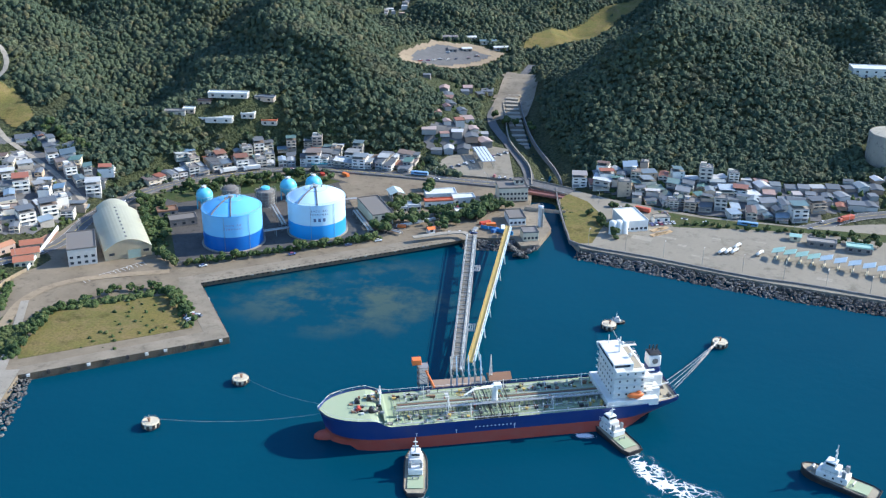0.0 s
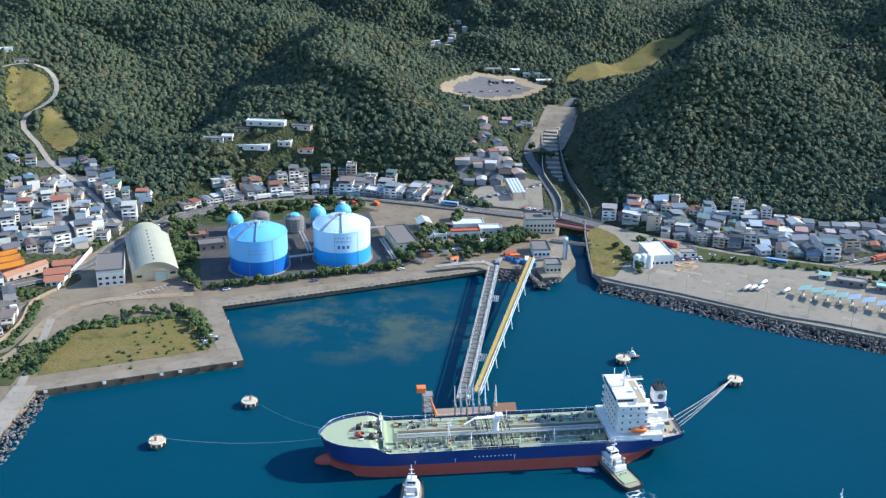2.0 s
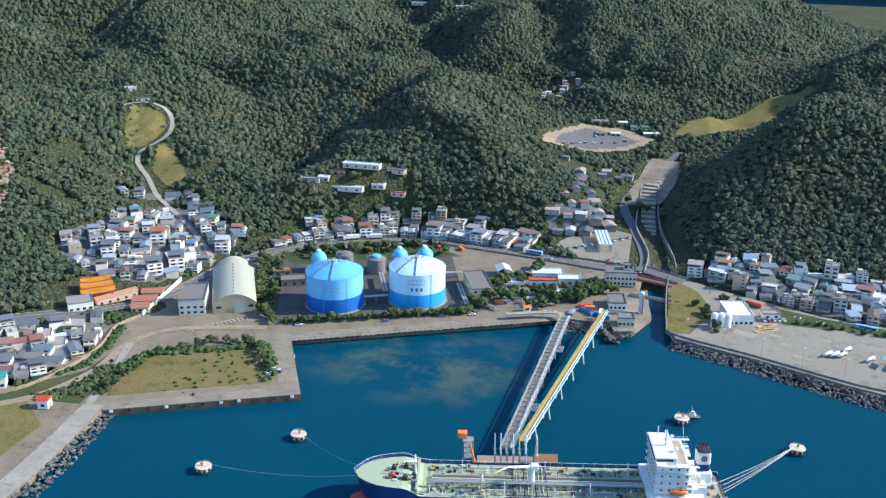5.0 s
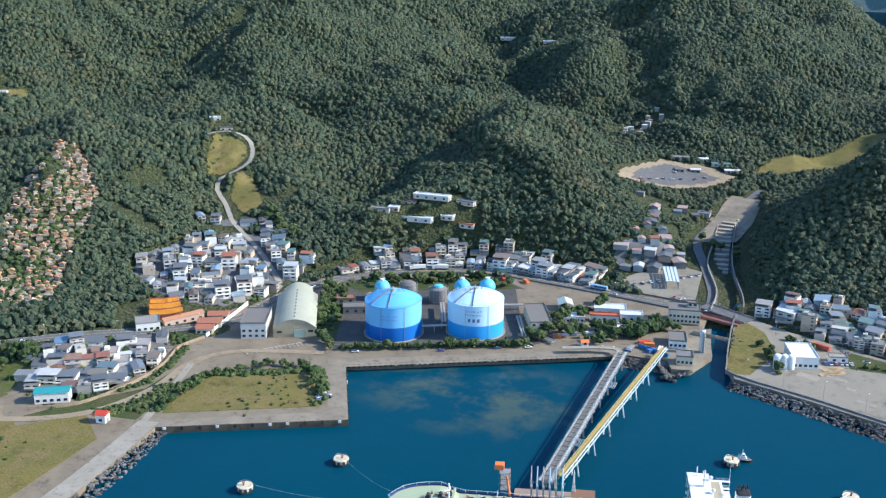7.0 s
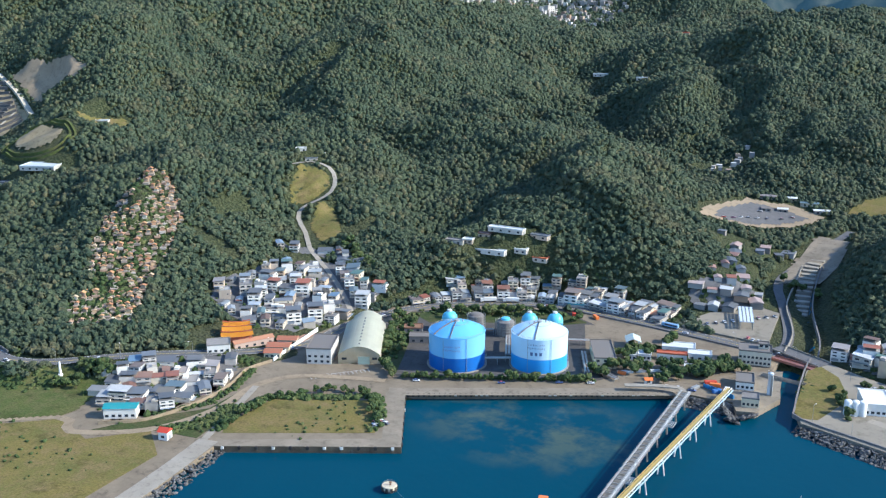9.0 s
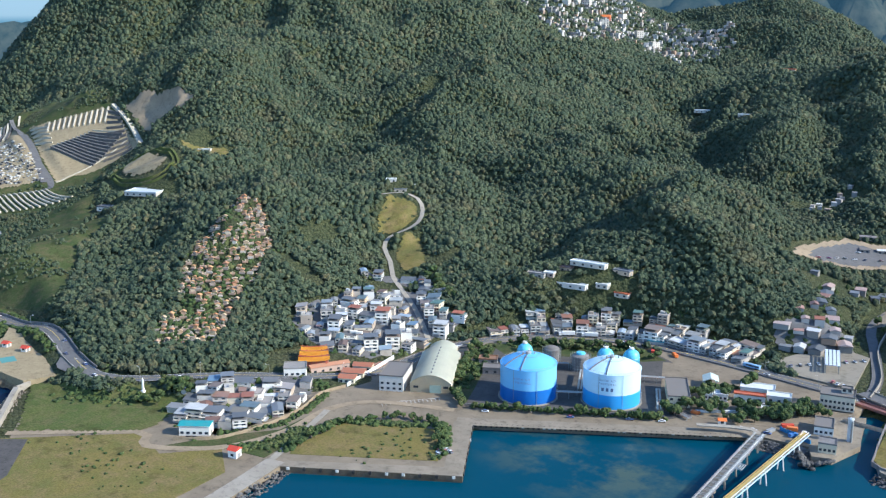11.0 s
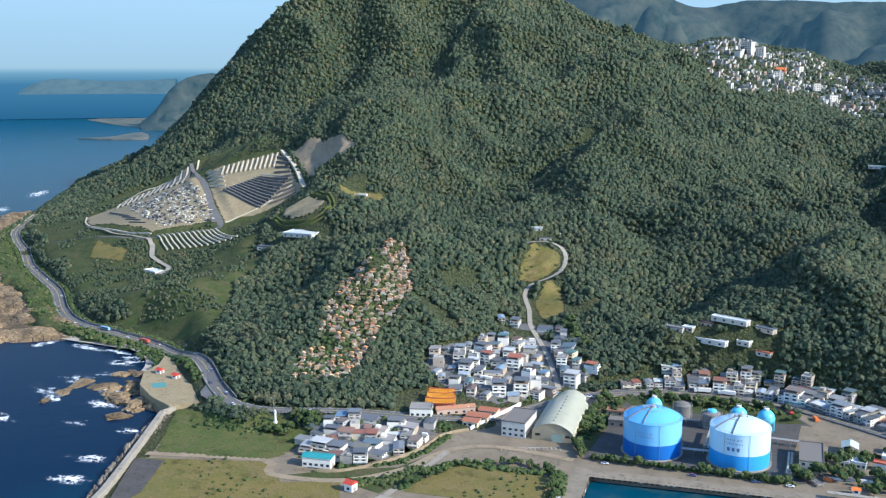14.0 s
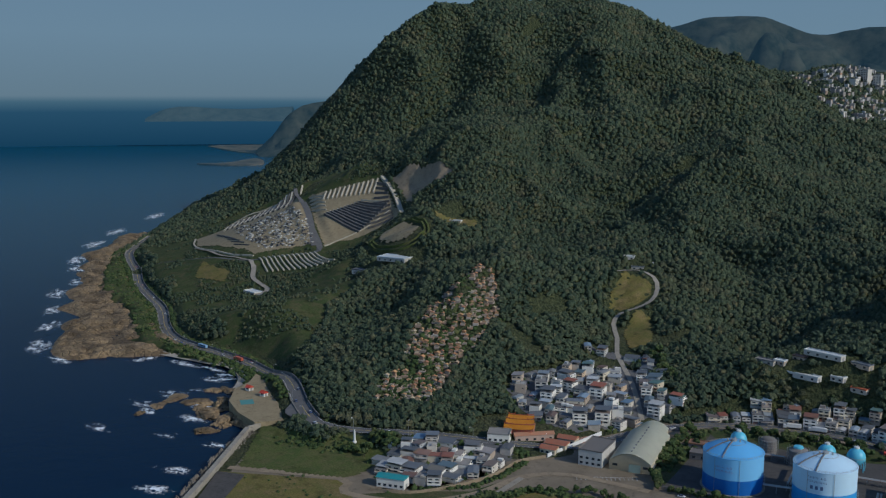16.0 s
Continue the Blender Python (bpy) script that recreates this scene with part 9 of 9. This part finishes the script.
for x, y in ((-89, 599), (-97, 601), (-82, 597), (-95, 577), (-101, 580), (-118, 569), (-124, 572), (-149, 577), (-154, 578), (-146, 583), (-137, 618), (-139, 609), (-142, 594), (-136, 559), (-117, 580), (-146, 542), (-153, 541), (-104, 571)):
    for _ in range(2):
        set_tree(x + rt.uniform(-3, 3), y + rt.uniform(-3, 3), rt.uniform(0.8, 1.25), 3.6)
tree_line((-238, 438), (-212, 411), 12, 0.62, 1.5)
tree_line((-262, 433), (-240, 441), 8, 0.6, 1.5)
tree_line((-262, 433), (-281, 404), 12, 0.62, 1.8)
tree_line((-281, 404), (-276, 362), 12, 0.6, 1.8)

# low bushes and hedges, too many to count
bush = []
rb = np.random.default_rng(8)


def bushes(line, half, count, size):
    pts = np.array(line, float)
    seg = np.linalg.norm(np.diff(pts, axis=0), axis=1)
    s = rb.random(count) * seg.sum()
    k = np.searchsorted(np.cumsum(seg), s)
    t = (s - np.concatenate([[0], np.cumsum(seg)])[k]) / seg[k]
    p = pts[k] + (pts[k + 1] - pts[k]) * t[:, None] + rb.normal(0, half / 1.6, (count, 2))
    z = np.maximum(height(p[:, 0], p[:, 1]), PLAIN + 0.3)
    sz = size * (0.5 + rb.random(count))
    bush.append(np.stack([p[:, 0], p[:, 1], z + sz * 0.3, sz, sz * 0.9, rb.random(count) * 6.28], 1))


bushes([(-277, 358), (-285, 383), (-283, 406), (-235, 440), (-228, 434), (-209, 408)], 2.6, 520, 1.35)
bushes([(-245, 472), (-148, 533)], 1.3, 300, 0.95)
bushes([(-318, 350), (-305, 380), (-310, 405), (-322, 428)], 2.2, 180, 1.1)
bushes([(-300, 344), (-286, 358), (-292, 384)], 4.5, 220, 1.1)
bushes([(-345, 430), (-330, 436)], 4, 60, 1.2)
bushes([(18, 590), (60, 596), (140, 598)], 2.2, 200, 0.8)
bushes([(-50, 612), (-45, 585)], 2.5, 30, 0.9)
bushes([(-400, 345), (-420, 332), (-435, 318)], 8, 150, 1.3)
bushes([(-310, 500), (-330, 545)], 3, 80, 1.2)
bushes([tuple(p) for p in offset_line(main_bed, 9.5) if p[0] < -500], 3.0, 900, 1.5)
bushes([tuple(p) for p in offset_line(main_bed, 18) if p[0] < -560], 5.0, 900, 1.5)
bushes([tuple(p) for p in offset_line(main_bed, -9.0) if p[0] < -430], 2.0, 900, 1.6)
bushes([(-500, 326), (-545, 324), (-580, 350)], 2, 120, 1.1)
bushes([(-300, 578), (-228, 628)], 6, 320, 1.1)
bushes([(-268, 490), (-308, 566)], 4, 260, 1.2)
bushes([(-546, 528), (-500, 490), (-465, 440), (-440, 405)], 26, 900, 1.5)
bushes([(-250, 370), (-225, 405), (-255, 415)], 9, 40, 0.8)
bushes([(-330, 300), (-300, 280), (-380, 290)], 14, 60, 0.8)
bushes([(-130, 585), (-100, 600), (-150, 605)], 6, 120, 1.2)
hedge = scatter_mesh("shrubs", [crown_shape(s + 40) for s in range(5)], np.concatenate(bush), CROWN_TOWN)
tagged(hedge, "dense green shrubs and hedges on the harbour ground", "shrubs", kind="stuff")


# ---- vehicles ----
CAR_PAINT = varied("car_paint", [(0.0, (0.70, 0.70, 0.70)), (0.35, (0.75, 0.75, 0.74)), (0.55, (0.30, 0.31, 0.33)), (0.72, (0.05, 0.05, 0.06)), (0.84, (0.06, 0.12, 0.35)), (0.93, (0.45, 0.04, 0.03)), (1.0, (0.55, 0.54, 0.5))], 0.3, 2, 0.05)


def car():
    e = tagged(empty("car", 0, 0, -80), "small parked passenger car on the road", "car", "parked cars")
    bm = bmesh.new()
    box(bm, 0, 0, 0.35, 4.3, 1.75, 0.6, bevel=0.12)
    part("body", bm, CAR_PAINT, e)
    bm = bmesh.new()
    box(bm, -0.2, 0, 0.93, 2.3, 1.6, 0.5, bevel=0.18)
    part("cabin_glass", bm, GLASS, e)
    bm = bmesh.new()
    box(bm, -0.2, 0, 1.38, 1.7, 1.4, 0.08)
    part("roof", bm, CAR_PAINT, e)
    for x in (-1.35, 1.35):
        for s in (-1, 1):
            bm = bmesh.new()
            bmesh.ops.create_cone(bm, cap_ends=True, segments=10, radius1=0.33, radius2=0.33, depth=0.22, matrix=pose(x, s * 0.8, 0.33, 90, 0, 0))
            part("wheel", bm, RUBBER, e)
    return e


def truck(label, colour, kind, name="truck"):
    e = tagged(empty(name, 0, 0, -85), label, "truck", "trucks")
    bm = bmesh.new()
    box(bm, 5.0, 0, 0.7, 2.2, 2.4, 2.2, bevel=0.2)
    part("cab", bm, colour if kind != "tanker" else SHIP_WHITE, e)
    bm = bmesh.new()
    box(bm, 6.08, 0, 1.8, 0.08, 2.1, 0.8)
    part("windscreen", bm, GLASS, e)
    bm = bmesh.new()
    if kind == "tanker":
        bmesh.ops.create_cone(bm, cap_ends=True, segments=18, radius1=1.25, radius2=1.25, depth=9.0, matrix=pose(-1.0, 0, 2.3, 0, 90, 0))
        part("tank_body", bm, SHIP_WHITE, e, "white cylindrical tank", True)
    elif kind == "bus":
        box(bm, -1.0, 0, 0.6, 9.8, 2.45, 2.5, bevel=0.2)
        part("body", bm, colour, e)
        bm = bmesh.new()
        for s in (-1, 1):
            box(bm, -1.0, s * 1.24, 1.7, 9.2, 0.05, 0.8)
        part("window_band", bm, GLASS, e)
    else:
        box(bm, -1.0, 0, 1.2, 9.4, 2.5, 2.4, bevel=0.06)
        part("box_body", bm, colour, e)
    bm = bmesh.new()
    box(bm, 0.2, 0, 0.7, 11.5, 0.9, 0.35)
    part("chassis", bm, BLACK, e)
    for x in (-4.6, -3.3, 4.8):
        for s in (-1, 1):
            bm = bmesh.new()
            bmesh.ops.create_cone(bm, cap_ends=True, segments=10, radius1=0.5, radius2=0.5, depth=0.4, matrix=pose(x, s * 1.05, 0.5, 90, 0, 0))
            part("wheel", bm, RUBBER, e)
    return e


CAR = car()
rc = random.Random(12)


def set_car(x, y, rz, z):
    copy_thing(CAR, pose(x, y, z, 0, 0, rz))


def cars_on(bed, side, pick, z_up=0.03):
    line = offset_line(bed, side)
    for i in pick:
        p = line[i]
        q = line[min(i + 1, len(line) - 1)]
        set_car(p[0], p[1], math.degrees(math.atan2(q[1] - p[1], q[0] - p[0])), bed[1][i] + z_up)


n = len(main_bed[0])
cars_on(main_bed, 2.4, [i for i in range(8, n - 6) if rc.random() < 0.16])
cars_on(main_bed, -2.4, [i for i in range(8, n - 6) if rc.random() < 0.16])
for x, y, rz in ((-232, 472, 35), (-190, 498, 35), (-163, 518, 35), (-148, 528, 35), (-110, 549, 10), (-104, 551, 12), (-96, 552, 8)):
    set_car(x, y, rz, 3.5)
for k in range(9):
    set_car(-132 + k * 4.0, 664 + k * 5.2, 130, 4.65)
for k in range(12):
    set_car(-100 + k * 1.3, 652 - k * 0.4 + rc.uniform(-1, 1), 90, 4.65) if k % 3 == 0 else None
for k in range(7):
    set_car(-128 + k * 3.0, 585 + k * 1.2, 120 + rc.uniform(-5, 5), 3.6)
for k in range(6):
    set_car(7 + k * 2.6, 588 + k * 1.2, 115, 4.35)
for k in range(9):
    set_car(-318 + rc.uniform(-2, 2) + k * 1.0, 590 + k * 3.2, rc.uniform(0, 180), gz(-318 + k, 590 + k * 3.2) + 0.1)
for k in range(11):
    set_car(-212 + rc.uniform(-3, 3), 412 + rc.uniform(-4, 6), rc.uniform(0, 180), 3.62)

TANKER_TRUCK = truck("white tank lorry parked on the concrete lot", SHIP_WHITE, "tanker", "tank_lorry")
BOX_TRUCK = truck("red-orange box truck on the road", painted("truck_red", (0.50, 0.10, 0.05), 0.5), "box")
WHITE_TRUCK = truck("white box truck on the road", SHIP_WHITE, "box")
BUS = truck("pale bus on the road", painted("bus_blue", (0.25, 0.42, 0.60), 0.4), "bus", "bus")


def set_truck(t, x, y, rz, z, s=1.0):
    c = copy_thing(t, pose(x, y, z, 0, 0, rz))
    c.scale = (s, s, s)


for x, y in ((47, 554), (50.5, 555), (54, 556), (56, 564), (68, 556)):
    set_truck(TANKER_TRUCK, x, y, 62, 4.32, 0.66)


def on_road(t, x, y, side):
    line = offset_line(main_bed, side)
    i = int(np.argmin(np.hypot(line[:, 0] - x, line[:, 1] - y)))
    p, q = line[i], line[min(i + 1, len(line) - 1)]
    set_truck(t, p[0], p[1], math.degrees(math.atan2(q[1] - p[1], q[0] - p[0])), main_bed[1][i] + 0.03)


on_road(BOX_TRUCK, -640, 368, 2.4)
on_road(BUS, -705, 350, -2.4)
on_road(WHITE_TRUCK, -262, 630, -2.4)
on_road(WHITE_TRUCK, -276, 620, -2.4)
on_road(BOX_TRUCK, 5, 612, 2.4)
on_road(BOX_TRUCK, 120, 618, 2.4)
on_road(BUS, 60, 602, -2.4)
on_road(BUS, -150, 645, -2.4)


# ---- truck bay roofs on the lot ----
def bay_roof(x, y, rz, colour, label):
    e = tagged(empty("bay_canopy", x, y, 4.3, rz), label, "canopy", "truck bay canopies")
    for s in (-1, 1):
        bm = bmesh.new()
        box(bm, 0, s * 2.6, 0, 0.35, 0.35, 5.0)
        part("post", bm, STEEL, e)
    bm = bmesh.new()
    box(bm, 0.5, 0, 5.0, 6.6, 7.4, 0.2, rx=0, ry=-18)
    part("roof_panel", bm, colour, e)
    bm = bmesh.new()
    box(bm, 0, 0, 0, 1.2, 5.6, 0.5)
    part("island", bm, CLAD, e)
    return e


PALE_BLUE = painted("pale_blue_canopy", (0.42, 0.52, 0.58), 0.5, wear=0.15)
PALE_GREEN = painted("pale_green_canopy", (0.36, 0.55, 0.46), 0.5, wear=0.15)
for k in range(4):
    bay_roof(77 + k * 6.2, 554 - k * 1.6, -14, PALE_GREEN, "pale green sloping bay canopy on the lot")
for k in range(8):
    bay_roof(102 + k * 7.2, 548.5 - k * 1.9, -14, PALE_BLUE, "pale blue sloping bay canopy on the lot")
low_shed("lot_shed", 104, 578, 4.3, 16, 6, 3, -6, WALLGREY, FLAT_TOP, "long low grey shed on the lot", win=3)
low_shed("lot_shed", 124, 574, 4.3, 14, 6, 3.2, -6, WALLGREY, PALE_GREEN, "long low shed with a green roof", win=3)
low_shed("lot_shed", 90, 584, 4.3, 6, 5, 3, -6, CLAD, PALE_GREEN, "small hut with a green roof on the lot", win=1, pitch=1)
for x, y, sx, sy in ((8, 580, 14, 2.2), (14, 571, 16, 2.4), (2, 566, 12, 6), (45, 575, 5, 2.5), (100, 530, 8, 4), (35, 546, 10, 1.5), (70, 575, 6, 2), (25, 560, 5, 3)):
    bm = bmesh.new()
    box(bm, 0, 0, 0, sx, sy, 0.02)
    ob = part("paved_patch", bm, CONCRETE)
    ob.matrix_basis = pose(x, y, 4.304, 0, 0, -14)
    tagged(ob, "lighter concrete repair patch", "pavement", kind="structure")
for k in range(7):
    bm = bmesh.new()
    for j in range(3):
        box(bm, 0, j * 0.9, 0, 6.5, 0.7, 0.5)
    ob = part("timber_stack", bm, painted("stacked_timber", (0.50, 0.34, 0.18), 0.85, wear=0.2))
    ob.matrix_basis = pose(10 + (k % 4) * 2.4, 572 + k * 1.9, 4.31, 0, 0, 50)
    tagged(ob, "flat stack of tan timber on the lot", "timber stack", "timber stacks")

# ---- weirs, valley sheds and the pale tank behind the east town ----
canal_line = smooth_line([tuple(p) for p in CANAL[4:]], 9.0)
for k, ((x, y), (x2, y2)) in enumerate(zip(canal_line, canal_line[1:])):
    bm = bmesh.new()
    rz = math.degrees(math.atan2(y2 - y, x2 - x))
    box(bm, 0, 0, -3, 5.0, 11, 3.6 + k * 0.5, bevel=0.2)
    ob = part("canal_weir", bm, CONCRETE)
    ob.matrix_basis = pose(x, y, 0.2, 0, 0, rz)
    tagged(ob, "pale concrete weir step in the canal", "weir", "canal weirs")
for x, y, wide, roof in ((-196, 968, 14, TIN), (-178, 976, 12, TIN_WHITE), (-160, 976, 16, TIN), (-146, 968, 14, TIN_WHITE), (-176, 950, 9, TIN_WHITE), (-188, 940, 8, GREY_ROOF)):
    low_shed("valley_shed", x, y, gz(x, y) - 0.5, wide, 7, 3.6, 20, HOUSE_WALL, roof, "low shed beside the valley car park", win=2, pitch=0.8, group="valley sheds")
for x, y in ((-200, 890), (-196, 898), (-192, 905), (-186, 912), (-180, 920), (-170, 930), (-164, 940), (-205, 880), (-190, 930)):
    set_car(x, y, rc.uniform(0, 90), gz(x, y) + 1.3)
tank = tagged(empty("storage_tank", 165, 716, gz(165, 716) - 2), "pale concrete storage tank at the wooded hill foot", "tank")
bm = bmesh.new()
lathe(bm, [(17.5, 0), (17.5, 21), (17.0, 21.6)], 64)
part("shell", bm, CONCRETE, tank, smooth=True)
bm = bmesh.new()
lathe(bm, [(17.0, 21.2), (9, 23.2), (0, 24)], 64)
part("dome_roof", bm, CEM_PALE, tank, smooth=True)
low_shed("storage_hall", 182, 892, gz(182, 892) - 1, 44, 16, 7, 4, HOUSE_WHITE, TIN_WHITE, "long white-roofed hall on the hillside", win=6)
clear_area([(150, 700), (150, 735), (185, 735), (185, 700)], 4)
clear_area([(160, 880), (160, 904), (206, 904), (206, 880)], 2)

# ---- bridges over the canal ----
for name, a, b, w, z, mat, lab in (("road_bridge", (-80, 648), (-46, 634), 12, 4.6, ASPHALT, "road bridge over the canal"), ("pipe_bridge", (-76, 630), (-50, 624), 6, 4.4, painted("red_brown_steel", (0.24, 0.10, 0.08), 0.6, wear=0.3), "red-brown steel bridge over the canal"), ("foot_bridge", (-72, 598), (-46, 597), 2.2, 4.3, CONCRETE, "narrow footbridge over the canal")):
    bm = bmesh.new()
    bar_between(bm, a, b, w, 0.7, z - 0.7)
    e = part(name, bm, mat)
    tagged(e, lab, "bridge")
    d = math.hypot(b[0] - a[0], b[1] - a[1])
    ux, uy = (b[0] - a[0]) / d, (b[1] - a[1]) / d
    for s in (-1, 1):
        bm = bmesh.new()
        k = s * (w / 2 - 0.15)
        bar_between(bm, (a[0] - uy * k, a[1] + ux * k), (b[0] - uy * k, b[1] + ux * k), 0.25, 0.9, z)
        part("parapet", bm, CONCRETE if name != "pipe_bridge" else mat, e)


# ---- street lamps ----
def street_lamp():
    e = tagged(empty("street_lamp", 0, 0, -90), "grey steel street lamp on a tall pole", "street lamp", "street lamps")
    bm = bmesh.new()
    tube(bm, (0, 0, -0.5), (0, 0, 9), 0.12, 6, 0.08)
    part("pole", bm, STEEL, e)
    bm = bmesh.new()
    tube(bm, (0, 0, 9), (1.8, 0, 9.5), 0.07, 5)
    part("arm", bm, STEEL, e)
    bm = bmesh.new()
    box(bm, 2.1, 0, 9.4, 0.9, 0.35, 0.18)
    part("lamp_head", bm, SHIP_WHITE, e)
    return e


LAMP = street_lamp()
for side in (5.0,):
    line = offset_line(main_bed, side)
    for i in range(6, len(line), 3):
        copy_thing(LAMP, pose(line[i][0], line[i][1], main_bed[1][i] - 0.2, 0, 0, rc.uniform(0, 360)))
for k in range(9):
    t = k / 8
    copy_thing(LAMP, pose(-28 + t * 170, 549 - t * 38, 4.3, 0, 0, 75))

# ---- pipes, crates and clutter on the quay side ----
pipe_rack(-150, 545, -20, 26, 1.4, 5, "low bank of pipes beside the quay road")
for k, (x, y, m_) in enumerate(((-140, 552, ORANGE), (-88, 566, ORANGE), (-92, 569, RED), (-84, 558, painted("blue_tarp", (0.04, 0.16, 0.42), 0.6)), (-96, 556, STEEL), (-80, 562, WHITE), (-216, 632, RED), (-200, 634, ORANGE))):
    bm = bmesh.new()
    box(bm, 0, 0, 0, 5 + k % 3, 2.4, 1.6 + 0.4 * (k % 2), bevel=0.1)
    ob = part("cargo_crate", bm, m_)
    ob.matrix_basis = pose(x, y, 3.6, 0, 0, 20 * k)
    tagged(ob, "painted steel cargo crate on the ground", "crate", "cargo crates")
for k, (x, y, sx, sy, h, rf) in enumerate(((-128, 607, 20, 10, 4, TIN_WHITE), (-112, 602, 14, 8, 4, TIN_WHITE), (-126, 592, 18, 5, 4, TIN_RED), (-140, 583, 8, 7, 3.5, TIN_WHITE), (-147, 578, 7, 6, 3.2, TIN_WHITE), (-108, 580, 9, 6, 3, TIN_WHITE))):
    low_shed("yard_building", x, y, 3.6, sx, sy, h, 22, HOUSE_WHITE, rf, "low yard building with a pale roof" if rf is TIN_WHITE else "low yard building with a red roof", win=3, group="yard buildings")
wall_run("pipe_wall", [(-143, 552), (-122, 570), (-104, 590)], 1.0, 1.4, WHITE, "long white wall through the yard", z=3.6, step=20)
rng = np.random.default_rng(11)


SCRUBLAND = np.array([(-560, 380), (-760, 360), (-1000, 390), (-1300, 450), (-1350, 640), (-1100, 720), (-1000, 700), (-860, 600), (-760, 520), (-690, 500), (-620, 440)], float)
drape("hill_scrub", SCRUBLAND, SCRUB, "rough olive scrub on the coastal slopes", 0.25)


def plant(px, py, rr, spacing, shapes, name, label, smooth):
    """Crowns over all the wooded ground among the given places."""
    hz_ = ground_at(px, py)
    keep = inside(px, py, LAND) & ((hz_ > 6.3) | inside(px, py, FLATS[3]))
    keep &= edge_dist(px, py, LAND) > np.where(px < -560, 19, 16)
    keep &= ~is_clear(px, py)
    bare = value_noise(px, py, 60, 21) * 0.6 + value_noise(px, py, 22, 22) * 0.4
    keep &= bare < 0.88
    low = inside(px + 40 * (value_noise(px, py, 60, 71) - 0.5), py + 40 * (value_noise(px, py, 60, 72) - 0.5), SCRUBLAND)
    keep &= ~(low & (value_noise(px, py, 34, 73) * 0.6 + value_noise(px, py, 12, 74) * 0.4 > 0.47))
    px, py, hz_, sp, low = px[keep], py[keep], hz_[keep], spacing[keep], low[keep]
    n = len(px)
    size = sp * (0.48 + 0.46 * rng.random(n) ** 1.8) * np.where(low, 0.56, 1.0)
    places = np.stack([px, py, hz_ + size * 0.25 + rng.random(n) ** 2 * sp * 0.55, size, size * (0.8 + 0.5 * rng.random(n)), rng.random(n) * 6.28], 1)
    return tagged(scatter_mesh(name, shapes, places, CROWN, smooth), label, "forest", kind="stuff")


def crown_with_sprays(seed, fine, sprays):
    """A lumpy crown of foliage with loose leafy sprays standing out of it."""
    r = random.Random(seed)
    off = Vector((r.uniform(0, 60), r.uniform(0, 60), r.uniform(0, 60)))
    bm = bmesh.new()
    bmesh.ops.create_icosphere(bm, subdivisions=2 if fine else 1, radius=1)
    bmesh.ops.delete(bm, geom=[v for v in bm.verts if v.co.z < -0.5], context="VERTS")
    bmesh.ops.rotate(bm, verts=bm.verts, cent=(0, 0, 0), matrix=Euler((0, 0, r.uniform(0, 6.28))).to_matrix())
    for v in bm.verts:
        lump = noise.noise(v.co * 1.3 + off) * 0.55 + noise.noise(v.co * 3.1 + off) * 0.5
        v.co *= 1 + lump + r.uniform(-0.08, 0.08)
    bmesh.ops.triangulate(bm, faces=bm.faces)
    bm.verts.index_update()
    v = [tuple(p.co) for p in bm.verts]
    f = [tuple(p.index for p in q.verts) for q in bm.faces]
    bm.free()
    for _ in range(sprays):
        u = Vector((r.gauss(0, 1), r.gauss(0, 1), abs(r.gauss(0, 0.9)) + 0.1)).normalized()
        n = (u + Vector((r.uniform(-1, 1), r.uniform(-1, 1), r.uniform(-0.2, 1))) * 0.45).normalized()
        p = n.orthogonal().normalized()
        q, c = n.cross(p), u * r.uniform(0.92, 1.22)
        a0, s0, b = r.uniform(0, 6.28), r.uniform(0.26, 0.46), len(v)
        for k in range(3):
            a = a0 + k * 2.09 + r.uniform(-0.4, 0.4)
            v.append(tuple(c + (p * math.cos(a) + q * math.sin(a)) * s0 * r.uniform(0.8, 1.25)))
        f.append((b, b + 1, b + 2))
    return np.array(v), np.array(f)


def wood(step, nearest, farthest, fine, sprays, name, label):
    """Jittered lattice of trees between two distances from the camera path, within its view."""
    X, Y = np.meshgrid(np.arange(-2250, 500, step), np.arange(300, 2500, step))
    X = X + rng.uniform(-0.46, 0.46, X.shape) * step
    Y = Y + rng.uniform(-0.46, 0.46, Y.shape) * step
    az, far = np.arctan2(-(X - 60), Y - 30), np.hypot(X - 60, Y - 30)
    sel = (far > nearest) & (far <= farthest) & (az > math.radians(-17)) & (az < math.radians(89))
    return plant(X[sel], Y[sel], far[sel], np.full(sel.sum(), step), [crown_with_sprays(s, fine, sprays) for s in range(14)], name, label, not fine)


wood(3.5, 330, 800, True, 9, "forest_canopy", "dense dark green broadleaf forest on the near hills")
wood(3.7, 800, 1300, False, 6, "middle_forest", "dense broadleaf forest on the middle slopes")
wood(4.7, 1300, 2420, False, 4, "far_forest", "dense forest covering the mountain and far slopes")

# the patterns from which houses, graves, trees and vehicles were copied
for pattern in MASTER + GM + TREES + [CAR, TANKER_TRUCK, BOX_TRUCK, WHITE_TRUCK, BUS, LAMP]:
    for o in (*pattern.children_recursive, pattern):
        bpy.data.objects.remove(o)
